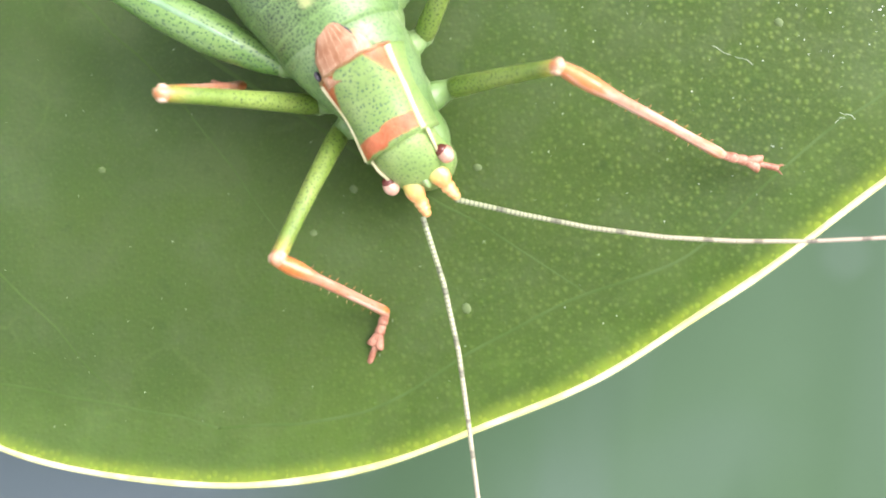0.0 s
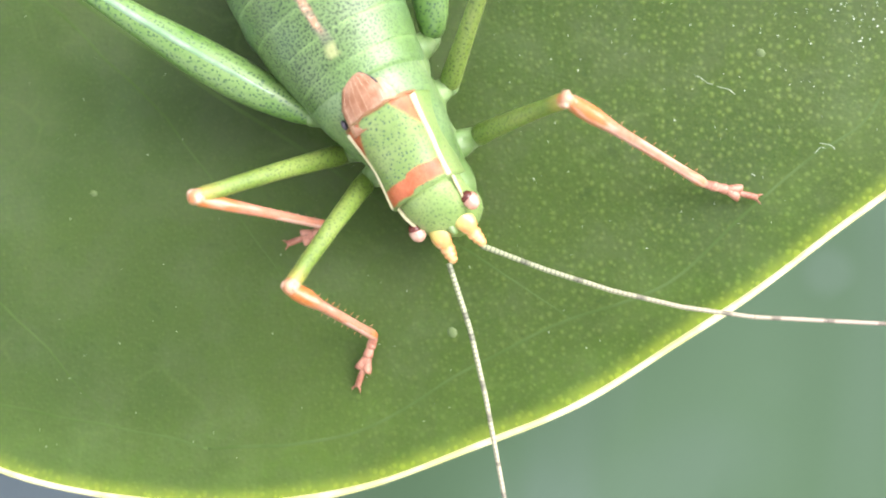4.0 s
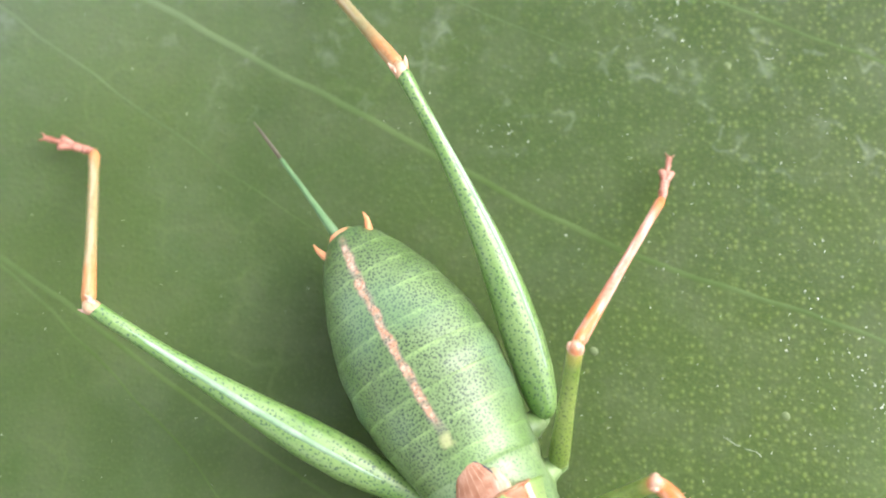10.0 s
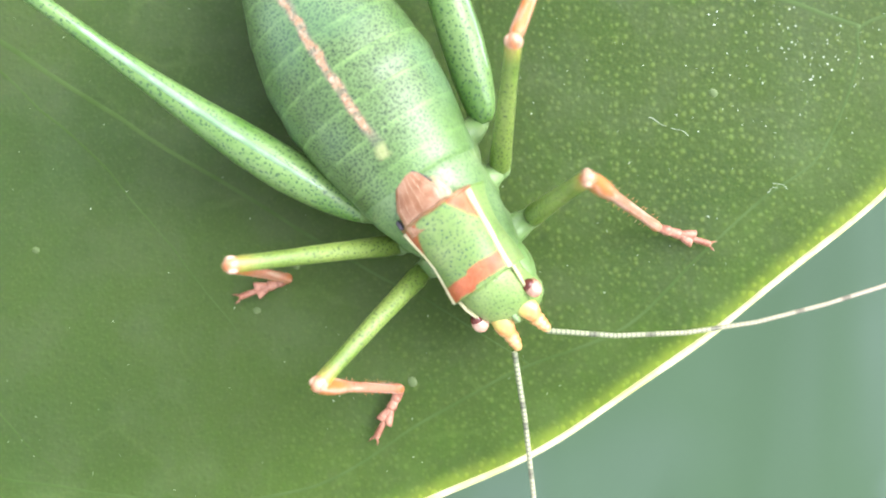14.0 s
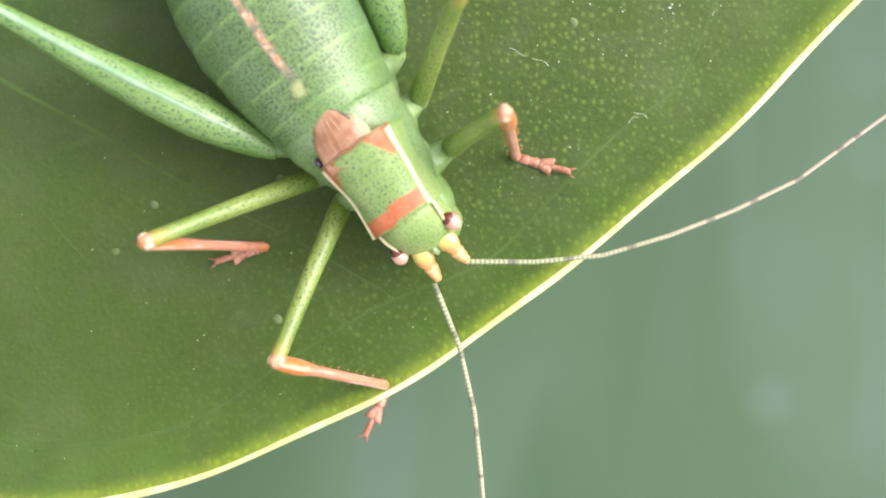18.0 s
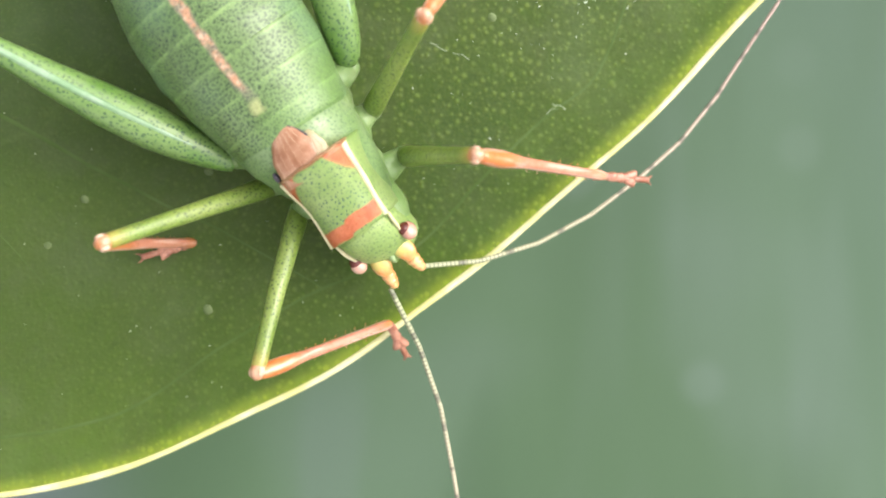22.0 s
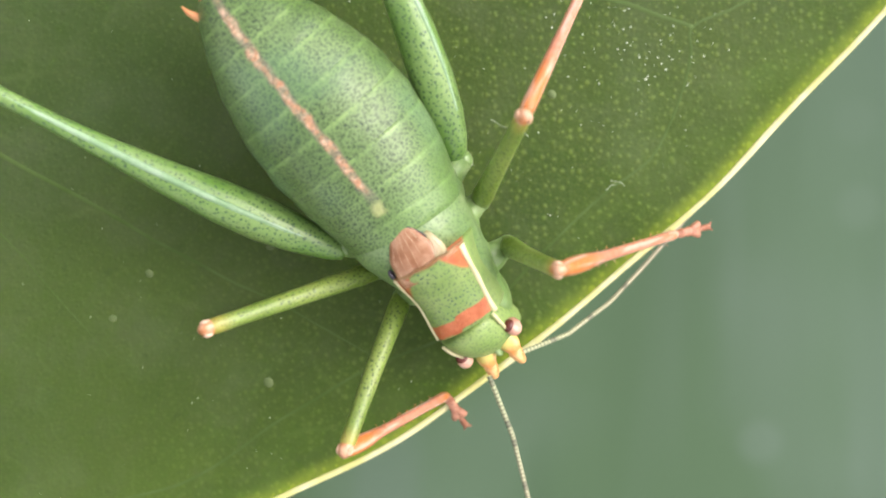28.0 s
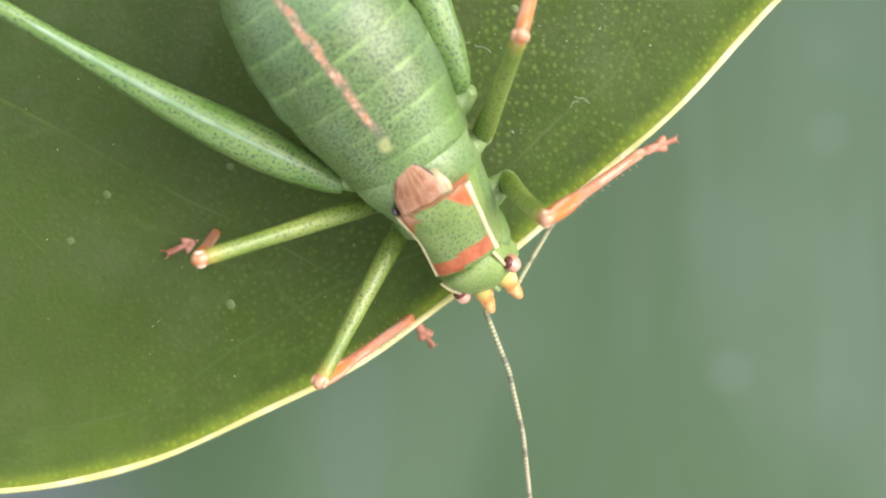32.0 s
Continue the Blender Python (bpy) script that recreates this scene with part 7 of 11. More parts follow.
    walk(legs["middle_left"]["femur"], [
        (0, mm(-2.346, 2.151, 1.914, -13.72, -45.09, 120.13)), (.5, mm(-2.346, 2.152, 1.915, -13.71, -45.7, 120.48)),
        (1, mm(-2.346, 2.153, 1.915, -13.28, -46.33, 121.04)), (1.5, mm(-2.346, 2.154, 1.915, -12.76, -46.3, 121.3)),
        (2, mm(-2.346, 2.154, 1.915, -12.67, -46.46, 121.43)), (2.5, mm(-2.346, 2.154, 1.915, -11.99, -46.27, 121.68)),
        (3, mm(-2.346, 2.155, 1.916, -11.21, -46.66, 122.24)), (3.5, mm(-2.347, 2.158, 1.916, -10.38, -47.99, 123.19)),
        (4, mm(-2.348, 2.16, 1.917, -9.69, -49.33, 123.98)), (4.5, mm(-2.349, 2.163, 1.918, -8.92, -50.62, 124.71)),
        (5, mm(-2.35, 2.165, 1.919, -8.08, -51.86, 125.36)), (5.5, mm(-2.351, 2.167, 1.919, -7.15, -53.04, 125.92)),
        (6, mm(-2.351, 2.171, 1.922, -8.79, -54.09, 129.85)), (6.5, mm(-2.351, 2.173, 1.924, -9.77, -54.32, 131.76)),
        (7, mm(-2.352, 2.175, 1.926, -10.27, -55.16, 133.94)), (7.5, mm(-2.352, 2.176, 1.927, -10.79, -55.39, 135.29)),
        (8, mm(-2.352, 2.177, 1.927, -11.13, -54.92, 136.38)), (8.5, mm(-2.351, 2.176, 1.927, -10.17, -53.97, 137.2)),
        (9, mm(-2.35, 2.176, 1.927, -10.54, -52.99, 137.97)), (9.5, mm(-2.351, 2.178, 1.928, -11.19, -54.5, 138.54)),
        (10, mm(-2.351, 2.178, 1.929, -12.52, -54.27, 139.79)), (10.5, mm(-2.351, 2.18, 1.931, -14.41, -53.94, 141.7)),
        (11, mm(-2.351, 2.181, 1.932, -16.28, -53.61, 143.63)), (11.5, mm(-2.351, 2.181, 1.933, -17.28, -53.42, 144.8)),
        (12, mm(-2.351, 2.182, 1.934, -18.24, -53.16, 145.92)), (12.5, mm(-2.351, 2.183, 1.935, -19.2, -52.77, 147)),
        (13, mm(-2.351, 2.18, 1.931, -14.72, -53.49, 142.77)), (13.5, mm(-2.35, 2.178, 1.929, -11.31, -52.99, 140.49)),
        (14, mm(-2.349, 2.176, 1.928, -7.89, -52.6, 138.22)), (14.5, mm(-2.349, 2.174, 1.926, -5.12, -52.6, 136.17)),
        (15, mm(-2.35, 2.173, 1.925, -1.56, -53.1, 134.14)), (15.5, mm(-2.349, 2.172, 1.924, -19.26, -52.28, 133.64)),
        (16, mm(-2.343, 2.149, 1.916, -26.92, -42.87, 122.37)), (16.5, mm(-2.345, 2.152, 1.916, -24.91, -44.9, 122.19)),
        (17, mm(-2.347, 2.155, 1.916, -22.18, -46.99, 122.02)), (17.5, mm(-2.349, 2.157, 1.915, -20.27, -48.63, 121.03)),
        (18, mm(-2.353, 2.165, 1.918, -19.55, -53.63, 122.06)), (18.5, mm(-2.353, 2.161, 1.915, -16.27, -52.2, 118.75)),
        (19, mm(-2.355, 2.163, 1.916, -13.61, -54.04, 117.43)), (19.5, mm(-2.356, 2.161, 1.914, -10.67, -53.63, 114.96)),
        (20, mm(-2.358, 2.165, 1.915, -7.43, -56.38, 113.66)), (20.5, mm(-2.357, 2.164, 1.915, -7.98, -55.48, 114.67)),
        (21, mm(-2.356, 2.163, 1.915, -8.07, -54.91, 115.77)), (21.5, mm(-2.356, 2.163, 1.915, -8.56, -54.43, 116.5)),
        (22, mm(-2.355, 2.163, 1.916, -7.62, -54.39, 117.46)), (22.5, mm(-2.355, 2.163, 1.916, -7.59, -54, 117.69)),
        (23, mm(-2.354, 2.162, 1.915, -7.11, -53.4, 117.9)), (23.5, mm(-2.353, 2.163, 1.917, -8.19, -53.07, 120.49)),
        (24, mm(-2.351, 2.164, 1.917, -10.25, -52.38, 122.85)), (24.5, mm(-2.351, 2.166, 1.919, -12.21, -52.86, 125.28)),
        (25, mm(-2.351, 2.168, 1.921, -13.08, -53.15, 127.72)), (25.5, mm(-2.351, 2.169, 1.921, -13.08, -53.4, 128.67)),
        (26, mm(-2.351, 2.171, 1.923, -13.63, -53.75, 130.38)), (26.5, mm(-2.351, 2.173, 1.924, -14.16, -54.05, 132.11)),
        (27, mm(-2.351, 2.174, 1.925, -14.69, -54.31, 133.84)), (27.5, mm(-2.351, 2.176, 1.926, -15.2, -54.5, 135.57)),
        (28, mm(-2.35, 2.175, 1.926, -14.49, -53.69, 135.44)), (28.5, mm(-2.35, 2.175, 1.927, -14.33, -52.69, 137.07)),
        (29, mm(-2.349, 2.176, 1.928, -14.45, -51.78, 138.72)), (29.5, mm(-2.348, 2.176, 1.928, -13.62, -51.26, 139.83)),
        (30, mm(-2.348, 2.176, 1.929, -14.41, -50.51, 140.83)), (30.5, mm(-2.347, 2.176, 1.929, -14.63, -49.98, 141.71)),
        (31, mm(-2.347, 2.177, 1.93, -14.04, -49.29, 142.48)), (31.5, mm(-2.346, 2.177, 1.931, -12.58, -48.58, 143.41)),
        (32, mm(-2.346, 2.177, 1.931, -13.45, -47.74, 144.27))])
    walk(legs["middle_left"]["tibia"], [
        (0, mm(-4.186, 5.323, 5.593, -9.91, 32.17, 101.67)), (.5, mm(-4.186, 5.279, 5.632, -9.75, 32.08, 102.05)),
        (1, mm(-4.196, 5.227, 5.671, -9.32, 32.24, 103.14)), (1.5, mm(-4.21, 5.22, 5.67, -8.9, 31.9, 104.19)),
        (2, mm(-4.212, 5.207, 5.681, -8.77, 31.64, 104.51)), (2.5, mm(-4.231, 5.21, 5.668, -8.27, 31.34, 105.75)),
        (3, mm(-4.248, 5.171, 5.693, -7.63, 31.38, 107.35)), (3.5, mm(-4.249, 5.067, 5.775, -6.86, 32.09, 109.25)),
        (4, mm(-4.24, 4.968, 5.856, -6.21, 32.91, 110.84)), (4.5, mm(-4.225, 4.872, 5.932, -5.53, 33.69, 112.51)),
        (5, mm(-4.206, 4.782, 6.003, -4.81, 34.43, 114.24)), (5.5, mm(-4.183, 4.697, 6.07, -4.06, 35.14, 116.05)),
        (6, mm(-4.303, 4.51, 6.129, -4.93, 35.39, 117.71)), (6.5, mm(-4.369, 4.432, 6.143, -5.47, 35.22, 118.28)),
        (7, mm(-4.41, 4.312, 6.189, -5.62, 35.54, 119.74)), (7.5, mm(-4.448, 4.253, 6.201, -5.87, 35.55, 120.39)),
        (8, mm(-4.512, 4.237, 6.177, -6.22, 36.15, 120.85)), (8.5, mm(-4.593, 4.252, 6.127, -5.89, 37.45, 122.77)),
        (9, mm(-4.672, 4.27, 6.075, -6.42, 38.41, 122.75)), (9.5, mm(-4.612, 4.175, 6.156, -6.38, 36.95, 122.77)),
        (10, mm(-4.668, 4.137, 6.145, -7.27, 36.84, 122.1)), (10.5, mm(-4.751, 4.075, 6.129, -8.52, 36.71, 121.27)),
        (11, mm(-4.832, 4.009, 6.113, -9.77, 36.57, 120.51)), (11.5, mm(-4.88, 3.966, 6.103, -10.44, 36.48, 120.23)),
        (12, mm(-4.931, 3.927, 6.09, -11.1, 36.36, 119.98)), (12.5, mm(-4.987, 3.894, 6.07, -11.81, 36.16, 119.68)),
        (13, mm(-4.811, 4.05, 6.106, -8.79, 36.47, 121.94)), (13.5, mm(-4.762, 4.167, 6.077, -6.6, 35.43, 124.76)),
        (14, mm(-4.701, 4.278, 6.054, -4.4, 34.83, 127.38)), (14.5, mm(-4.625, 4.36, 6.052, -2.59, 34.74, 129.2)),
        (15, mm(-4.521, 4.411, 6.078, -.24, 35.05, 132.13)), (15.5, mm(-4.542, 4.472, 6.032, -11.57, 32.19, 107.55)),
        (16, mm(-4.38, 5.365, 5.449, -18.85, 24.93, 89.19)), (16.5, mm(-4.305, 5.267, 5.581, -16.92, 25.91, 91.04)),
        (17, mm(-4.225, 5.16, 5.713, -14.6, 27.18, 93.82)), (17.5, mm(-4.117, 5.099, 5.813, -13, 28.27, 94.89)),
        (18, mm(-3.987, 4.776, 6.1, -11.44, 31.69, 95.78)), (18.5, mm(-3.883, 4.952, 6.019, -9.92, 31.71, 96.91)),
        (19, mm(-3.759, 4.871, 6.119, -8, 33.14, 98.92)), (19.5, mm(-3.655, 4.953, 6.097, -6.31, 33.3, 100.46)),
        (20, mm(-3.512, 4.799, 6.241, -4.05, 35.35, 103.42)), (20.5, mm(-3.585, 4.839, 6.194, -4.49, 35.45, 103.64)),
        (21, mm(-3.654, 4.852, 6.165, -4.61, 35.5, 104.58)), (21.5, mm(-3.703, 4.867, 6.14, -5, 35.73, 104.57)),
        (22, mm(-3.749, 4.847, 6.139, -4.42, 36.3, 106.78)), (22.5, mm(-3.773, 4.867, 6.117, -4.47, 36.57, 107.01)),
        (23, mm(-3.803, 4.899, 6.085, -4.25, 36.91, 107.85)), (23.5, mm(-3.936, 4.853, 6.068, -5.03, 37.74, 108.76)),
        (24, mm(-4.071, 4.828, 6.031, -6.58, 38.21, 107.99)), (24.5, mm(-4.162, 4.727, 6.059, -7.92, 39.14, 107.32)),
        (25, mm(-4.256, 4.633, 6.076, -8.49, 39.75, 108.32)), (25.5, mm(-4.286, 4.588, 6.091, -8.43, 39.84, 109.26)),
        (26, mm(-4.34, 4.511, 6.111, -8.73, 40.17, 110.11)), (26.5, mm(-4.395, 4.435, 6.129, -9.04, 40.5, 110.96)),
        (27, mm(-4.45, 4.36, 6.143, -9.35, 40.85, 111.81)), (27.5, mm(-4.505, 4.288, 6.155, -9.68, 41.21, 112.67)),
        (28, mm(-4.542, 4.333, 6.111, -9.47, 41.53, 113.46)), (28.5, mm(-4.654, 4.319, 6.058, -9.77, 42.41, 114.96)),
        (29, mm(-4.763, 4.296, 6.008, -10.22, 43.04, 116.12)), (29.5, mm(-4.832, 4.273, 5.98, -9.88, 43.94, 118.23)),
        (30, mm(-4.908, 4.263, 5.937, -10.75, 44.13, 117.78)), (30.5, mm(-4.968, 4.247, 5.907, -11.12, 44.35, 118.15)),
        (31, mm(-5.033, 4.24, 5.867, -10.95, 44.89, 119.64)), (31.5, mm(-5.105, 4.225, 5.825, -10, 45.47, 122.77)),
        (32, mm(-5.18, 4.217, 5.776, -10.99, 45.54, 122.04))])
    walk(legs["middle_left"]["tarsus"], [
        (0, mm(-5.558, 11.96, 1.329, -5.65, 17.25, 137.01)), (.5, mm(-5.601, 11.913, 1.379, -5.07, 16.63, 137.09)),
        (1, mm(-5.736, 11.822, 1.4, -4.38, 16.06, 136.87)), (1.5, mm(-5.876, 11.81, 1.439, -3.85, 15.58, 136.91)),
        (2, mm(-5.919, 11.806, 1.48, -3.27, 15.09, 136.53)), (2.5, mm(-6.088, 11.791, 1.504, -2.93, 14.85, 136.6)),
        (3, mm(-6.286, 11.695, 1.523, -2.73, 14.69, 136.92)), (3.5, mm(-6.486, 11.472, 1.522, -2.65, 14.69, 137.18)),
        (4, mm(-6.631, 11.25, 1.506, -2.63, 14.83, 137.39)), (4.5, mm(-6.775, 11.027, 1.491, -2.62, 14.97, 137.6)),
        (5, mm(-6.918, 10.804, 1.476, -2.6, 15.1, 137.82)), (5.5, mm(-7.059, 10.579, 1.462, -2.58, 15.24, 138.03)),
        (6, mm(-7.338, 10.289, 1.492, -2.38, 14.91, 137.37)), (6.5, mm(-7.468, 10.193, 1.526, -2.18, 14.52, 137.46)),
        (7, mm(-7.642, 9.969, 1.535, -2.1, 14.19, 137.28)), (7.5, mm(-7.744, 9.872, 1.546, -2.04, 13.84, 137.56)),
        (8, mm(-7.827, 9.787, 1.454, -1.79, 13.95, 137.53)), (8.5, mm(-8.033, 9.597, 1.259, -.94, 14.56, 136.8)),
        (9, mm(-8.066, 9.546, 1.1, .01, 15.02, 137.02)), (9.5, mm(-8.076, 9.556, 1.344, 2.67, 13.37, 137.63)),
        (10, mm(-8.072, 9.566, 1.344, 2.67, 13.37, 137.62)), (10.5, mm(-8.083, 9.562, 1.343, 2.67, 13.37, 137.66)),
        (11, mm(-8.098, 9.549, 1.343, 2.67, 13.38, 137.73)), (11.5, mm(-8.122, 9.528, 1.343, 2.67, 13.38, 137.81)),
        (12, mm(-8.153, 9.513, 1.344, 2.67, 13.38, 137.88)), (12.5, mm(-8.187, 9.51, 1.345, 2.67, 13.38, 137.91)),
        (13, mm(-8.217, 9.515, 1.347, 2.68, 13.38, 137.93)), (13.5, mm(-8.481, 9.528, 1.436, 2.69, 13.11, 136.31)),
        (14, mm(-8.691, 9.5, 1.481, 2.4, 13.02, 136.13)), (14.5, mm(-8.783, 9.459, 1.49, 2.07, 13.08, 136.42)),
        (15, mm(-8.918, 9.273, 1.48, 1.9, 13.28, 136.76)), (15.5, mm(-6.585, 10.933, 1.767, 1.87, 21.42, 134.84)),
        (16, mm(-4.277, 12.625, 2.074, 1.87, 29.46, 132.62)), (16.5, mm(-4.435, 12.467, 2.083, 1.66, 29.65, 132.9)),
        (17, mm(-4.699, 12.267, 2.056, 1.65, 29.97, 133.24)), (17.5, mm(-4.718, 12.125, 2.021, 1.78, 30.16, 132.97)),
        (18, mm(-4.674, 11.554, 1.894, 2.34, 30.75, 131.87)), (18.5, mm(-4.703, 11.715, 1.811, 2.63, 30.98, 131.77)),
        (19, mm(-4.799, 11.494, 1.742, 2.45, 31.28, 131.5)), (19.5, mm(-4.87, 11.534, 1.701, 1.89, 31.35, 131.06)),
        (20, mm(-5.028, 11.151, 1.608, 1.36, 31.75, 130.27)), (20.5, mm(-5.123, 11.178, 1.551, .68, 31.89, 130.29)),
        (21, mm(-5.295, 11.161, 1.516, .08, 32.02, 129.96)), (21.5, mm(-5.339, 11.158, 1.465, -.28, 32.28, 129.86)),
        (22, mm(-5.612, 11.025, 1.398, -.72, 32.61, 130.27)), (22.5, mm(-5.655, 11.016, 1.347, -1.29, 32.92, 130.2)),
        (23, mm(-5.765, 10.993, 1.277, -1.6, 33.29, 130.13)), (23.5, mm(-5.972, 10.848, 1.167, -1.55, 33.87, 129.93)),
        (24, mm(-6.014, 10.812, 1.079, -1.39, 34.44, 130.04)), (24.5, mm(-6.011, 10.655, 1.005, -1.45, 35.05, 130.1)),
        (25, mm(-6.191, 10.477, .956, -1.73, 35.41, 130.77)), (25.5, mm(-6.314, 10.392, .961, -2.33, 35.34, 130.64)),
        (26, mm(-6.444, 10.256, .947, -3.09, 35.31, 130.42)), (26.5, mm(-6.573, 10.12, .929, -3.85, 35.28, 130.21)),
        (27, mm(-6.7, 9.983, .906, -4.6, 35.26, 130)), (27.5, mm(-6.827, 9.846, .879, -5.36, 35.23, 129.79)),
        (28, mm(-6.928, 9.832, .803, -6.17, 35.56, 129.53)), (28.5, mm(-7.15, 9.679, .658, -6.9, 36.18, 129.64)),
        (29, mm(-7.339, 9.55, .543, -7.51, 36.56, 129.51)), (29.5, mm(-7.559, 9.352, .424, -8.01, 36.88, 129.03)),
        (30, mm(-7.586, 9.347, .362, -8.62, 37.04, 128.53)), (30.5, mm(-7.669, 9.295, .31, -9.16, 37.2, 128.48)),
        (31, mm(-7.838, 9.17, .217, -9.71, 37.54, 128.4)), (31.5, mm(-8.144, 8.947, .118, -9.7, 37.95, 129.19)),
        (32, mm(-8.156, 8.971, .061, -9.61, 38.23, 129.16))])
    walk(legs["hind_right"]["femur"], [
        (0, mm(-3.474, -1.939, 2.566, -28.34, -4.65, -147.99)), (1, mm(-3.473, -1.94, 2.566, -27.55, -6.04, -149.5)),
        (2, mm(-3.472, -1.942, 2.566, -27.28, -6.97, -151.31)), (3, mm(-3.472, -1.943, 2.566, -27.17, -6.85, -151.91)),
        (4, mm(-3.471, -1.945, 2.566, -29.34, -9.37, -150.3)), (5, mm(-3.47, -1.946, 2.566, -27.73, -9.9, -150.06)),
        (6, mm(-3.469, -1.948, 2.566, -26.92, -8.69, -151.12)), (7, mm(-3.469, -1.949, 2.566, -26.69, -7.76, -151.74)),
        (8, mm(-3.468, -1.951, 2.566, -29.37, -9.07, -150.6)), (9, mm(-3.467, -1.952, 2.566, -31.21, -9.3, -151.45)),
        (10, mm(-3.466, -1.954, 2.566, -37.15, -11.31, -149.41)), (11, mm(-3.466, -1.955, 2.566, -29.96, -13.67, -151.81)),
        (12, mm(-3.465, -1.957, 2.566, -25.52, -14.82, -153.42)), (13, mm(-3.464, -1.958, 2.566, -29.45, -13.57, -152.04)),
        (14, mm(-3.451, -1.982, 2.566, -24.94, -11.33, -157.85)), (15, mm(-3.439, -2.006, 2.566, -25.97, -9.97, -156.73)),
        (16, mm(-3.426, -2.029, 2.566, -28.03, -14.26, -151.43)), (17, mm(-3.414, -2.053, 2.566, -28.23, -13.03, -150.39)),
        (18, mm(-3.413, -2.056, 2.566, -24.21, -12.54, -152.97)), (19, mm(-3.411, -2.058, 2.566, -23.97, -11.33, -154.06)),
        (20, mm(-3.41, -2.061, 2.566, -27.49, -11.93, -153.5)), (21, mm(-3.409, -2.063, 2.566, -27.18, -9.62, -153.95)),
        (22, mm(-3.407, -2.066, 2.566, -26.91, -7.89, -153.5)), (23, mm(-3.406, -2.068, 2.566, -24.44, -6.96, -154.36)),
        (24, mm(-3.405, -2.071, 2.566, -25.1, -5.48, -154.65)), (25, mm(-3.403, -2.073, 2.566, -23.34, -5.12, -153.47)),
        (26, mm(-3.402, -2.076, 2.566, -25.92, -7.62, -149.78)), (27, mm(-3.401, -2.078, 2.566, -25.94, -5.23, -149.17)),
        (28, mm(-3.399, -2.081, 2.566, -25.08, -3.08, -149.29)), (29, mm(-3.398, -2.083, 2.566, -24.5, -0.38, -148.94)),
        (30, mm(-3.397, -2.086, 2.566, -24.21, 2.24, -149.95)), (31, mm(-3.395, -2.088, 2.566, -23.2, 4.1, -150.08)),
        (32, mm(-3.394, -2.091, 2.566, -22.38, 4.86, -149.9))])
    walk(legs["hind_right"]["tibia"], [
        (0, mm(-13.441, -8.17, 3.522, -51.08, 43.79, 160.87)), (1, mm(-13.578, -7.892, 3.808, -46.29, 41.69, 165.04)),
        (2, mm(-13.74, -7.562, 3.998, -42.75, 38.94, 167.91)), (3, mm(-13.802, -7.455, 3.974, -40.42, 36.37, 171.21)),
        (4, mm(-13.578, -7.71, 4.487, -48.28, 40.68, 159.28)), (5, mm(-13.537, -7.744, 4.594, -46.08, 41.76, 161.73)),
        (6, mm(-13.677, -7.578, 4.348, -41.23, 38.25, 168.92)), (7, mm(-13.762, -7.481, 4.158, -38.69, 35.22, 173.2)),
        (8, mm(-13.613, -7.669, 4.425, -43.78, 36.3, 166.75)), (9, mm(-13.689, -7.515, 4.473, -44.31, 33.31, 166.32)),
        (10, mm(-13.421, -7.838, 4.879, -48.34, 27.25, 163.81)), (11, mm(-13.566, -7.368, 5.353, -40.21, 31.75, 168.15)),
        (12, mm(-13.661, -7.059, 5.582, -34.77, 33.97, 171.63)), (13, mm(-13.59, -7.333, 5.333, -39.32, 31.49, 169.27)),
        (14, mm(-14.162, -6.342, 4.882, -31.47, 26.98, 176.08)), (15, mm(-14.109, -6.595, 4.607, -32.63, 25.86, 177.48)),
        (16, mm(-13.464, -7.494, 5.472, -41.46, 37.71, 164.19)), (17, mm(-13.403, -7.73, 5.224, -40.55, 35.79, 168.08)),
        (18, mm(-13.667, -7.287, 5.126, -33.12, 33.55, 175.7)), (19, mm(-13.809, -7.116, 4.884, -32.2, 31.95, 177)),
        (20, mm(-13.736, -7.209, 5.004, -41.69, 38.36, 163.47)), (21, mm(-13.855, -7.169, 4.537, -41.76, 38.51, 164.66)),
        (22, mm(-13.861, -7.278, 4.185, -41.37, 38.29, 166.96)), (23, mm(-13.959, -7.134, 3.994, -38.47, 39.93, 169.48)),
        (24, mm(-14.014, -7.097, 3.693, -37.78, 37.29, 171.97)), (25, mm(-13.912, -7.32, 3.619, -35.44, 38.1, 175.52)),
        (26, mm(-13.502, -7.959, 4.13, -50.23, 47.39, 156.97)), (27, mm(-13.485, -8.096, 3.641, -50.03, 47.04, 159.66)),
        (28, mm(-13.524, -8.095, 3.199, -48.99, 47.72, 162.17)), (29, mm(-13.5, -8.167, 2.644, -46.93, 47.32, 166.88)),
        (30, mm(-13.597, -7.987, 2.105, -44.31, 45.93, 171)), (31, mm(-13.59, -7.955, 1.723, -41.86, 45.84, 174.6)),
        (32, mm(-13.56, -7.983, 1.568, -38.93, 44.66, 178.63))])
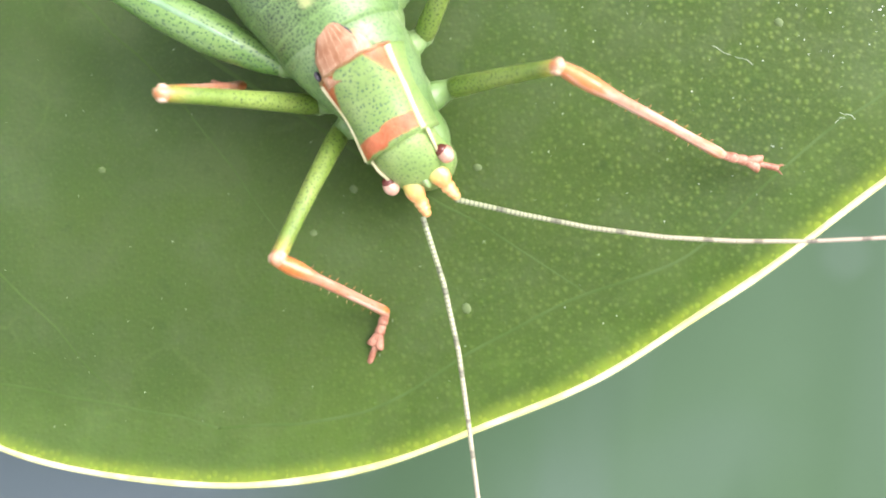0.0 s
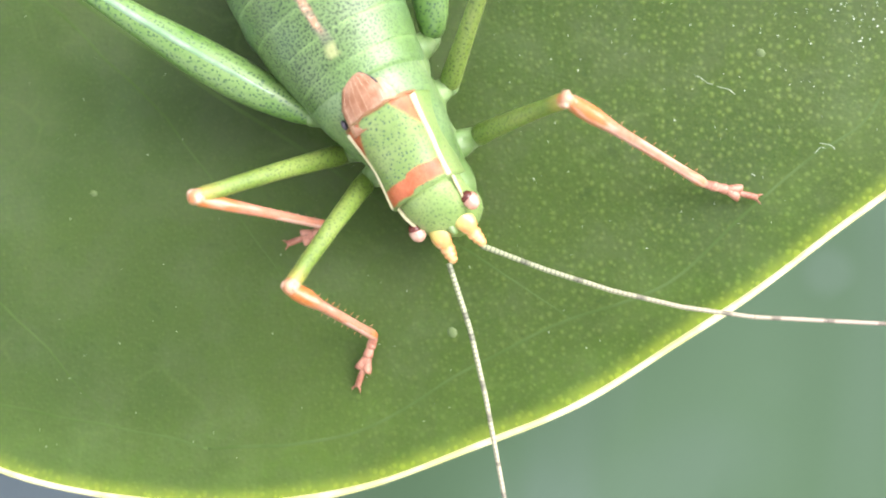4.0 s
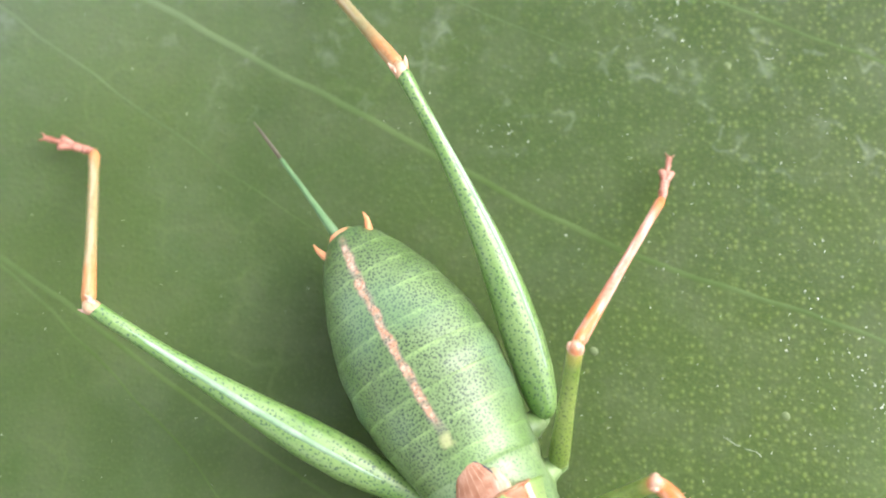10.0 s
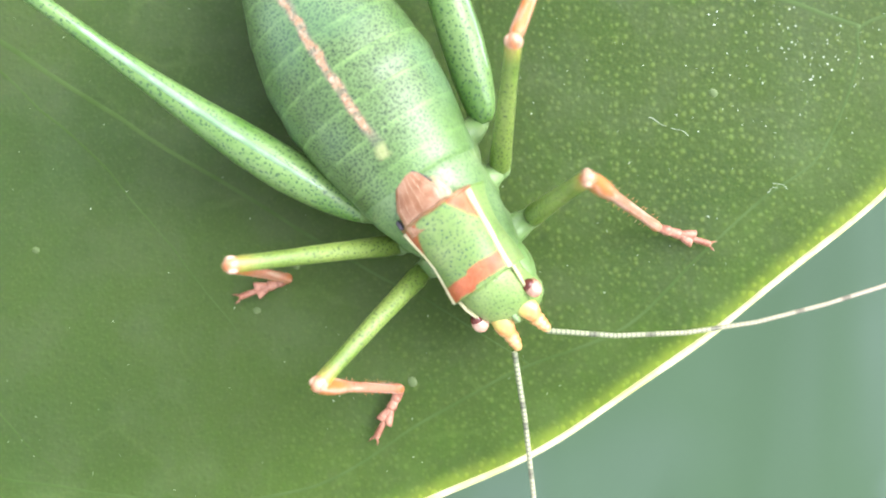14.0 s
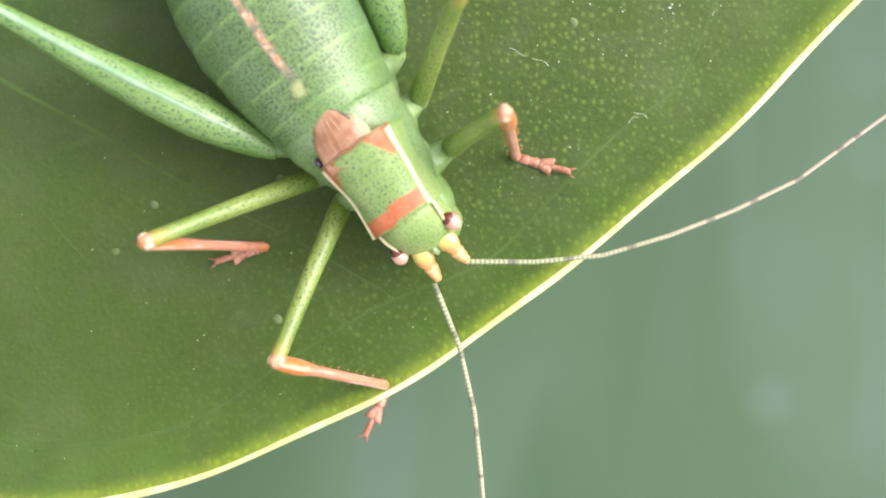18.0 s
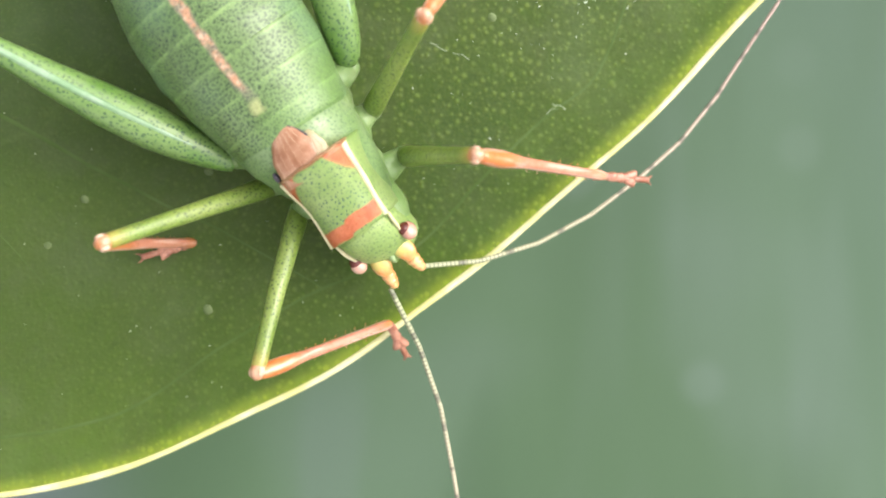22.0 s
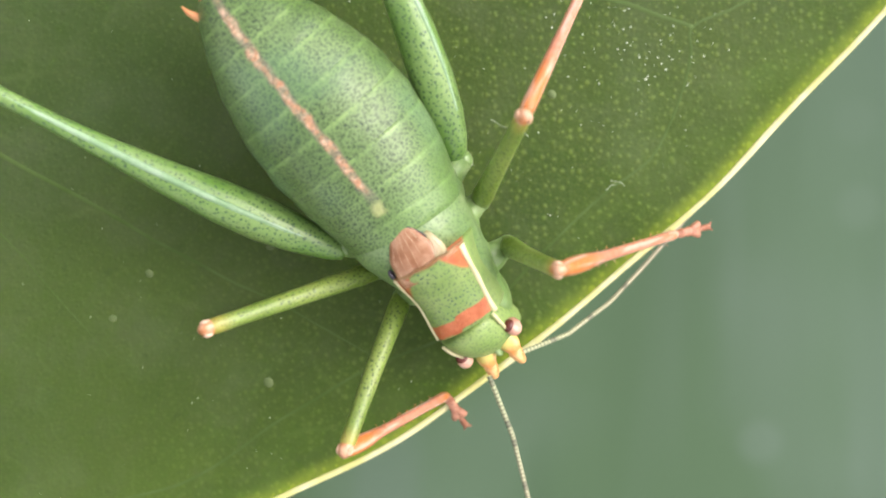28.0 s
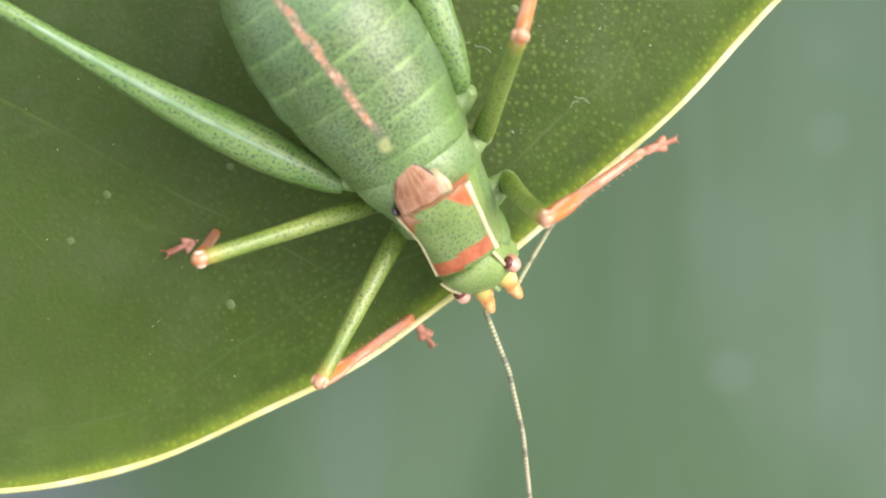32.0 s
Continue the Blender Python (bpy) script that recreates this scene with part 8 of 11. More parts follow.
    walk(legs["hind_right"]["tarsus"], [
        (0, mm(-18.205, -6.517, -1.312, 2.03, 15.03, -134.4)), (1, mm(-18.618, -6.545, -0.838, 0.85, 13.78, -135.2)),
        (2, mm(-19.053, -6.423, -0.393, -0.11, 12.67, -136.05)), (3, mm(-19.361, -6.595, -0.169, -0.49, 12.13, -135.89)),
        (4, mm(-18.533, -5.835, -0.067, -0.35, 12.04, -135.41)), (5, mm(-18.486, -6.11, -0.058, -0.06, 12.02, -134.94)),
        (6, mm(-19.061, -6.524, 0.023, -0.25, 11.8, -135.48)), (7, mm(-19.428, -6.806, 0.129, -0.97, 11.49, -135.78)),
        (8, mm(-19.093, -6.378, 0.289, -1.18, 3.42, -135.49)), (9, mm(-19.362, -6.134, 0.636, -0.01, -2.19, -136.4)),
        (10, mm(-19.385, -6.107, 1.68, -1.49, -4.87, -136.37)), (11, mm(-19.379, -6.147, 1.676, -1.48, -4.87, -136.25)),
        (12, mm(-19.392, -6.216, 1.678, -1.48, -4.87, -136.1)), (13, mm(-19.443, -6.223, 1.684, -1.48, -4.88, -136.05)),
        (14, mm(-20.373, -5.917, 1.713, -1.87, -4.63, -137.76)), (15, mm(-20.389, -6.319, 1.56, -1.63, -4.12, -137.03)),
        (16, mm(-18.782, -5.989, 1.199, -1.26, 7.93, -136.55)), (17, mm(-18.948, -6.559, 1.139, -0.74, 8.11, -135.75)),
        (18, mm(-19.473, -6.85, 1.266, 0.04, 7.5, -137.36)), (19, mm(-19.729, -6.806, 1.187, 0.57, 7.4, -137.72)),
        (20, mm(-18.987, -5.651, 0.668, 1.07, 8.32, -138.31)), (21, mm(-19.127, -5.723, 0.187, 1.37, 9.39, -137.9)),
        (22, mm(-19.203, -6.04, -0.144, 2, 10.05, -137.05)), (23, mm(-19.226, -6.156, -0.49, 2.73, 10.75, -136.58)),
        (24, mm(-19.517, -6.32, -0.539, 3.89, 10.51, -136.58)), (25, mm(-19.392, -6.891, -0.692, 4.89, 10.72, -135.46)),
        (26, mm(-17.855, -6.109, -1.011, 4.87, 11.84, -135.03)), (27, mm(-17.949, -6.441, -1.471, 4.93, 13.08, -134.56)),
        (28, mm(-17.998, -6.655, -1.97, 5.37, 14.31, -134.02)), (29, mm(-18.112, -7.092, -2.492, 6.54, 15.27, -132.95)),
        (30, mm(-18.396, -7.227, -2.914, 7.16, 16.08, -133.1)), (31, mm(-18.435, -7.497, -3.289, 7.82, 16.86, -132.39)),
        (32, mm(-18.528, -7.864, -3.343, 8.51, 16.67, -131.49))])
    walk(legs["hind_left"]["femur"], [
        (0, mm(-3.783, 2.47, 2.511, 12.8, -14.65, 158.32)), (1, mm(-3.781, 2.473, 2.511, 14.07, -15.6, 158.15)),
        (2, mm(-3.779, 2.476, 2.511, 14.64, -16.24, 157.95)), (3, mm(-3.778, 2.479, 2.511, 13.36, -16.13, 159.85)),
        (4, mm(-3.776, 2.482, 2.511, 12.01, -18.22, 161.08)), (5, mm(-3.774, 2.485, 2.511, 11.66, -18.1, 163.08)),
        (6, mm(-3.772, 2.488, 2.511, 11.23, -17.06, 165.32)), (7, mm(-3.745, 2.533, 2.511, 12.07, -16.52, 165.86)),
        (8, mm(-3.717, 2.578, 2.511, 15.4, -15.6, 167.48)), (9, mm(-3.713, 2.585, 2.511, 14.35, -14.06, 170.01)),
        (10, mm(-3.708, 2.592, 2.511, 7.75, -18.38, 172.85)), (11, mm(-3.704, 2.6, 2.511, 9.23, -18.18, 172.25)),
        (12, mm(-3.699, 2.607, 2.511, 10.05, -17.94, 172.08)), (13, mm(-3.695, 2.614, 2.511, 11.93, -17.46, 171.26)),
        (14, mm(-3.717, 2.578, 2.511, 22.01, -12.73, 167.92)), (15, mm(-3.743, 2.535, 2.511, 20.69, -11.69, 170.44)),
        (16, mm(-3.774, 2.485, 2.511, 8.05, -20.88, 166.8)), (17, mm(-3.805, 2.434, 2.511, 8.88, -19.41, 169.08)),
        (18, mm(-3.807, 2.431, 2.511, 15.65, -17.6, 166.75)), (19, mm(-3.81, 2.427, 2.511, 10.1, -16.96, 169.64)),
        (20, mm(-3.812, 2.423, 2.511, 7.59, -18.15, 165.88)), (21, mm(-3.814, 2.42, 2.511, 15.06, -14.85, 162.51)),
        (22, mm(-3.816, 2.416, 2.511, 11.29, -13.41, 165.96)), (23, mm(-3.835, 2.385, 2.511, 12.38, -11.46, 166.29)),
        (24, mm(-3.855, 2.353, 2.511, 13.28, -9.37, 167.17)), (25, mm(-3.874, 2.322, 2.511, 15.38, -7.97, 168.49)),
        (26, mm(-3.893, 2.29, 2.511, 8.23, -12.22, 169.3)), (27, mm(-3.904, 2.272, 2.511, 6.09, -10.6, 172.09)),
        (28, mm(-3.915, 2.254, 2.511, 8.59, -8.17, 171.81)), (29, mm(-3.915, 2.254, 2.511, 6.97, -4.95, 174.62)),
        (30, mm(-3.915, 2.254, 2.511, 9.12, -2.03, 174.28)), (31, mm(-3.915, 2.254, 2.511, 9.78, 0.33, 175.21)),
        (32, mm(-3.915, 2.254, 2.511, 13.38, 2.49, 175.37))])
    walk(legs["hind_left"]["tibia"], [
        (0, mm(-14.245, 6.629, 5.453, 22.43, 50.13, -177.35)), (1, mm(-14.183, 6.644, 5.64, 22.81, 46.97, -177.21)),
        (2, mm(-14.134, 6.67, 5.764, 22.1, 43.82, -178.47)), (3, mm(-14.272, 6.33, 5.742, 19.28, 41.61, 179.89)),
        (4, mm(-14.232, 6.066, 6.148, 18.4, 45.42, -178.65)), (5, mm(-14.356, 5.703, 6.126, 17.96, 45.7, -177.15)),
        (6, mm(-14.534, 5.307, 5.924, 16.44, 42.9, -177.27)), (7, mm(-14.562, 5.26, 5.819, 16.9, 40.22, -176.78)),
        (8, mm(-14.658, 5.007, 5.64, 21.1, 38.36, -171.31)), (9, mm(-14.828, 4.544, 5.338, 19.11, 36.11, -171.89)),
        (10, mm(-14.665, 3.967, 6.179, 9.78, 34.65, -177.48)), (11, mm(-14.657, 4.091, 6.142, 11.62, 34.36, -176.3)),
        (12, mm(-14.664, 4.133, 6.094, 12.6, 33.95, -175.6)), (13, mm(-14.666, 4.301, 6.001, 14.87, 33.13, -174.4)),
        (14, mm(-14.816, 4.953, 5.075, 25.77, 24.82, -171.61)), (15, mm(-14.98, 4.428, 4.869, 24.21, 24.32, -171.21)),
        (16, mm(-14.359, 4.966, 6.657, 11.19, 41.81, 179.19)), (17, mm(-14.582, 4.513, 6.377, 12.17, 40.33, -177.9)),
        (18, mm(-14.604, 4.971, 6.03, 20.99, 37.82, -171.5)), (19, mm(-14.759, 4.428, 5.904, 13.61, 38.27, -176.62)),
        (20, mm(-14.535, 5.123, 6.135, 11.46, 45.04, 178.31)), (21, mm(-14.541, 5.8, 5.494, 22.43, 42.7, -174.25)),
        (22, mm(-14.797, 5.164, 5.208, 17.02, 43.33, -176.95)), (23, mm(-14.914, 5.087, 4.823, 18.84, 43.25, -175.31)),
        (24, mm(-15.049, 4.903, 4.404, 19.84, 41.75, -174.36)), (25, mm(-15.166, 4.62, 4.124, 23.21, 41.79, -170.2)),
        (26, mm(-15.068, 4.402, 4.973, 15.31, 52.52, -174.58)), (27, mm(-15.234, 3.845, 4.651, 11.36, 52.57, -176.23)),
        (28, mm(-15.316, 3.895, 4.164, 15.93, 51.86, -172.32)), (29, mm(-15.457, 3.341, 3.515, 12.75, 51.17, -173.31)),
        (30, mm(-15.486, 3.413, 2.923, 16.06, 49.3, -171.35)), (31, mm(-15.51, 3.225, 2.444, 16.86, 48.27, -170.39)),
        (32, mm(-15.502, 3.193, 2.005, 21.91, 45.6, -167.04))])
    walk(legs["hind_left"]["tarsus"], [
        (0, mm(-19.476, 6.387, -0.817, -2.43, 15.18, -177.12)), (1, mm(-19.751, 6.373, -0.332, -2.38, 13.48, -177.65)),
        (2, mm(-20.027, 6.512, 0.108, -2.28, 12.04, -178.29)), (3, mm(-20.379, 6.341, 0.317, -2.18, 11.39, -178.05)),
        (4, mm(-19.963, 5.93, 0.329, -2.02, 11.42, -177.6)), (5, mm(-20.054, 5.418, 0.279, -1.8, 11.6, -177.17)),
        (6, mm(-20.511, 5.02, 0.363, -1.78, 11.31, -177.71)), (7, mm(-20.791, 4.909, 0.544, -2.08, 10.61, -178.35)),
        (8, mm(-20.99, 4.04, 0.57, -2.01, 4.87, -178.42)), (9, mm(-21.363, 3.613, 0.524, 0, 1.73, -179.29)),
        (10, mm(-21.379, 3.671, 1.534, 0.76, -1.24, -179.41)), (11, mm(-21.387, 3.656, 1.53, 0.76, -1.23, -179.36)),
        (12, mm(-21.422, 3.613, 1.532, 0.76, -1.23, -179.28)), (13, mm(-21.475, 3.634, 1.537, 0.77, -1.24, -179.31)),
        (14, mm(-22.151, 3.872, 1.645, 0.32, -1.32, 179.32)), (15, mm(-22.336, 3.291, 1.505, 0.14, -0.79, -179.51)),
        (16, mm(-20.448, 5.052, 1.211, 0.18, 7.81, -178.23)), (17, mm(-20.806, 4.285, 1.09, 0.43, 8.29, -176.98)),
        (18, mm(-20.985, 4.017, 1.02, 1.42, 8.38, -178.52)), (19, mm(-21.161, 4.051, 0.844, 1.88, 8.66, -178.84)),
        (20, mm(-20.304, 5.293, 0.354, 1.61, 9.66, -179.52)), (21, mm(-20.515, 5.198, -0.046, 1.09, 10.66, -179.2)),
        (22, mm(-20.73, 4.847, -0.398, 1.09, 11.56, -178.42)), (23, mm(-20.845, 4.601, -0.775, 1.13, 12.56, -177.78)),
        (24, mm(-21.114, 4.305, -1.035, 2.15, 13.16, -177.45)), (25, mm(-21.169, 3.583, -1.32, 2.73, 14, -176.08)),
        (26, mm(-20.017, 3.933, -1.511, 1.93, 14.8, -175.53)), (27, mm(-20.187, 3.518, -1.837, 1.08, 15.73, -175.14)),
        (28, mm(-20.316, 3.221, -2.261, 0.51, 16.91, -174.68)), (29, mm(-20.543, 2.744, -2.849, 0.65, 18.39, -173.86)),
        (30, mm(-20.753, 2.612, -3.27, 0.5, 19.38, -174.23)), (31, mm(-20.872, 2.318, -3.652, 0.39, 20.38, -173.74)),
        (32, mm(-21.072, 1.91, -3.832, 1.04, 20.72, -172.81))])
    walk(feelers["right"][0], [
        (0, mm(2.42, -.5, 2.25, 0, -3.07, -11.83)), (1, mm(2.42, -.5, 2.25, 0, -.45, -12.39)),
        (2, mm(2.42, -.5, 2.25, 0, 2.87, -13.39)), (3, mm(2.42, -.5, 2.25, 0, 3.28, -13.81)),
        (4, mm(2.42, -.5, 2.25, 0, 3.18, -11.89)), (5, mm(2.42, -.5, 2.25, 0, 3.08, -9.97)),
        (6, mm(2.42, -.5, 2.25, 0, 2.97, -8.05)), (7, mm(2.42, -.5, 2.25, 0, 7.99, -12.59)),
        (8, mm(2.42, -.5, 2.25, 0, 9.53, -13.46)), (9, mm(2.42, -.5, 2.25, 0, 12.24, -11.33)),
        (10, mm(2.42, -.5, 2.25, 0, 12.76, -14.04)), (11, mm(2.42, -.5, 2.25, 0, 13.26, -16.79)),
        (12, mm(2.42, -.5, 2.25, 0, 13.73, -19.56)), (13, mm(2.42, -.5, 2.25, 0, 14.17, -22.33)),
        (14, mm(2.42, -.5, 2.25, 0, 14.57, -25.09)), (15, mm(2.42, -.5, 2.25, 0, 11.67, -27.48)),
        (16.5, mm(2.42, -.5, 2.25, 0, 7.27, -30.99)), (17, mm(2.42, -.5, 2.25, 0, 5.86, -29.41)),
        (18, mm(2.42, -.5, 2.25, 0, 5.78, -13.23)), (19, mm(2.42, -.5, 2.25, 0, 5.84, -10.2)),
        (20, mm(2.42, -.5, 2.25, 0, 5.5, -7.18)), (21, mm(2.42, -.5, 2.25, 0, 5.81, -6.93)),
        (22, mm(2.42, -.5, 2.25, 0, 4.11, -9.3)), (23, mm(2.42, -.5, 2.25, 0, 3.4, -7.15)),
        (24, mm(2.42, -.5, 2.25, 0, 1.75, -10.39)), (25, mm(2.42, -.5, 2.25, 0, -.67, -12.36)),
        (26, mm(2.42, -.5, 2.25, 0, 1.29, -12.83)), (27.5, mm(2.42, -.5, 2.25, 0, 4.24, -13.53)),
        (28, mm(2.42, -.5, 2.25, 0, -.9, -11.3)), (29, mm(2.42, -.5, 2.25, 0, -3.21, -10.82)),
        (30, mm(2.42, -.5, 2.25, 0, -4.55, -11.27)), (31, mm(2.42, -.5, 2.25, 0, -6.48, -11.75)),
        (32, mm(2.42, -.5, 2.25, 0, -7.7, -10.03))])
    walk(feelers["right"][1], [
        (0, mm(4.472, -.93, 2.363, 0, -2.96, -17)), (1, mm(4.471, -.95, 2.266, 0, -.24, -18.07)),
        (2, mm(4.46, -.986, 2.145, 0, 2.54, -17.14)), (3, mm(4.456, -1.001, 2.13, 0, 2.97, -16.82)),
        (4, mm(4.472, -.932, 2.134, 0, 3.14, -16.7)), (5, mm(4.485, -.863, 2.137, 0, 3.32, -16.59)),
        (6, mm(4.497, -.794, 2.141, 0, 3.5, -16.48)), (7, mm(4.45, -.953, 1.958, 0, 6.68, -14.27)),
        (8, mm(4.434, -.982, 1.902, 0, 8.58, -12.81)), (9, mm(4.432, -.903, 1.805, 0, 11.33, -14.71)),
        (10, mm(4.407, -.997, 1.786, 0, 11.35, -17.29)), (11, mm(4.377, -1.09, 1.768, 0, 11.34, -19.88)),
        (12, mm(4.342, -1.183, 1.751, 0, 11.31, -22.48)), (13, mm(4.303, -1.273, 1.736, 0, 11.25, -25.07)),
        (14, mm(4.261, -1.362, 1.722, 0, 11.18, -27.65)), (15, mm(4.245, -1.449, 1.825, 0, 9.32, -30.05)),
        (16.5, mm(4.206, -1.573, 1.984, 0, 6.51, -33.61)), (17, mm(4.24, -1.526, 2.036, 0, 5.53, -38.85)),
        (18, mm(4.454, -.978, 2.039, 0, 4.87, -21.58)), (19, mm(4.476, -.87, 2.036, 0, 5.07, -17.3)),
        (20, mm(4.494, -.761, 2.049, 0, 4.72, -16.1)), (21, mm(4.494, -.752, 2.037, 0, 4.95, -14.36)),
        (22, mm(4.487, -.839, 2.099, 0, 3.69, -16.31)), (23, mm(4.5, -.761, 2.126, 0, 2.45, -19.11)),
        (24, mm(4.485, -.879, 2.186, 0, 1.02, -19.59)), (25, mm(4.471, -.95, 2.275, 0, -.96, -20.33)),
        (26, mm(4.467, -.966, 2.203, 0, 1.19, -18.67)), (27.5, mm(4.456, -.99, 2.095, 0, 4.41, -16.16)),
        (28, mm(4.479, -.911, 2.283, 0, .98, -18.21)), (29, mm(4.479, -.893, 2.367, 0, -3.08, -21.53)),
        (30, mm(4.473, -.909, 2.416, 0, -4.43, -17.84)), (31, mm(4.463, -.925, 2.487, 0, -5.24, -18.39)),
        (32, mm(4.469, -.862, 2.532, 0, -7.03, -18.44))])
    walk(feelers["right"][2], [
        (0, mm(6.478, -1.543, 2.471, 0, -2.53, -21.44)), (1, mm(6.467, -1.602, 2.275, 0, -.06, -19.75)),
        (2, mm(6.465, -1.604, 2.052, 0, 1.59, -19.87)), (3, mm(6.463, -1.607, 2.021, 0, 2.41, -20)),
        (4, mm(6.48, -1.535, 2.018, 0, 2.84, -19.12)), (5, mm(6.494, -1.462, 2.016, 0, 3.27, -18.24)),
        (6, mm(6.506, -1.388, 2.013, 0, 3.69, -17.36)), (7, mm(6.471, -1.467, 1.714, 0, 6.48, -14.52)),
        (8, mm(6.459, -1.443, 1.589, 0, 8.59, -12.82)), (9, mm(6.424, -1.426, 1.392, 0, 11.31, -14.79)),
        (10, mm(6.373, -1.609, 1.373, 0, 11.33, -17.35)), (11, mm(6.313, -1.791, 1.355, 0, 11.33, -19.93)),
        (12, mm(6.245, -1.97, 1.34, 0, 11.31, -22.51)), (13, mm(6.169, -2.146, 1.326, 0, 11.26, -25.08)),
        (14, mm(6.086, -2.318, 1.314, 0, 11.19, -27.64)), (15, mm(6.038, -2.487, 1.485, 0, 9.82, -31.21)),
        (16.5, mm(5.944, -2.727, 1.746, 0, 7.7, -36.52)), (17, mm(5.868, -2.837, 1.833, 0, 5.94, -43.62)),
        (18, mm(6.4, -1.748, 1.86, 0, 5.12, -28.41)), (19, mm(6.473, -1.492, 1.851, 0, 4.24, -23.85)),
        (20, mm(6.505, -1.342, 1.876, 0, 4.15, -20.77)), (21, mm(6.521, -1.271, 1.856, 0, 3.11, -22.84)),
        (22, mm(6.498, -1.427, 1.964, 0, 2.86, -24.39)), (23, mm(6.482, -1.448, 2.036, 0, 1.38, -25.57)),
        (24, mm(6.463, -1.583, 2.149, 0, 1.34, -23.47)), (25, mm(6.44, -1.679, 2.31, 0, -1.41, -25.2)),
        (26, mm(6.456, -1.638, 2.159, 0, .93, -21.7)), (27.5, mm(6.467, -1.573, 1.933, 0, 4.43, -16.44)),
        (28, mm(6.474, -1.568, 2.247, 0, 1.39, -20.12)), (29, mm(6.43, -1.663, 2.48, 0, -2.69, -24.26)),
        (30, mm(6.466, -1.55, 2.579, 0, -2.87, -18.81)), (31, mm(6.447, -1.585, 2.679, 0, -5.19, -20.46)),
        (32, mm(6.446, -1.522, 2.789, 0, -6.34, -24.85))])
    walk(feelers["right"][3], [
        (0, mm(8.431, -2.31, 2.564, 0, -2.21, -22.27)), (1, mm(8.444, -2.311, 2.277, 0, .24, -22.34)),
        (2, mm(8.439, -2.318, 1.994, 0, 1.56, -19.95)), (3, mm(8.435, -2.325, 1.933, 0, 2.4, -20.07)),
        (4, mm(8.462, -2.222, 1.914, 0, 2.84, -19.22)), (5, mm(8.486, -2.118, 1.896, 0, 3.28, -18.36)),
        (6, mm(8.507, -2.014, 1.878, 0, 3.73, -17.51)), (7, mm(8.491, -1.99, 1.477, 0, 6.47, -14.54)),
        (8, mm(8.484, -1.903, 1.275, 0, 8.59, -12.82)), (9, mm(8.415, -1.952, .98, 0, 11.3, -14.82)),
        (10, mm(8.338, -2.223, .96, 0, 11.32, -17.37)), (11, mm(8.249, -2.492, .943, 0, 11.33, -19.94)),
        (12, mm(8.147, -2.758, .928, 0, 11.3, -22.51)), (13, mm(8.034, -3.019, .916, 0, 11.26, -25.08)),
        (14, mm(7.911, -3.273, .907, 0, 11.19, -27.63)), (15, mm(7.808, -3.559, 1.127, 0, 9.83, -31.23)),
        (16.5, mm(7.616, -3.966, 1.465, 0, 7.72, -36.57)), (17, mm(7.38, -4.278, 1.616, 0, 5.99, -43.93)),
        (18, mm(8.239, -2.743, 1.673, 0, 5.19, -29.54)), (19, mm(8.389, -2.339, 1.695, 0, 4.14, -24.62)),
        (20, mm(8.463, -2.084, 1.724, 0, 4.08, -21.28)), (21, mm(8.453, -2.085, 1.742, 0, 3.08, -22.97)),
        (22, mm(8.409, -2.293, 1.86, 0, 2.77, -25.19)), (23, mm(8.376, -2.354, 1.985, 0, 1.35, -25.73)),
        (24, mm(8.388, -2.419, 2.1, 0, 1.33, -23.43)), (25, mm(8.34, -2.573, 2.362, 0, -1.43, -25.42)),
        (26, mm(8.407, -2.415, 2.125, 0, .92, -21.87)), (27.5, mm(8.475, -2.165, 1.771, 0, 4.44, -16.52)),
        (28, mm(8.445, -2.29, 2.196, 0, 1.41, -20.23)), (29, mm(8.343, -2.525, 2.579, 0, -2.64, -24.57)),
        (30, mm(8.451, -2.227, 2.684, 0, -2.68, -18.92)), (31, mm(8.407, -2.316, 2.869, 0, -5.19, -20.56)),
        (32, mm(8.34, -2.399, 3.02, 0, -6.29, -25.23))])
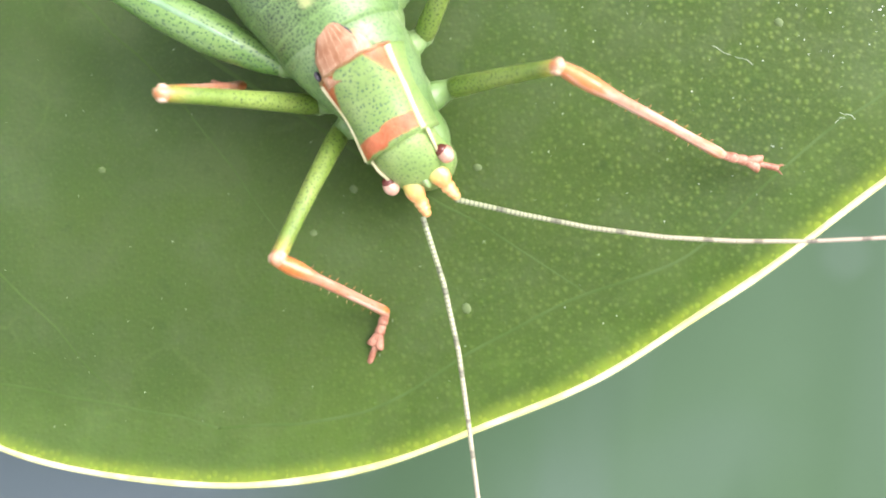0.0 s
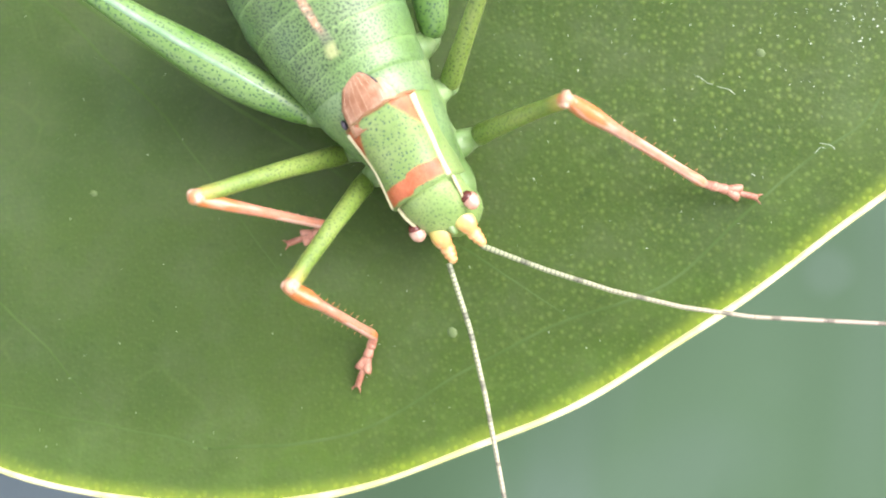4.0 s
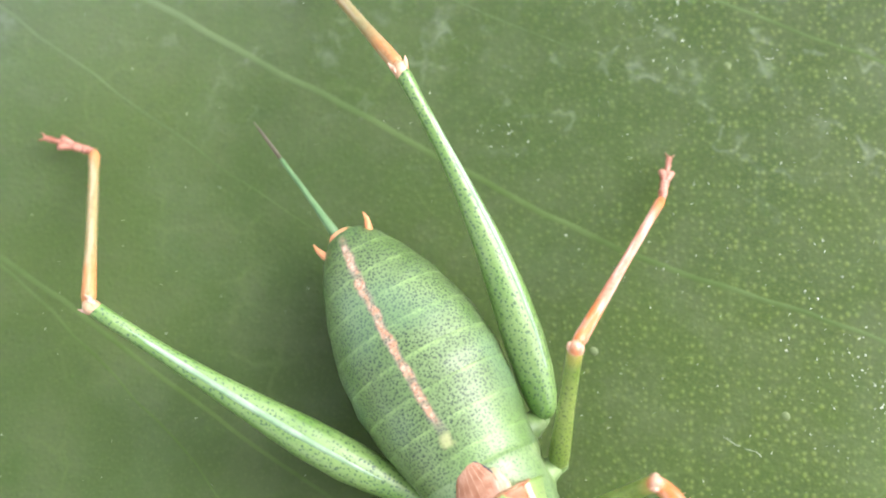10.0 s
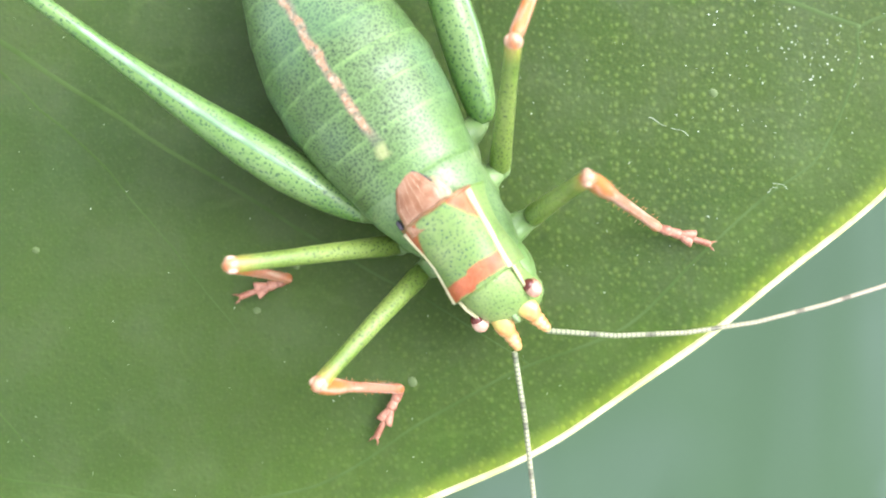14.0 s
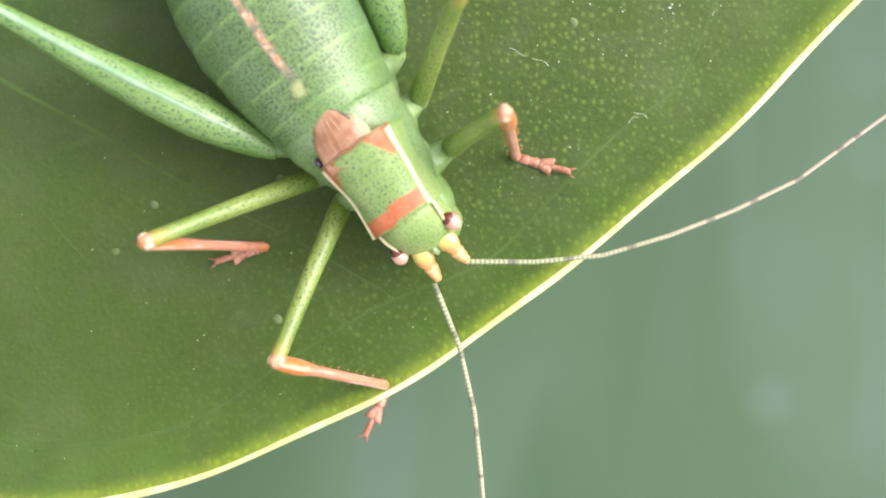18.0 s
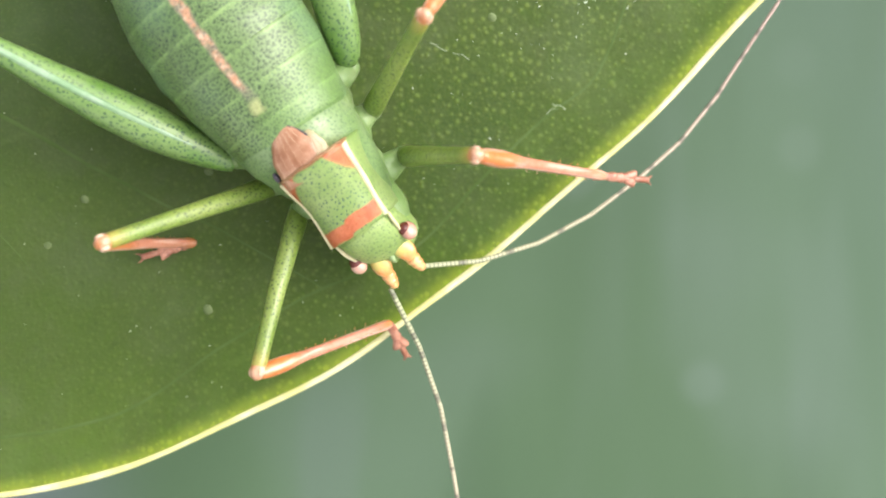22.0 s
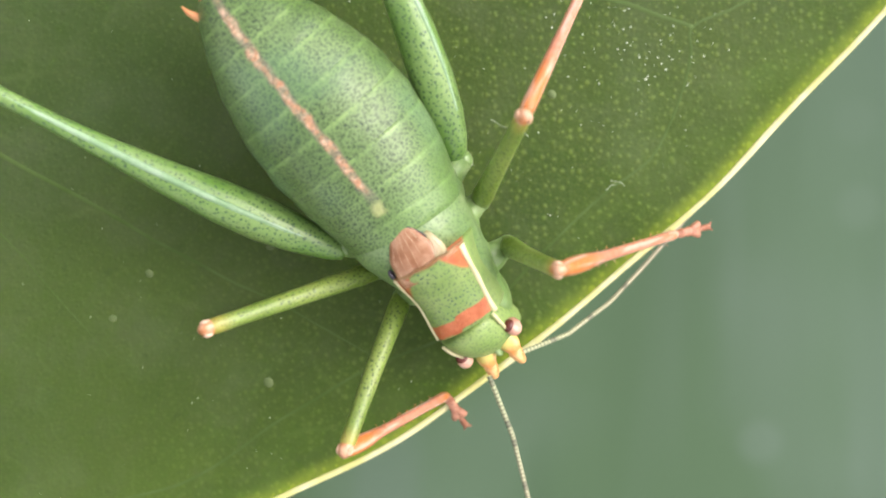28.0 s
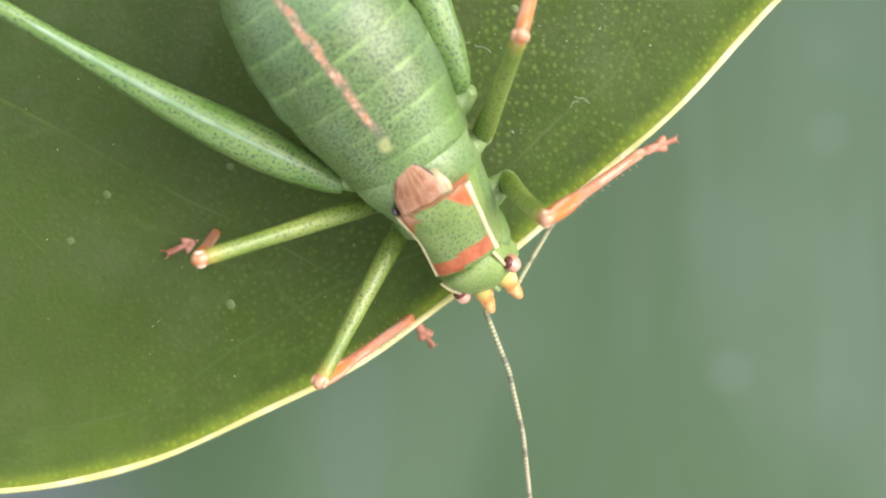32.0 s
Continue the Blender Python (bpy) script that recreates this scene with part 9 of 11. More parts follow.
    walk(feelers["right"][4], [
        (0, mm(10.373, -3.105, 2.645, 0, -2.18, -22.26)), (1, mm(10.386, -3.109, 2.269, 0, .27, -22.56)),
        (2, mm(10.413, -3.034, 1.937, 0, 1.56, -19.96)), (3, mm(10.406, -3.045, 1.845, 0, 2.4, -20.07)),
        (4, mm(10.442, -2.912, 1.81, 0, 2.84, -19.23)), (5, mm(10.476, -2.778, 1.776, 0, 3.29, -18.38)),
        (6, mm(10.505, -2.644, 1.741, 0, 3.73, -17.53)), (7, mm(10.511, -2.514, 1.24, 0, 6.47, -14.54)),
        (8, mm(10.508, -2.364, .962, 0, 8.59, -12.82)), (9, mm(10.406, -2.478, .569, 0, 11.3, -14.83)),
        (10, mm(10.303, -2.838, .548, 0, 11.32, -17.38)), (11, mm(10.185, -3.195, .53, 0, 11.32, -19.95)),
        (12, mm(10.05, -3.547, .516, 0, 11.3, -22.52)), (13, mm(9.9, -3.892, .506, 0, 11.26, -25.08)),
        (14, mm(9.736, -4.229, .499, 0, 11.19, -27.63)), (15, mm(9.577, -4.632, .768, 0, 9.83, -31.23)),
        (16.5, mm(9.287, -5.206, 1.183, 0, 7.72, -36.58)), (17, mm(8.884, -5.727, 1.396, 0, 6.01, -44)),
        (18, mm(10.059, -3.774, 1.483, 0, 5.19, -29.6)), (19, mm(10.293, -3.211, 1.544, 0, 4.13, -24.68)),
        (20, mm(10.415, -2.845, 1.575, 0, 4.07, -21.32)), (21, mm(10.384, -2.903, 1.629, 0, 3.08, -22.97)),
        (22, mm(10.307, -3.186, 1.758, 0, 2.77, -25.18)), (23, mm(10.267, -3.266, 1.936, 0, 1.35, -25.75)),
        (24, mm(10.315, -3.254, 2.051, 0, 1.33, -23.42)), (25, mm(10.236, -3.474, 2.414, 0, -1.43, -25.42)),
        (26, mm(10.356, -3.197, 2.091, 0, .92, -21.88)), (27.5, mm(10.483, -2.761, 1.609, 0, 4.44, -16.54)),
        (28, mm(10.415, -3.016, 2.144, 0, 1.41, -20.23)), (29, mm(10.25, -3.397, 2.676, 0, -2.64, -24.57)),
        (30, mm(10.436, -2.907, 2.782, 0, -2.68, -18.92)), (31, mm(10.365, -3.05, 3.059, 0, -5.19, -20.57)),
        (32, mm(10.229, -3.289, 3.25, 0, -6.29, -25.24))])
    walk(feelers["right"][5], [
        (0, mm(12.315, -3.9, 2.725, 0, -2.18, -22.26)), (1, mm(12.326, -3.915, 2.259, 0, .28, -22.6)),
        (2, mm(12.386, -3.75, 1.88, 0, 1.56, -19.96)), (3, mm(12.376, -3.765, 1.757, 0, 2.4, -20.07)),
        (4, mm(12.423, -3.603, 1.706, 0, 2.84, -19.23)), (5, mm(12.465, -3.439, 1.655, 0, 3.29, -18.38)),
        (6, mm(12.503, -3.275, 1.604, 0, 3.73, -17.53)), (7, mm(12.531, -3.038, 1.004, 0, 6.47, -14.54)),
        (8, mm(12.533, -2.824, .648, 0, 8.59, -12.82)), (9, mm(12.396, -3.005, .157, 0, 11.3, -14.83)),
        (10, mm(12.269, -3.453, .136, 0, 11.32, -17.38)), (11, mm(12.12, -3.897, .118, 0, 11.32, -19.95)),
        (12, mm(11.952, -4.336, .105, 0, 11.3, -22.52)), (13, mm(11.765, -4.765, .096, 0, 11.26, -25.08)),
        (14, mm(11.561, -5.184, .092, 0, 11.19, -27.63)), (15, mm(11.347, -5.705, .41, 0, 9.83, -31.24)),
        (16.5, mm(10.958, -6.446, .901, 0, 7.72, -36.59)), (17, mm(10.386, -7.178, 1.177, 0, 6.01, -44.01)),
        (18, mm(11.877, -4.807, 1.293, 0, 5.19, -29.62)), (19, mm(12.196, -4.086, 1.393, 0, 4.13, -24.68)),
        (20, mm(12.366, -3.606, 1.425, 0, 4.07, -21.32)), (21, mm(12.315, -3.722, 1.516, 0, 3.08, -22.96)),
        (22, mm(12.205, -4.078, 1.656, 0, 2.78, -25.18)), (23, mm(12.158, -4.178, 1.886, 0, 1.35, -25.75)),
        (24, mm(12.241, -4.088, 2.002, 0, 1.33, -23.42)), (25, mm(12.132, -4.375, 2.466, 0, -1.43, -25.42)),
        (26, mm(12.304, -3.979, 2.058, 0, .92, -21.88)), (27.5, mm(12.49, -3.357, 1.446, 0, 4.44, -16.55)),
        (28, mm(12.385, -3.742, 2.093, 0, 1.41, -20.23)), (29, mm(12.158, -4.27, 2.773, 0, -2.64, -24.57)),
        (30, mm(12.42, -3.587, 2.88, 0, -2.68, -18.92)), (31, mm(12.323, -3.785, 3.249, 0, -5.19, -20.57)),
        (32, mm(12.117, -4.179, 3.481, 0, -6.29, -25.24))])
    walk(feelers["right"][6], [
        (0, mm(14.257, -4.695, 2.805, 0, -2.18, -22.26)), (1, mm(14.264, -4.722, 2.248, 0, .28, -22.61)),
        (2, mm(14.359, -4.467, 1.823, 0, 1.56, -19.96)), (3, mm(14.347, -4.485, 1.669, 0, 2.4, -20.07)),
        (4, mm(14.403, -4.294, 1.602, 0, 2.84, -19.23)), (5, mm(14.455, -4.1, 1.535, 0, 3.29, -18.38)),
        (6, mm(14.502, -3.906, 1.468, 0, 3.73, -17.53)), (7, mm(14.55, -3.562, .767, 0, 6.47, -14.54)),
        (8, mm(14.558, -3.285, .335, 0, 8.59, -12.82)), (9, mm(14.387, -3.532, -.254, 0, 11.3, -14.83)),
        (10, mm(14.234, -4.068, -.277, 0, 11.32, -17.38)), (11, mm(14.056, -4.6, -.294, 0, 11.32, -19.95)),
        (12, mm(13.854, -5.124, -.307, 0, 11.3, -22.52)), (13, mm(13.63, -5.639, -.314, 0, 11.26, -25.08)),
        (14, mm(13.386, -6.14, -.316, 0, 11.19, -27.63)), (15, mm(13.116, -6.778, .051, 0, 9.83, -31.24)),
        (16.5, mm(12.629, -7.686, .619, 0, 7.72, -36.59)), (17, mm(11.888, -8.629, .957, 0, 6.01, -44.01)),
        (18, mm(13.696, -5.84, 1.103, 0, 5.19, -29.62)), (19, mm(14.099, -4.961, 1.241, 0, 4.13, -24.68)),
        (20, mm(14.318, -4.368, 1.276, 0, 4.07, -21.32)), (21, mm(14.245, -4.54, 1.403, 0, 3.08, -22.96)),
        (22, mm(14.103, -4.971, 1.555, 0, 2.78, -25.18)), (23, mm(14.049, -5.09, 1.837, 0, 1.35, -25.75)),
        (24, mm(14.168, -4.923, 1.953, 0, 1.33, -23.41)), (25, mm(14.028, -5.276, 2.519, 0, -1.43, -25.42)),
        (26, mm(14.253, -4.762, 2.024, 0, .92, -21.88)), (27.5, mm(14.497, -3.953, 1.284, 0, 4.44, -16.55)),
        (28, mm(14.354, -4.468, 2.041, 0, 1.41, -20.23)), (29, mm(14.066, -5.142, 2.869, 0, -2.64, -24.57)),
        (30, mm(14.404, -4.268, 2.978, 0, -2.68, -18.92)), (31, mm(14.281, -4.52, 3.439, 0, -5.19, -20.57)),
        (32, mm(14.005, -5.069, 3.711, 0, -6.29, -25.24))])
    walk(feelers["right"][7], [
        (0, mm(16.199, -5.489, 2.885, 0, -2.18, -22.26)), (1, mm(16.203, -5.529, 2.238, 0, .28, -22.61)),
        (2, mm(16.332, -5.183, 1.766, 0, 1.56, -19.96)), (3, mm(16.318, -5.205, 1.582, 0, 2.4, -20.07)),
        (4, mm(16.384, -4.984, 1.498, 0, 2.84, -19.23)), (5, mm(16.444, -4.761, 1.414, 0, 3.29, -18.38)),
        (6, mm(16.5, -4.537, 1.331, 0, 3.73, -17.53)), (7, mm(16.57, -4.085, .531, 0, 6.47, -14.54)),
        (8, mm(16.583, -3.746, .021, 0, 8.59, -12.82)), (9, mm(16.378, -4.059, -.666, 0, 11.3, -14.83)),
        (10, mm(16.199, -4.683, -.689, 0, 11.32, -17.38)), (11, mm(15.991, -5.302, -.707, 0, 11.32, -19.95)),
        (12, mm(15.757, -5.913, -.718, 0, 11.3, -22.52)), (13, mm(15.496, -6.512, -.724, 0, 11.26, -25.08)),
        (14, mm(15.211, -7.095, -.724, 0, 11.19, -27.63)), (15, mm(14.885, -7.851, -.308, 0, 9.83, -31.24)),
        (16.5, mm(14.3, -8.926, .336, 0, 7.72, -36.59)), (17, mm(13.39, -10.08, .737, 0, 6.01, -44.01)),
        (18, mm(15.514, -6.874, .913, 0, 5.19, -29.62)), (19, mm(16.002, -5.835, 1.09, 0, 4.13, -24.68)),
        (20, mm(16.269, -5.13, 1.127, 0, 4.07, -21.32)), (21, mm(16.176, -5.358, 1.29, 0, 3.08, -22.96)),
        (22, mm(16.001, -5.863, 1.453, 0, 2.78, -25.18)), (23, mm(15.94, -6.002, 1.787, 0, 1.35, -25.75)),
        (24, mm(16.094, -5.757, 1.905, 0, 1.33, -23.41)), (25, mm(15.924, -6.178, 2.571, 0, -1.43, -25.42)),
        (26, mm(16.201, -5.544, 1.99, 0, .92, -21.88)), (27.5, mm(16.504, -4.55, 1.121, 0, 4.44, -16.55)),
        (28, mm(16.324, -5.193, 1.989, 0, 1.41, -20.23)), (29, mm(15.974, -6.014, 2.966, 0, -2.64, -24.58)),
        (30, mm(16.389, -4.948, 3.077, 0, -2.68, -18.92)), (31, mm(16.239, -5.255, 3.629, 0, -5.19, -20.57)),
        (32, mm(15.893, -5.959, 3.941, 0, -6.29, -25.24))])
    walk(feelers["right"][8], [
        (0, mm(18.141, -6.284, 2.964, 0, -2.18, -22.26)), (1, mm(18.142, -6.337, 2.228, 0, .28, -22.61)),
        (2, mm(18.305, -5.9, 1.709, 0, 1.56, -19.96)), (3, mm(18.289, -5.926, 1.494, 0, 2.4, -20.07)),
        (4, mm(18.364, -5.675, 1.394, 0, 2.84, -19.23)), (5, mm(18.434, -5.422, 1.294, 0, 3.29, -18.38)),
        (6, mm(18.498, -5.169, 1.194, 0, 3.73, -17.53)), (7, mm(18.59, -4.609, .294, 0, 6.47, -14.54)),
        (8, mm(18.607, -4.206, -.292, 0, 8.59, -12.82)), (9, mm(18.368, -4.586, -1.077, 0, 11.3, -14.83)),
        (10, mm(18.164, -5.298, -1.101, 0, 11.32, -17.38)), (11, mm(17.927, -6.005, -1.119, 0, 11.32, -19.95)),
        (12, mm(17.659, -6.702, -1.13, 0, 11.3, -22.52)), (13, mm(17.361, -7.385, -1.134, 0, 11.26, -25.08)),
        (14, mm(17.036, -8.051, -1.132, 0, 11.19, -27.63)), (15, mm(16.654, -8.923, -.666, 0, 9.83, -31.24)),
        (16.5, mm(15.971, -10.167, .054, 0, 7.72, -36.59)), (17, mm(14.892, -11.531, .517, 0, 6.01, -44.01)),
        (18, mm(17.332, -7.908, .723, 0, 5.19, -29.62)), (19, mm(17.905, -6.71, .939, 0, 4.13, -24.68)),
        (20, mm(18.22, -5.892, .978, 0, 4.07, -21.32)), (21, mm(18.107, -6.176, 1.177, 0, 3.08, -22.96)),
        (22, mm(17.9, -6.755, 1.351, 0, 2.78, -25.18)), (23, mm(17.831, -6.914, 1.738, 0, 1.35, -25.75)),
        (24, mm(18.021, -6.591, 1.856, 0, 1.33, -23.41)), (25, mm(17.82, -7.079, 2.624, 0, -1.43, -25.42)),
        (26, mm(18.15, -6.326, 1.957, 0, .92, -21.88)), (27.5, mm(18.511, -5.146, .959, 0, 4.44, -16.55)),
        (28, mm(18.294, -5.919, 1.938, 0, 1.41, -20.23)), (29, mm(17.881, -6.887, 3.063, 0, -2.64, -24.58)),
        (30, mm(18.373, -5.628, 3.175, 0, -2.68, -18.92)), (31, mm(18.197, -5.99, 3.819, 0, -5.19, -20.57)),
        (32, mm(17.781, -6.849, 4.171, 0, -6.29, -25.24))])
    walk(feelers["right"][9], [
        (0, mm(20.083, -7.079, 3.044, 0, -2.18, -22.26)), (1, mm(20.08, -7.144, 2.218, 0, .28, -22.61)),
        (2, mm(20.278, -6.617, 1.652, 0, 1.56, -19.96)), (3, mm(20.259, -6.646, 1.406, 0, 2.4, -20.07)),
        (4, mm(20.345, -6.366, 1.289, 0, 2.84, -19.23)), (5, mm(20.424, -6.083, 1.173, 0, 3.29, -18.38)),
        (6, mm(20.496, -5.8, 1.058, 0, 3.73, -17.53)), (7, mm(20.61, -5.133, .058, 0, 6.47, -14.54)),
        (8, mm(20.632, -4.667, -.606, 0, 8.59, -12.82)), (9, mm(20.359, -5.113, -1.489, 0, 11.3, -14.83)),
        (10, mm(20.129, -5.913, -1.514, 0, 11.32, -17.38)), (11, mm(19.863, -6.707, -1.531, 0, 11.32, -19.95)),
        (12, mm(19.561, -7.49, -1.541, 0, 11.3, -22.52)), (13, mm(19.226, -8.258, -1.544, 0, 11.26, -25.08)),
        (14, mm(18.861, -9.006, -1.539, 0, 11.19, -27.63)), (15, mm(18.423, -9.996, -1.025, 0, 9.83, -31.24)),
        (16.5, mm(17.642, -11.407, -.228, 0, 7.72, -36.59)), (17, mm(16.394, -12.982, .298, 0, 6.01, -44.01)),
        (18, mm(19.15, -8.941, .533, 0, 5.19, -29.62)), (19, mm(19.809, -7.585, .788, 0, 4.13, -24.68)),
        (20, mm(20.171, -6.653, .829, 0, 4.07, -21.32)), (21, mm(20.038, -6.994, 1.064, 0, 3.08, -22.96)),
        (22, mm(19.798, -7.648, 1.25, 0, 2.78, -25.18)), (23, mm(19.722, -7.826, 1.689, 0, 1.35, -25.75)),
        (24, mm(19.947, -7.425, 1.807, 0, 1.33, -23.41)), (25, mm(19.716, -7.98, 2.676, 0, -1.43, -25.42)),
        (26, mm(20.098, -7.109, 1.923, 0, .92, -21.88)), (27.5, mm(20.517, -5.742, .796, 0, 4.44, -16.55)),
        (28, mm(20.264, -6.645, 1.886, 0, 1.41, -20.23)), (29, mm(19.789, -7.759, 3.16, 0, -2.64, -24.58)),
        (30, mm(20.357, -6.309, 3.273, 0, -2.68, -18.92)), (31, mm(20.155, -6.724, 4.009, 0, -5.19, -20.57)),
        (32, mm(19.669, -7.739, 4.401, 0, -6.29, -25.24))])
    walk(feelers["right"][10], [
        (0, mm(22.026, -7.874, 3.124, 0, -2.18, -22.26)), (1, mm(22.019, -7.951, 2.208, 0, .28, -22.61)),
        (2, mm(22.251, -7.333, 1.595, 0, 1.56, -19.96)), (3, mm(22.23, -7.366, 1.318, 0, 2.4, -20.07)),
        (4, mm(22.325, -7.056, 1.185, 0, 2.84, -19.23)), (5, mm(22.413, -6.744, 1.053, 0, 3.29, -18.38)),
        (6, mm(22.495, -6.431, .921, 0, 3.73, -17.53)), (7, mm(22.63, -5.657, -.179, 0, 6.47, -14.54)),
        (8, mm(22.657, -5.127, -.92, 0, 8.59, -12.82)), (9, mm(22.35, -5.64, -1.9, 0, 11.3, -14.83)),
        (10, mm(22.094, -6.528, -1.926, 0, 11.32, -17.38)), (11, mm(21.798, -7.409, -1.944, 0, 11.32, -19.95)),
        (12, mm(21.463, -8.279, -1.953, 0, 11.3, -22.52)), (13, mm(21.092, -9.131, -1.954, 0, 11.26, -25.08)),
        (14, mm(20.686, -9.962, -1.947, 0, 11.19, -27.63)), (15, mm(20.193, -11.069, -1.384, 0, 9.83, -31.24)),
        (16.5, mm(19.313, -12.647, -.51, 0, 7.72, -36.59)), (17, mm(17.897, -14.433, .078, 0, 6.01, -44.01)),
        (18, mm(20.968, -9.975, .343, 0, 5.19, -29.62)), (19, mm(21.712, -8.46, .636, 0, 4.13, -24.68)),
        (20, mm(22.123, -7.415, .679, 0, 4.07, -21.32)), (21, mm(21.969, -7.812, .951, 0, 3.08, -22.96)),
        (22, mm(21.696, -8.54, 1.148, 0, 2.78, -25.18)), (23, mm(21.613, -8.738, 1.639, 0, 1.35, -25.75)),
        (24, mm(21.874, -8.26, 1.758, 0, 1.33, -23.41)), (25, mm(21.612, -8.881, 2.729, 0, -1.43, -25.42)),
        (26, mm(22.047, -7.891, 1.889, 0, .92, -21.88)), (27.5, mm(22.524, -6.339, .634, 0, 4.44, -16.55)),
        (28, mm(22.234, -7.371, 1.834, 0, 1.41, -20.23)), (29, mm(21.697, -8.632, 3.257, 0, -2.64, -24.58)),
        (30, mm(22.342, -6.989, 3.371, 0, -2.68, -18.92)), (31, mm(22.113, -7.459, 4.199, 0, -5.19, -20.57)),
        (32, mm(21.557, -8.629, 4.631, 0, -6.29, -25.24))])
    walk(feelers["right"][11], [
        (0, mm(23.968, -8.669, 3.204, 0, -2.18, -22.26)), (1, mm(23.957, -8.759, 2.198, 0, .28, -22.61)),
        (2, mm(24.225, -8.05, 1.538, 0, 1.56, -19.96)), (3, mm(24.201, -8.086, 1.23, 0, 2.4, -20.07)),
        (4, mm(24.305, -7.747, 1.081, 0, 2.84, -19.23)), (5, mm(24.403, -7.405, .933, 0, 3.29, -18.38)),
        (6, mm(24.493, -7.062, .784, 0, 3.73, -17.53)), (7, mm(24.65, -6.181, -.415, 0, 6.47, -14.54)),
        (8, mm(24.681, -5.588, -1.233, 0, 8.59, -12.82)), (9, mm(24.341, -6.167, -2.312, 0, 11.3, -14.83)),
        (10, mm(24.059, -7.143, -2.338, 0, 11.32, -17.38)), (11, mm(23.734, -8.112, -2.356, 0, 11.32, -19.95)),
        (12, mm(23.366, -9.068, -2.365, 0, 11.3, -22.52)), (13, mm(22.957, -10.004, -2.364, 0, 11.26, -25.08)),
        (14, mm(22.511, -10.917, -2.355, 0, 11.19, -27.63)), (15, mm(21.962, -12.142, -1.743, 0, 9.83, -31.24)),
        (16.5, mm(20.984, -13.888, -.793, 0, 7.72, -36.59)), (17, mm(19.399, -15.884, -.142, 0, 6.01, -44.01)),
        (18, mm(22.786, -11.008, .153, 0, 5.19, -29.62)), (19, mm(23.615, -9.334, .485, 0, 4.13, -24.68)),
        (20, mm(24.074, -8.177, .53, 0, 4.07, -21.32)), (21, mm(23.899, -8.63, .838, 0, 3.08, -22.96)),
        (22, mm(23.594, -9.432, 1.046, 0, 2.78, -25.18)), (23, mm(23.504, -9.651, 1.59, 0, 1.35, -25.75)),
        (24, mm(23.801, -9.094, 1.709, 0, 1.33, -23.41)), (25, mm(23.508, -9.782, 2.781, 0, -1.43, -25.42)),
        (26, mm(23.995, -8.674, 1.856, 0, .92, -21.88)), (27.5, mm(24.531, -6.935, .471, 0, 4.44, -16.55)),
        (28, mm(24.204, -8.097, 1.783, 0, 1.41, -20.23)), (29, mm(23.605, -9.504, 3.354, 0, -2.64, -24.58)),
        (30, mm(24.326, -7.669, 3.469, 0, -2.68, -18.92)), (31, mm(24.071, -8.194, 4.389, 0, -5.19, -20.57)),
        (32, mm(23.445, -9.519, 4.861, 0, -6.29, -25.24))])
    walk(feelers["left"][0], [
        (0, mm(2.42, .62, 1.95, 0, -8.69, 47.3)), (1, mm(2.42, .62, 1.95, 0, -7.06, 44.84)),
        (2, mm(2.42, .62, 1.95, 0, -6.19, 43.49)), (3, mm(2.42, .62, 1.95, 0, -5.25, 41.19)),
        (4, mm(2.42, .62, 1.95, 0, -5.37, 39.27)), (5, mm(2.42, .62, 1.95, 0, -5.48, 37.36)),
        (6, mm(2.42, .62, 1.95, 0, -5.59, 35.44)), (7, mm(2.42, .62, 1.95, 0, -3.91, 35.36)),
        (8, mm(2.42, .62, 1.95, 0, -3.11, 36.69)), (9, mm(2.42, .62, 1.95, 0, -1.48, 44.48)),
        (10, mm(2.42, .62, 1.95, 0, -.85, 45.97)), (11, mm(2.42, .62, 1.95, 0, -.21, 47.46)),
        (12, mm(2.42, .62, 1.95, 0, .42, 48.95)), (13, mm(2.42, .62, 1.95, 0, 1.06, 50.44)),
        (14, mm(2.42, .62, 1.95, 0, 1.69, 51.93)), (15, mm(2.42, .62, 1.95, 0, 1.08, 52.38)),
        (16.5, mm(2.42, .62, 1.95, 0, .17, 53.06)), (17, mm(2.42, .62, 1.95, 0, -.14, 47.75)),
        (18, mm(2.42, .62, 1.95, 0, .47, 55)), (19, mm(2.42, .62, 1.95, 0, 1.05, 56.96)),
        (20, mm(2.42, .62, 1.95, 0, 21.1, 60.34)), (21, mm(2.42, .62, 1.95, 0, 18.77, 57.84)),
        (22, mm(2.42, .62, 1.95, 0, 18.91, 56.71)), (23, mm(2.42, .62, 1.95, 0, 16.46, 58.49)),
        (24, mm(2.42, .62, 1.95, 0, 18.03, 58.85)), (25, mm(2.42, .62, 1.95, 0, 17.48, 61.88)),
        (26, mm(2.42, .62, 1.95, 0, 22.6, 65.79)), (27.5, mm(2.42, .62, 1.95, 0, 30.09, 72.27)),
        (28, mm(2.42, .62, 1.95, 0, 28.66, 68.34)), (29, mm(2.42, .62, 1.95, 0, 27.15, 63.86)),
        (30, mm(2.42, .62, 1.95, 0, 9.68, 62.09)), (31, mm(2.42, .62, 1.95, 0, 18.04, 75.59)),
        (32, mm(2.42, .62, 1.95, 0, 49.29, 96.44))])
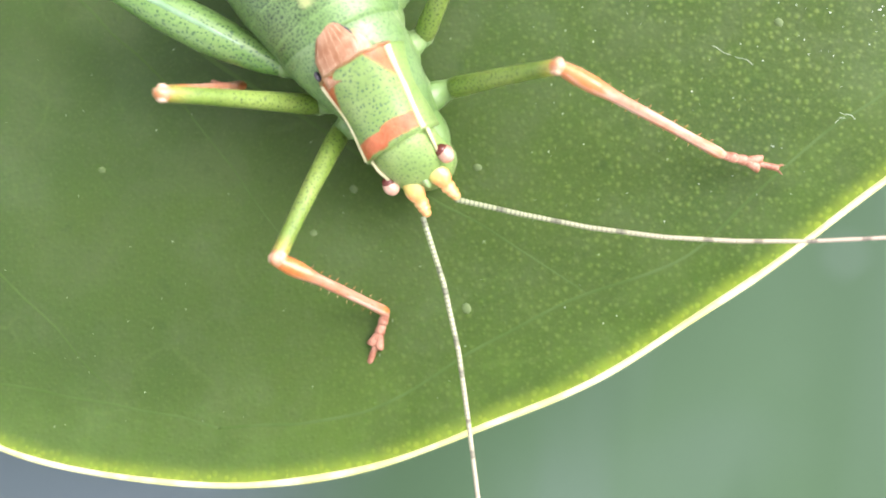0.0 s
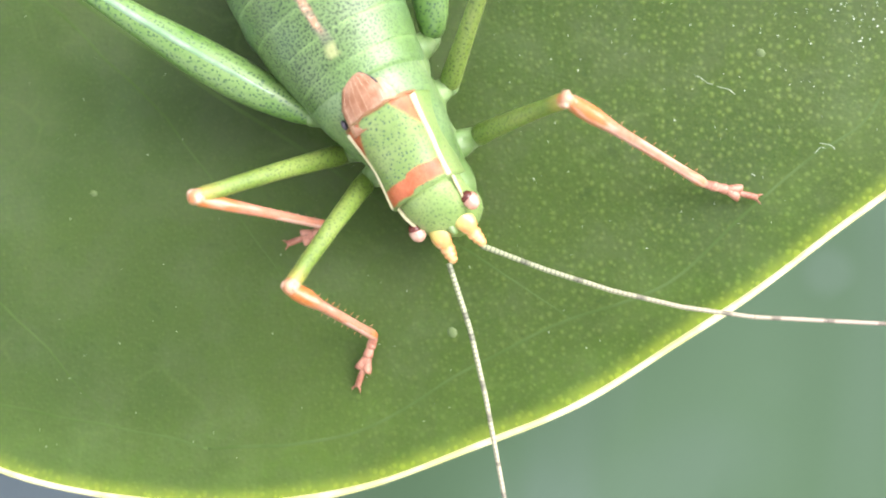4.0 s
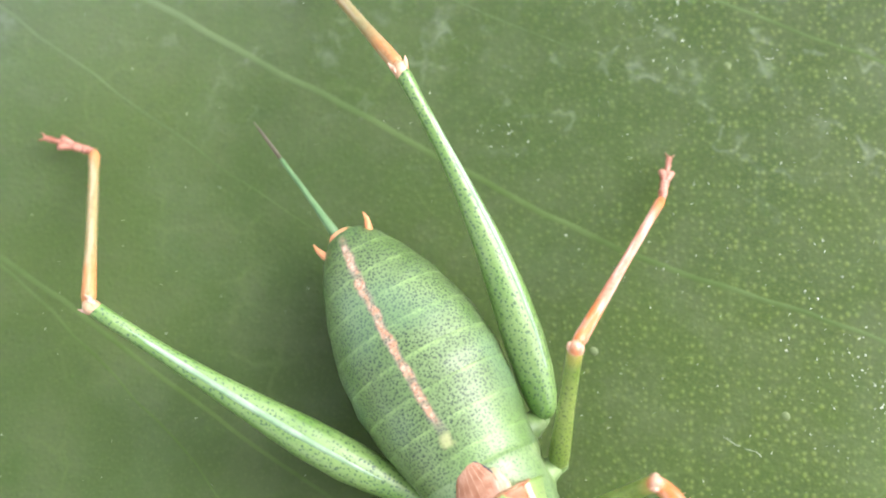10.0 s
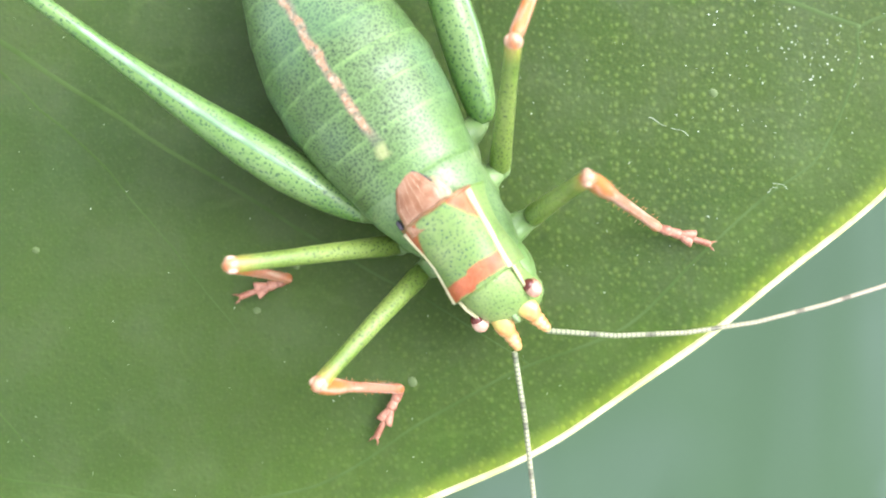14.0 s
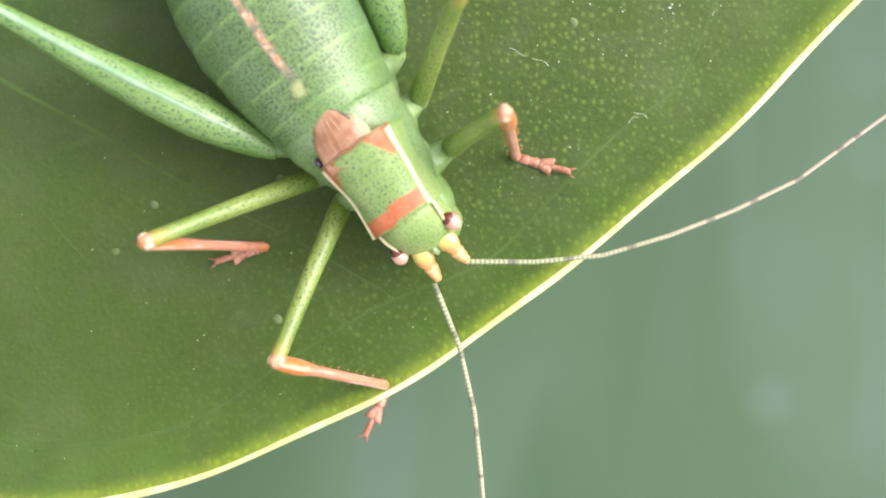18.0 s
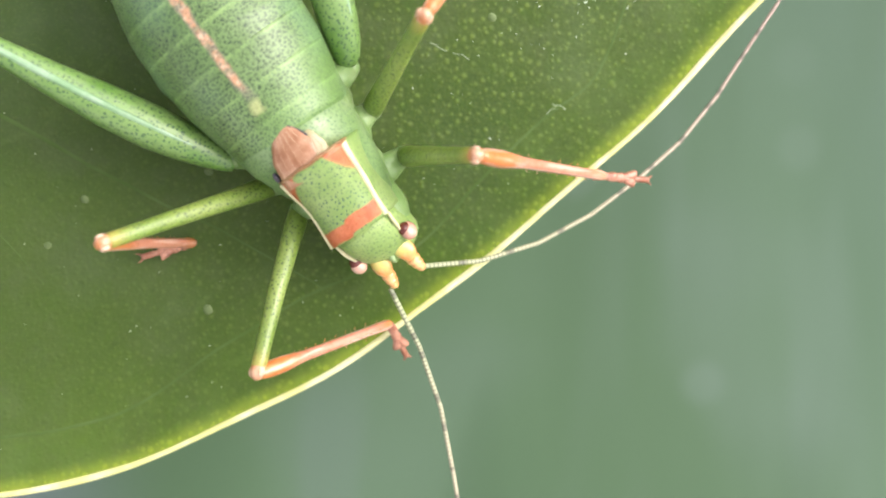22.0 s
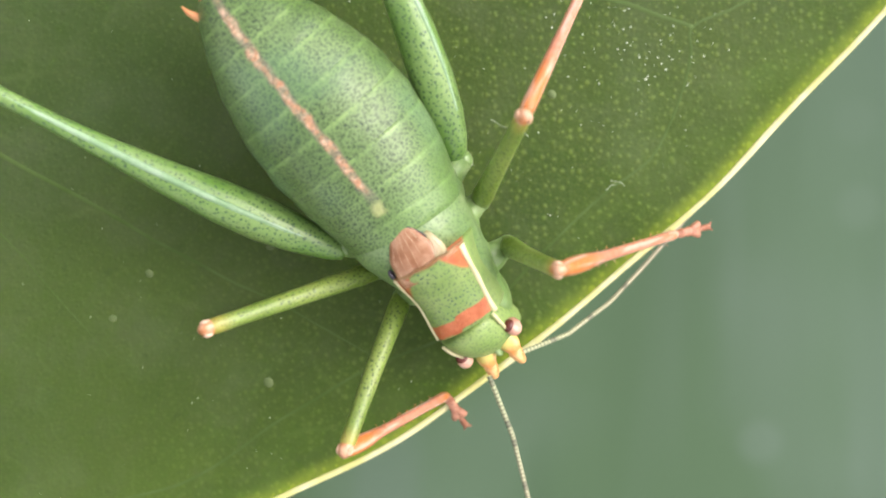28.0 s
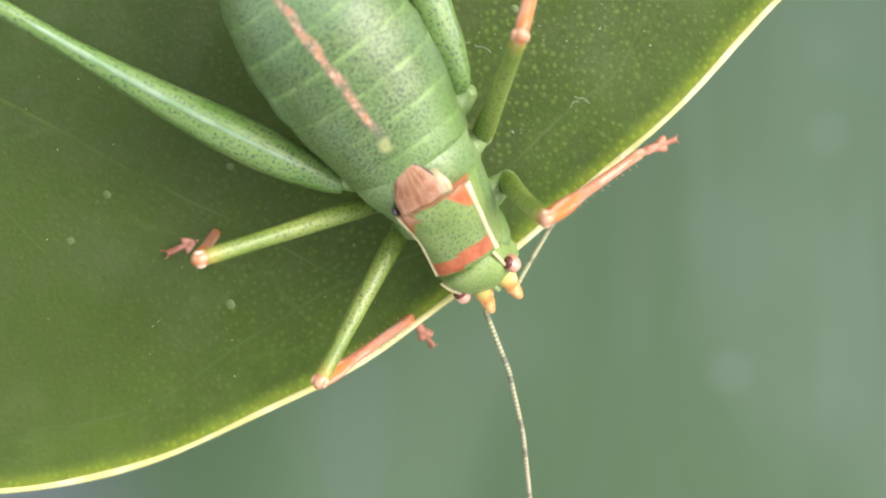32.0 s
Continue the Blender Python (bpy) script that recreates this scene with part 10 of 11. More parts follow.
    walk(feelers["left"][1], [
        (0, mm(3.828, 2.146, 2.267, 0, -8.6, 48.93)), (1, mm(3.898, 2.09, 2.208, 0, -6.87, 48.56)),
        (2, mm(3.935, 2.057, 2.176, 0, -5.69, 47.85)), (3, mm(3.994, 1.997, 2.142, 0, -5.32, 43.59)),
        (4, mm(4.039, 1.944, 2.146, 0, -5.23, 42.46)), (5, mm(4.082, 1.888, 2.151, 0, -5.13, 41.32)),
        (6, mm(4.123, 1.832, 2.155, 0, -5.04, 40.19)), (7, mm(4.129, 1.832, 2.093, 0, -3.94, 38.79)),
        (8, mm(4.101, 1.873, 2.064, 0, -3.1, 39.85)), (9, mm(3.918, 2.091, 2.004, 0, -1.42, 46.92)),
        (10, mm(3.88, 2.13, 1.981, 0, -.86, 49.26)), (11, mm(3.84, 2.167, 1.958, 0, -.3, 51.6)),
        (12, mm(3.799, 2.204, 1.935, 0, .26, 53.95)), (13, mm(3.757, 2.239, 1.911, 0, .82, 56.3)),
        (14, mm(3.714, 2.273, 1.888, 0, 1.38, 58.63)), (15, mm(3.702, 2.283, 1.91, 0, .75, 58.64)),
        (16.5, mm(3.682, 2.298, 1.944, 0, -.21, 58.64)), (17, mm(3.832, 2.174, 1.955, 0, -.19, 56.67)),
        (18, mm(3.625, 2.34, 1.933, 0, .23, 60.99)), (19, mm(3.565, 2.38, 1.912, 0, .8, 61.93)),
        (20, mm(3.389, 2.323, 1.194, 0, 17.47, 66.42)), (21, mm(3.479, 2.303, 1.274, 0, 18.28, 66.5)),
        (22, mm(3.51, 2.281, 1.27, 0, 17.78, 68.57)), (23, mm(3.473, 2.337, 1.355, 0, 16.11, 67.7)),
        (24, mm(3.453, 2.329, 1.3, 0, 18.19, 70.18)), (25, mm(3.364, 2.387, 1.319, 0, 18.54, 72.46)),
        (26, mm(3.215, 2.388, 1.143, 0, 25.33, 76.94)), (27.5, mm(2.973, 2.351, .897, 0, 35.26, 84.75)),
        (28, mm(3.1, 2.333, .943, 0, 32.26, 82.6)), (29, mm(3.243, 2.298, .992, 0, 28.47, 88.83)),
        (30, mm(3.389, 2.449, 1.597, 0, 11.96, 76.19)), (31, mm(2.917, 2.554, 1.3, 0, 22.66, 89.62)),
        (32, mm(2.266, 1.981, .358, 0, 47.77, 96.49))])
    walk(feelers["left"][2], [
        (0, mm(5.192, 3.711, 2.581, 0, -8.54, 52.72)), (1, mm(5.278, 3.653, 2.459, 0, -6.68, 52.5)),
        (2, mm(5.337, 3.606, 2.385, 0, -5.45, 52.12)), (3, mm(5.508, 3.439, 2.337, 0, -5.31, 48.62)),
        (4, mm(5.581, 3.355, 2.338, 0, -5.21, 46.85)), (5, mm(5.652, 3.269, 2.339, 0, -5.1, 45.08)),
        (6, mm(5.721, 3.182, 2.339, 0, -4.99, 43.31)), (7, mm(5.762, 3.145, 2.238, 0, -3.97, 43.31)),
        (8, mm(5.711, 3.217, 2.178, 0, -3.1, 43.39)), (9, mm(5.352, 3.624, 2.056, 0, -1.45, 49.5)),
        (10, mm(5.25, 3.72, 2.013, 0, -.95, 52.54)), (11, mm(5.144, 3.813, 1.969, 0, -.44, 55.61)),
        (12, mm(5.035, 3.902, 1.925, 0, .07, 58.68)), (13, mm(4.922, 3.986, 1.881, 0, .57, 61.75)),
        (14, mm(4.807, 4.065, 1.837, 0, 1.07, 64.79)), (15, mm(4.794, 4.076, 1.883, 0, .45, 65.71)),
        (16.5, mm(4.775, 4.092, 1.951, 0, -.49, 67.1)), (17, mm(4.986, 3.929, 1.962, 0, -.35, 66.96)),
        (18, mm(4.643, 4.177, 1.924, 0, .29, 72.02)), (19, mm(4.553, 4.233, 1.882, 0, .71, 70.58)),
        (20, mm(4.191, 4.158, .564, 0, 15.85, 75.59)), (21, mm(4.274, 4.132, .616, 0, 17, 78.25)),
        (22, mm(4.241, 4.142, .628, 0, 17.2, 79.63)), (23, mm(4.238, 4.204, .772, 0, 15.7, 78.52)),
        (24, mm(4.129, 4.206, .644, 0, 17.2, 82.31)), (25, mm(3.964, 4.285, .651, 0, 18.74, 84.6)),
        (26, mm(3.644, 4.237, .245, 0, 24.3, 86.58)), (27.5, mm(3.13, 4.058, -.315, 0, 32.6, 89.91)),
        (28, mm(3.329, 4.093, -.178, 0, 35.71, 90.6)), (29, mm(3.281, 4.143, -.009, 0, 38.42, 101.04)),
        (30, mm(3.88, 4.444, 1.162, 0, 13.42, 91.87)), (31, mm(2.93, 4.492, .491, 0, 22.63, 103.07)),
        (32, mm(2.107, 3.383, -1.197, 0, 47.42, 96.83))])
    walk(feelers["left"][3], [
        (0, mm(6.45, 5.363, 2.893, 0, -8.21, 57.08)), (1, mm(6.547, 5.307, 2.704, 0, -6.62, 56.36)),
        (2, mm(6.621, 5.256, 2.584, 0, -5.36, 56.24)), (3, mm(6.89, 5.008, 2.531, 0, -4.99, 54.81)),
        (4, mm(7.012, 4.881, 2.528, 0, -5.1, 52.18)), (5, mm(7.129, 4.75, 2.525, 0, -5.2, 49.55)),
        (6, mm(7.243, 4.617, 2.522, 0, -5.28, 46.92)), (7, mm(7.286, 4.582, 2.383, 0, -4.07, 46.53)),
        (8, mm(7.235, 4.657, 2.291, 0, -3.24, 48.04)), (9, mm(6.715, 5.221, 2.109, 0, -1.38, 54.08)),
        (10, mm(6.527, 5.387, 2.048, 0, -.95, 57.39)), (11, mm(6.33, 5.546, 1.985, 0, -.51, 60.72)),
        (12, mm(6.126, 5.696, 1.922, 0, -.07, 64.07)), (13, mm(5.916, 5.835, 1.86, 0, .36, 67.41)),
        (14, mm(5.701, 5.965, 1.798, 0, .8, 70.71)), (15, mm(5.658, 5.99, 1.867, 0, .25, 72.71)),
        (16.5, mm(5.592, 6.026, 1.969, 0, -.58, 75.7)), (17, mm(5.808, 5.861, 1.975, 0, -.54, 77.52)),
        (18, mm(5.291, 6.174, 1.914, 0, .3, 76.73)), (19, mm(5.251, 6.213, 1.856, 0, .71, 77.99)),
        (20, mm(4.694, 6.115, -.01, 0, 14.66, 84.81)), (21, mm(4.683, 6.098, .002, 0, 15.34, 88.58)),
        (22, mm(4.602, 6.115, .007, 0, 16.46, 88.37)), (23, mm(4.64, 6.185, .204, 0, 15.07, 89.48)),
        (24, mm(4.398, 6.194, .024, 0, 16.22, 91.72)), (25, mm(4.151, 6.265, -.023, 0, 19.08, 93.07)),
        (26, mm(3.758, 6.148, -.62, 0, 24.38, 92.12)), (27.5, mm(3.133, 5.828, -1.446, 0, 32.34, 90.53)),
        (28, mm(3.311, 5.799, -1.404, 0, 36.39, 91.76)), (29, mm(2.966, 5.758, -1.314, 0, 42.8, 101.1)),
        (30, mm(3.813, 6.486, .675, 0, 14.21, 102.4)), (31, mm(2.491, 6.38, -.317, 0, 29.4, 106.07)),
        (32, mm(1.938, 4.794, -2.743, 0, 47.36, 96.89))])
    walk(feelers["left"][4], [
        (0, mm(7.58, 7.108, 3.193, 0, -7.93, 60.22)), (1, mm(7.703, 7.044, 2.946, 0, -6.86, 60.61)),
        (2, mm(7.782, 6.994, 2.78, 0, -5.77, 61.71)), (3, mm(8.096, 6.718, 2.714, 0, -4.38, 59.69)),
        (4, mm(8.294, 6.533, 2.715, 0, -4.51, 57.4)), (5, mm(8.486, 6.342, 2.716, 0, -4.64, 55.11)),
        (6, mm(8.672, 6.144, 2.715, 0, -4.76, 52.83)), (7, mm(8.727, 6.102, 2.532, 0, -4.38, 50.78)),
        (8, mm(8.637, 6.216, 2.41, 0, -3.52, 51.81)), (9, mm(7.947, 6.921, 2.16, 0, -1.33, 55.53)),
        (10, mm(7.659, 7.156, 2.082, 0, -.94, 59.15)), (11, mm(7.357, 7.378, 2.004, 0, -.54, 62.81)),
        (12, mm(7.045, 7.584, 1.925, 0, -.14, 66.49)), (13, mm(6.723, 7.774, 1.847, 0, .27, 70.15)),
        (14, mm(6.395, 7.947, 1.769, 0, .67, 73.77)), (15, mm(6.282, 7.995, 1.858, 0, .12, 77.76)),
        (16.5, mm(6.111, 8.061, 1.99, 0, -.7, 83.75)), (17, mm(6.262, 7.912, 1.995, 0, -.69, 87.4)),
        (18, mm(5.773, 8.218, 1.903, 0, .27, 81.2)), (19, mm(5.688, 8.267, 1.831, 0, .62, 86.93)),
        (20, mm(4.877, 8.138, -.541, 0, 15.18, 89.34)), (21, mm(4.733, 8.123, -.554, 0, 13.54, 97.36)),
        (22, mm(4.66, 8.128, -.588, 0, 15.55, 93.1)), (23, mm(4.659, 8.212, -.342, 0, 14.6, 95.27)),
        (24, mm(4.337, 8.209, -.563, 0, 16.45, 102)), (25, mm(4.045, 8.247, -.71, 0, 20.03, 100.11)),
        (26, mm(3.687, 8.059, -1.487, 0, 25.01, 96.53)), (27.5, mm(3.116, 7.602, -2.57, 0, 32.33, 90.54)),
        (28, mm(3.259, 7.488, -2.65, 0, 36.39, 91.77)), (29, mm(2.669, 7.27, -2.741, 0, 43.18, 101.11)),
        (30, mm(3.376, 8.474, .159, 0, 13.6, 111.89)), (31, mm(1.985, 8.138, -1.348, 0, 31.01, 106.13)),
        (32, mm(1.767, 6.207, -4.288, 0, 47.35, 96.9))])
    walk(feelers["left"][5], [
        (0, mm(8.613, 8.913, 3.483, 0, -8.2, 63.04)), (1, mm(8.726, 8.861, 3.197, 0, -7.06, 62.99)),
        (2, mm(8.773, 8.834, 2.991, 0, -5.8, 62.18)), (3, mm(9.153, 8.525, 2.874, 0, -4.41, 59.44)),
        (4, mm(9.422, 8.297, 2.88, 0, -4.52, 57.38)), (5, mm(9.684, 8.059, 2.885, 0, -4.62, 55.32)),
        (6, mm(9.936, 7.811, 2.889, 0, -4.72, 53.27)), (7, mm(10.051, 7.724, 2.692, 0, -4.73, 54.11)),
        (8, mm(9.933, 7.864, 2.539, 0, -3.72, 53.4)), (9, mm(9.135, 8.652, 2.209, 0, -1.33, 55.65)),
        (10, mm(8.735, 8.958, 2.117, 0, -.94, 59.26)), (11, mm(8.317, 9.245, 2.024, 0, -.54, 62.92)),
        (12, mm(7.882, 9.51, 1.93, 0, -.14, 66.59)), (13, mm(7.436, 9.749, 1.837, 0, .27, 70.25)),
        (14, mm(6.982, 9.963, 1.745, 0, .66, 73.86)), (15, mm(6.728, 10.048, 1.853, 0, .04, 81.33)),
        (16.5, mm(6.339, 10.148, 2.016, 0, -.9, 92.56)), (17, mm(6.357, 10.009, 2.02, 0, -.71, 96.34)),
        (18, mm(6.094, 10.293, 1.893, 0, .27, 91.89)), (19, mm(5.8, 10.364, 1.808, 0, .82, 95.62)),
        (20, mm(4.901, 10.165, -1.091, 0, 14.16, 95.96)), (21, mm(4.471, 10.147, -1.046, 0, 12.7, 102.2)),
        (22, mm(4.55, 10.149, -1.151, 0, 12.48, 103.59)), (23, mm(4.472, 10.236, -.872, 0, 14.07, 101.23)),
        (24, mm(3.918, 10.179, -1.158, 0, 14.73, 107.9)), (25, mm(3.699, 10.189, -1.429, 0, 15.92, 111.26)),
        (26, mm(3.471, 9.95, -2.375, 0, 22.78, 103.64)), (27.5, mm(3.1, 9.376, -3.693, 0, 32.33, 90.54)),
        (28, mm(3.207, 9.178, -3.896, 0, 36.4, 91.77)), (29, mm(2.374, 8.773, -4.178, 0, 43.18, 101.11)),
        (30, mm(2.615, 10.368, -.335, 0, 11.53, 120.43)), (31, mm(1.485, 9.867, -2.43, 0, 31.26, 106.14)),
        (32, mm(1.596, 7.619, -5.832, 0, 47.35, 96.9))])
    walk(feelers["left"][6], [
        (0, mm(9.555, 10.766, 3.782, 0, -8.21, 63.15)), (1, mm(9.673, 10.717, 3.455, 0, -7.06, 62.95)),
        (2, mm(9.747, 10.682, 3.203, 0, -5.8, 62.22)), (3, mm(10.218, 10.328, 3.035, 0, -4.41, 59.4)),
        (4, mm(10.551, 10.06, 3.046, 0, -4.52, 57.36)), (5, mm(10.874, 9.78, 3.055, 0, -4.62, 55.31)),
        (6, mm(11.188, 9.489, 3.062, 0, -4.72, 53.26)), (7, mm(11.278, 9.42, 2.866, 0, -4.74, 54.18)),
        (8, mm(11.182, 9.546, 2.675, 0, -3.73, 53.45)), (9, mm(10.319, 10.385, 2.257, 0, -1.33, 55.68)),
        (10, mm(9.809, 10.763, 2.151, 0, -.94, 59.29)), (11, mm(9.273, 11.115, 2.043, 0, -.54, 62.95)),
        (12, mm(8.717, 11.437, 1.935, 0, -.14, 66.62)), (13, mm(8.146, 11.726, 1.827, 0, .27, 70.28)),
        (14, mm(7.566, 11.98, 1.72, 0, .66, 73.89)), (15, mm(7.044, 12.123, 1.852, 0, .04, 81.13)),
        (16.5, mm(6.245, 12.246, 2.049, 0, -.89, 92.03)), (17, mm(6.125, 12.096, 2.046, 0, -.71, 96.76)),
        (18, mm(6.025, 12.392, 1.883, 0, .27, 91.32)), (19, mm(5.595, 12.454, 1.778, 0, .81, 95.25)),
        (20, mm(4.689, 12.19, -1.605, 0, 11.48, 104.43)), (21, mm(4.039, 12.15, -1.507, 0, 11.98, 107.67)),
        (22, mm(4.068, 12.142, -1.605, 0, 10.36, 109.87)), (23, mm(4.075, 12.234, -1.382, 0, 13.18, 110.14)),
        (24, mm(3.294, 12.112, -1.692, 0, 13.24, 111.17)), (25, mm(2.966, 12.071, -2.005, 0, 15.76, 111.66)),
        (26, mm(3.015, 11.831, -3.188, 0, 22.7, 103.89)), (27.5, mm(3.083, 11.151, -4.816, 0, 32.33, 90.55)),
        (28, mm(3.155, 10.867, -5.142, 0, 36.4, 91.77)), (29, mm(2.079, 10.276, -5.615, 0, 43.19, 101.11)),
        (30, mm(1.572, 12.142, -.754, 0, 11.57, 120.22)), (31, mm(.986, 11.591, -3.52, 0, 31.29, 106.14)),
        (32, mm(1.425, 9.031, -7.377, 0, 47.35, 96.9))])
    walk(feelers["left"][7], [
        (0, mm(10.493, 12.62, 4.082, 0, -8.21, 63.15)), (1, mm(10.62, 12.573, 3.713, 0, -7.06, 62.94)),
        (2, mm(10.721, 12.531, 3.415, 0, -5.8, 62.23)), (3, mm(11.283, 12.13, 3.197, 0, -4.41, 59.39)),
        (4, mm(11.68, 11.823, 3.211, 0, -4.52, 57.35)), (5, mm(12.066, 11.501, 3.224, 0, -4.62, 55.31)),
        (6, mm(12.44, 11.166, 3.235, 0, -4.72, 53.26)), (7, mm(12.503, 11.117, 3.039, 0, -4.74, 54.18)),
        (8, mm(12.43, 11.229, 2.812, 0, -3.73, 53.47)), (9, mm(11.503, 12.119, 2.306, 0, -1.33, 55.68)),
        (10, mm(10.881, 12.568, 2.186, 0, -.94, 59.3)), (11, mm(10.228, 12.985, 2.063, 0, -.54, 62.95)),
        (12, mm(9.55, 13.365, 1.94, 0, -.14, 66.63)), (13, mm(8.854, 13.703, 1.817, 0, .27, 70.28)),
        (14, mm(8.149, 13.997, 1.696, 0, .66, 73.89)), (15, mm(7.368, 14.198, 1.85, 0, .04, 81.12)),
        (16.5, mm(6.171, 14.344, 2.082, 0, -.89, 92)), (17, mm(5.878, 14.181, 2.072, 0, -.71, 96.74)),
        (18, mm(5.977, 14.491, 1.873, 0, .27, 91.24)), (19, mm(5.403, 14.545, 1.748, 0, .81, 95.17)),
        (20, mm(4.176, 14.183, -2.022, 0, 11.52, 104.28)), (21, mm(3.415, 14.107, -1.943, 0, 12.01, 107.5)),
        (22, mm(3.366, 14.084, -1.982, 0, 10.64, 109.07)), (23, mm(3.371, 14.154, -1.861, 0, 13.15, 110.38)),
        (24, mm(2.556, 14.018, -2.173, 0, 13.32, 110.95)), (25, mm(2.22, 13.949, -2.575, 0, 15.77, 111.65)),
        (26, mm(2.549, 13.712, -3.998, 0, 22.7, 103.89)), (27.5, mm(3.066, 12.925, -5.939, 0, 32.33, 90.55)),
        (28, mm(3.102, 12.557, -6.388, 0, 36.4, 91.77)), (29, mm(1.784, 11.778, -7.052, 0, 43.19, 101.11)),
        (30, mm(.537, 13.92, -1.175, 0, 11.61, 120.06)), (31, mm(.487, 13.315, -4.611, 0, 31.3, 106.14)),
        (32, mm(1.254, 10.444, -8.922, 0, 47.35, 96.9))])
    walk(feelers["left"][8], [
        (0, mm(11.432, 14.475, 4.382, 0, -8.21, 63.15)), (1, mm(11.568, 14.429, 3.971, 0, -7.06, 62.94)),
        (2, mm(11.695, 14.379, 3.628, 0, -5.8, 62.23)), (3, mm(12.349, 13.932, 3.359, 0, -4.41, 59.39)),
        (4, mm(12.809, 13.586, 3.377, 0, -4.52, 57.35)), (5, mm(13.257, 13.222, 3.393, 0, -4.62, 55.31)),
        (6, mm(13.691, 12.843, 3.408, 0, -4.72, 53.26)), (7, mm(13.728, 12.814, 3.212, 0, -4.74, 54.18)),
        (8, mm(13.678, 12.913, 2.949, 0, -3.73, 53.47)), (9, mm(12.687, 13.853, 2.355, 0, -1.33, 55.68)),
        (10, mm(11.953, 14.374, 2.22, 0, -.94, 59.3)), (11, mm(11.183, 14.856, 2.083, 0, -.54, 62.95)),
        (12, mm(10.383, 15.292, 1.945, 0, -.14, 66.63)), (13, mm(9.563, 15.68, 1.808, 0, .27, 70.28)),
        (14, mm(8.731, 16.015, 1.672, 0, .66, 73.9)), (15, mm(7.692, 16.273, 1.849, 0, .04, 81.12)),
        (16.5, mm(6.098, 16.443, 2.114, 0, -.89, 91.99)), (17, mm(5.631, 16.267, 2.098, 0, -.71, 96.74)),
        (18, mm(5.932, 16.591, 1.863, 0, .27, 91.23)), (19, mm(5.214, 16.636, 1.718, 0, .81, 95.16)),
        (20, mm(3.669, 16.177, -2.442, 0, 11.58, 104.1)), (21, mm(2.797, 16.066, -2.38, 0, 12.02, 107.44)),
        (22, mm(2.692, 16.035, -2.37, 0, 10.67, 108.99)), (23, mm(2.659, 16.071, -2.338, 0, 13.15, 110.32)),
        (24, mm(1.825, 15.927, -2.657, 0, 13.34, 110.91)), (25, mm(1.475, 15.828, -3.146, 0, 15.77, 111.65)),
        (26, mm(2.084, 15.593, -4.809, 0, 22.7, 103.88)), (27.5, mm(3.049, 14.699, -7.062, 0, 32.33, 90.55)),
        (28, mm(3.05, 14.247, -7.634, 0, 36.4, 91.77)), (29, mm(1.489, 13.281, -8.489, 0, 43.19, 101.11)),
        (30, mm(-.494, 15.7, -1.598, 0, 11.62, 120.04)), (31, mm(-.012, 15.039, -5.702, 0, 31.3, 106.14)),
        (32, mm(1.083, 11.856, -10.466, 0, 47.35, 96.9))])
    walk(feelers["left"][9], [
        (0, mm(12.371, 16.329, 4.682, 0, -8.21, 63.15)), (1, mm(12.517, 16.285, 4.229, 0, -7.06, 62.94)),
        (2, mm(12.668, 16.228, 3.84, 0, -5.8, 62.24)), (3, mm(13.415, 15.734, 3.52, 0, -4.41, 59.39)),
        (4, mm(13.939, 15.348, 3.542, 0, -4.52, 57.35)), (5, mm(14.449, 14.943, 3.562, 0, -4.62, 55.31)),
        (6, mm(14.943, 14.52, 3.58, 0, -4.72, 53.26)), (7, mm(14.953, 14.51, 3.386, 0, -4.74, 54.18)),
        (8, mm(14.925, 14.597, 3.085, 0, -3.73, 53.47)), (9, mm(13.87, 15.587, 2.404, 0, -1.33, 55.68)),
        (10, mm(13.025, 16.179, 2.254, 0, -.94, 59.3)), (11, mm(12.137, 16.726, 2.103, 0, -.54, 62.95)),
        (12, mm(11.216, 17.22, 1.95, 0, -.14, 66.63)), (13, mm(10.271, 17.656, 1.798, 0, .27, 70.28)),
        (14, mm(9.314, 18.032, 1.648, 0, .66, 73.9)), (15, mm(8.017, 18.348, 1.847, 0, .04, 81.12)),
        (16.5, mm(6.025, 18.541, 2.147, 0, -.89, 91.99)), (17, mm(5.385, 18.352, 2.124, 0, -.71, 96.74)),
        (18, mm(5.887, 18.69, 1.853, 0, .27, 91.23)), (19, mm(5.025, 18.727, 1.689, 0, .81, 95.16)),
        (20, mm(3.167, 18.173, -2.863, 0, 11.58, 104.1)), (21, mm(2.182, 18.026, -2.817, 0, 12.02, 107.42)),
        (22, mm(2.02, 17.986, -2.759, 0, 10.68, 108.96)), (23, mm(1.949, 17.988, -2.816, 0, 13.16, 110.3)),
        (24, mm(1.096, 17.835, -3.141, 0, 13.34, 110.9)), (25, mm(.729, 17.706, -3.717, 0, 15.77, 111.65)),
        (26, mm(1.62, 17.473, -5.619, 0, 22.7, 103.88)), (27.5, mm(3.032, 16.474, -8.185, 0, 32.33, 90.55)),
        (28, mm(2.998, 15.936, -8.88, 0, 36.4, 91.77)), (29, mm(1.194, 14.783, -9.926, 0, 43.19, 101.11)),
        (30, mm(-1.523, 17.481, -2.021, 0, 11.62, 120.04)), (31, mm(-.51, 16.762, -6.793, 0, 31.3, 106.14)),
        (32, mm(.912, 13.269, -12.011, 0, 47.35, 96.9))])
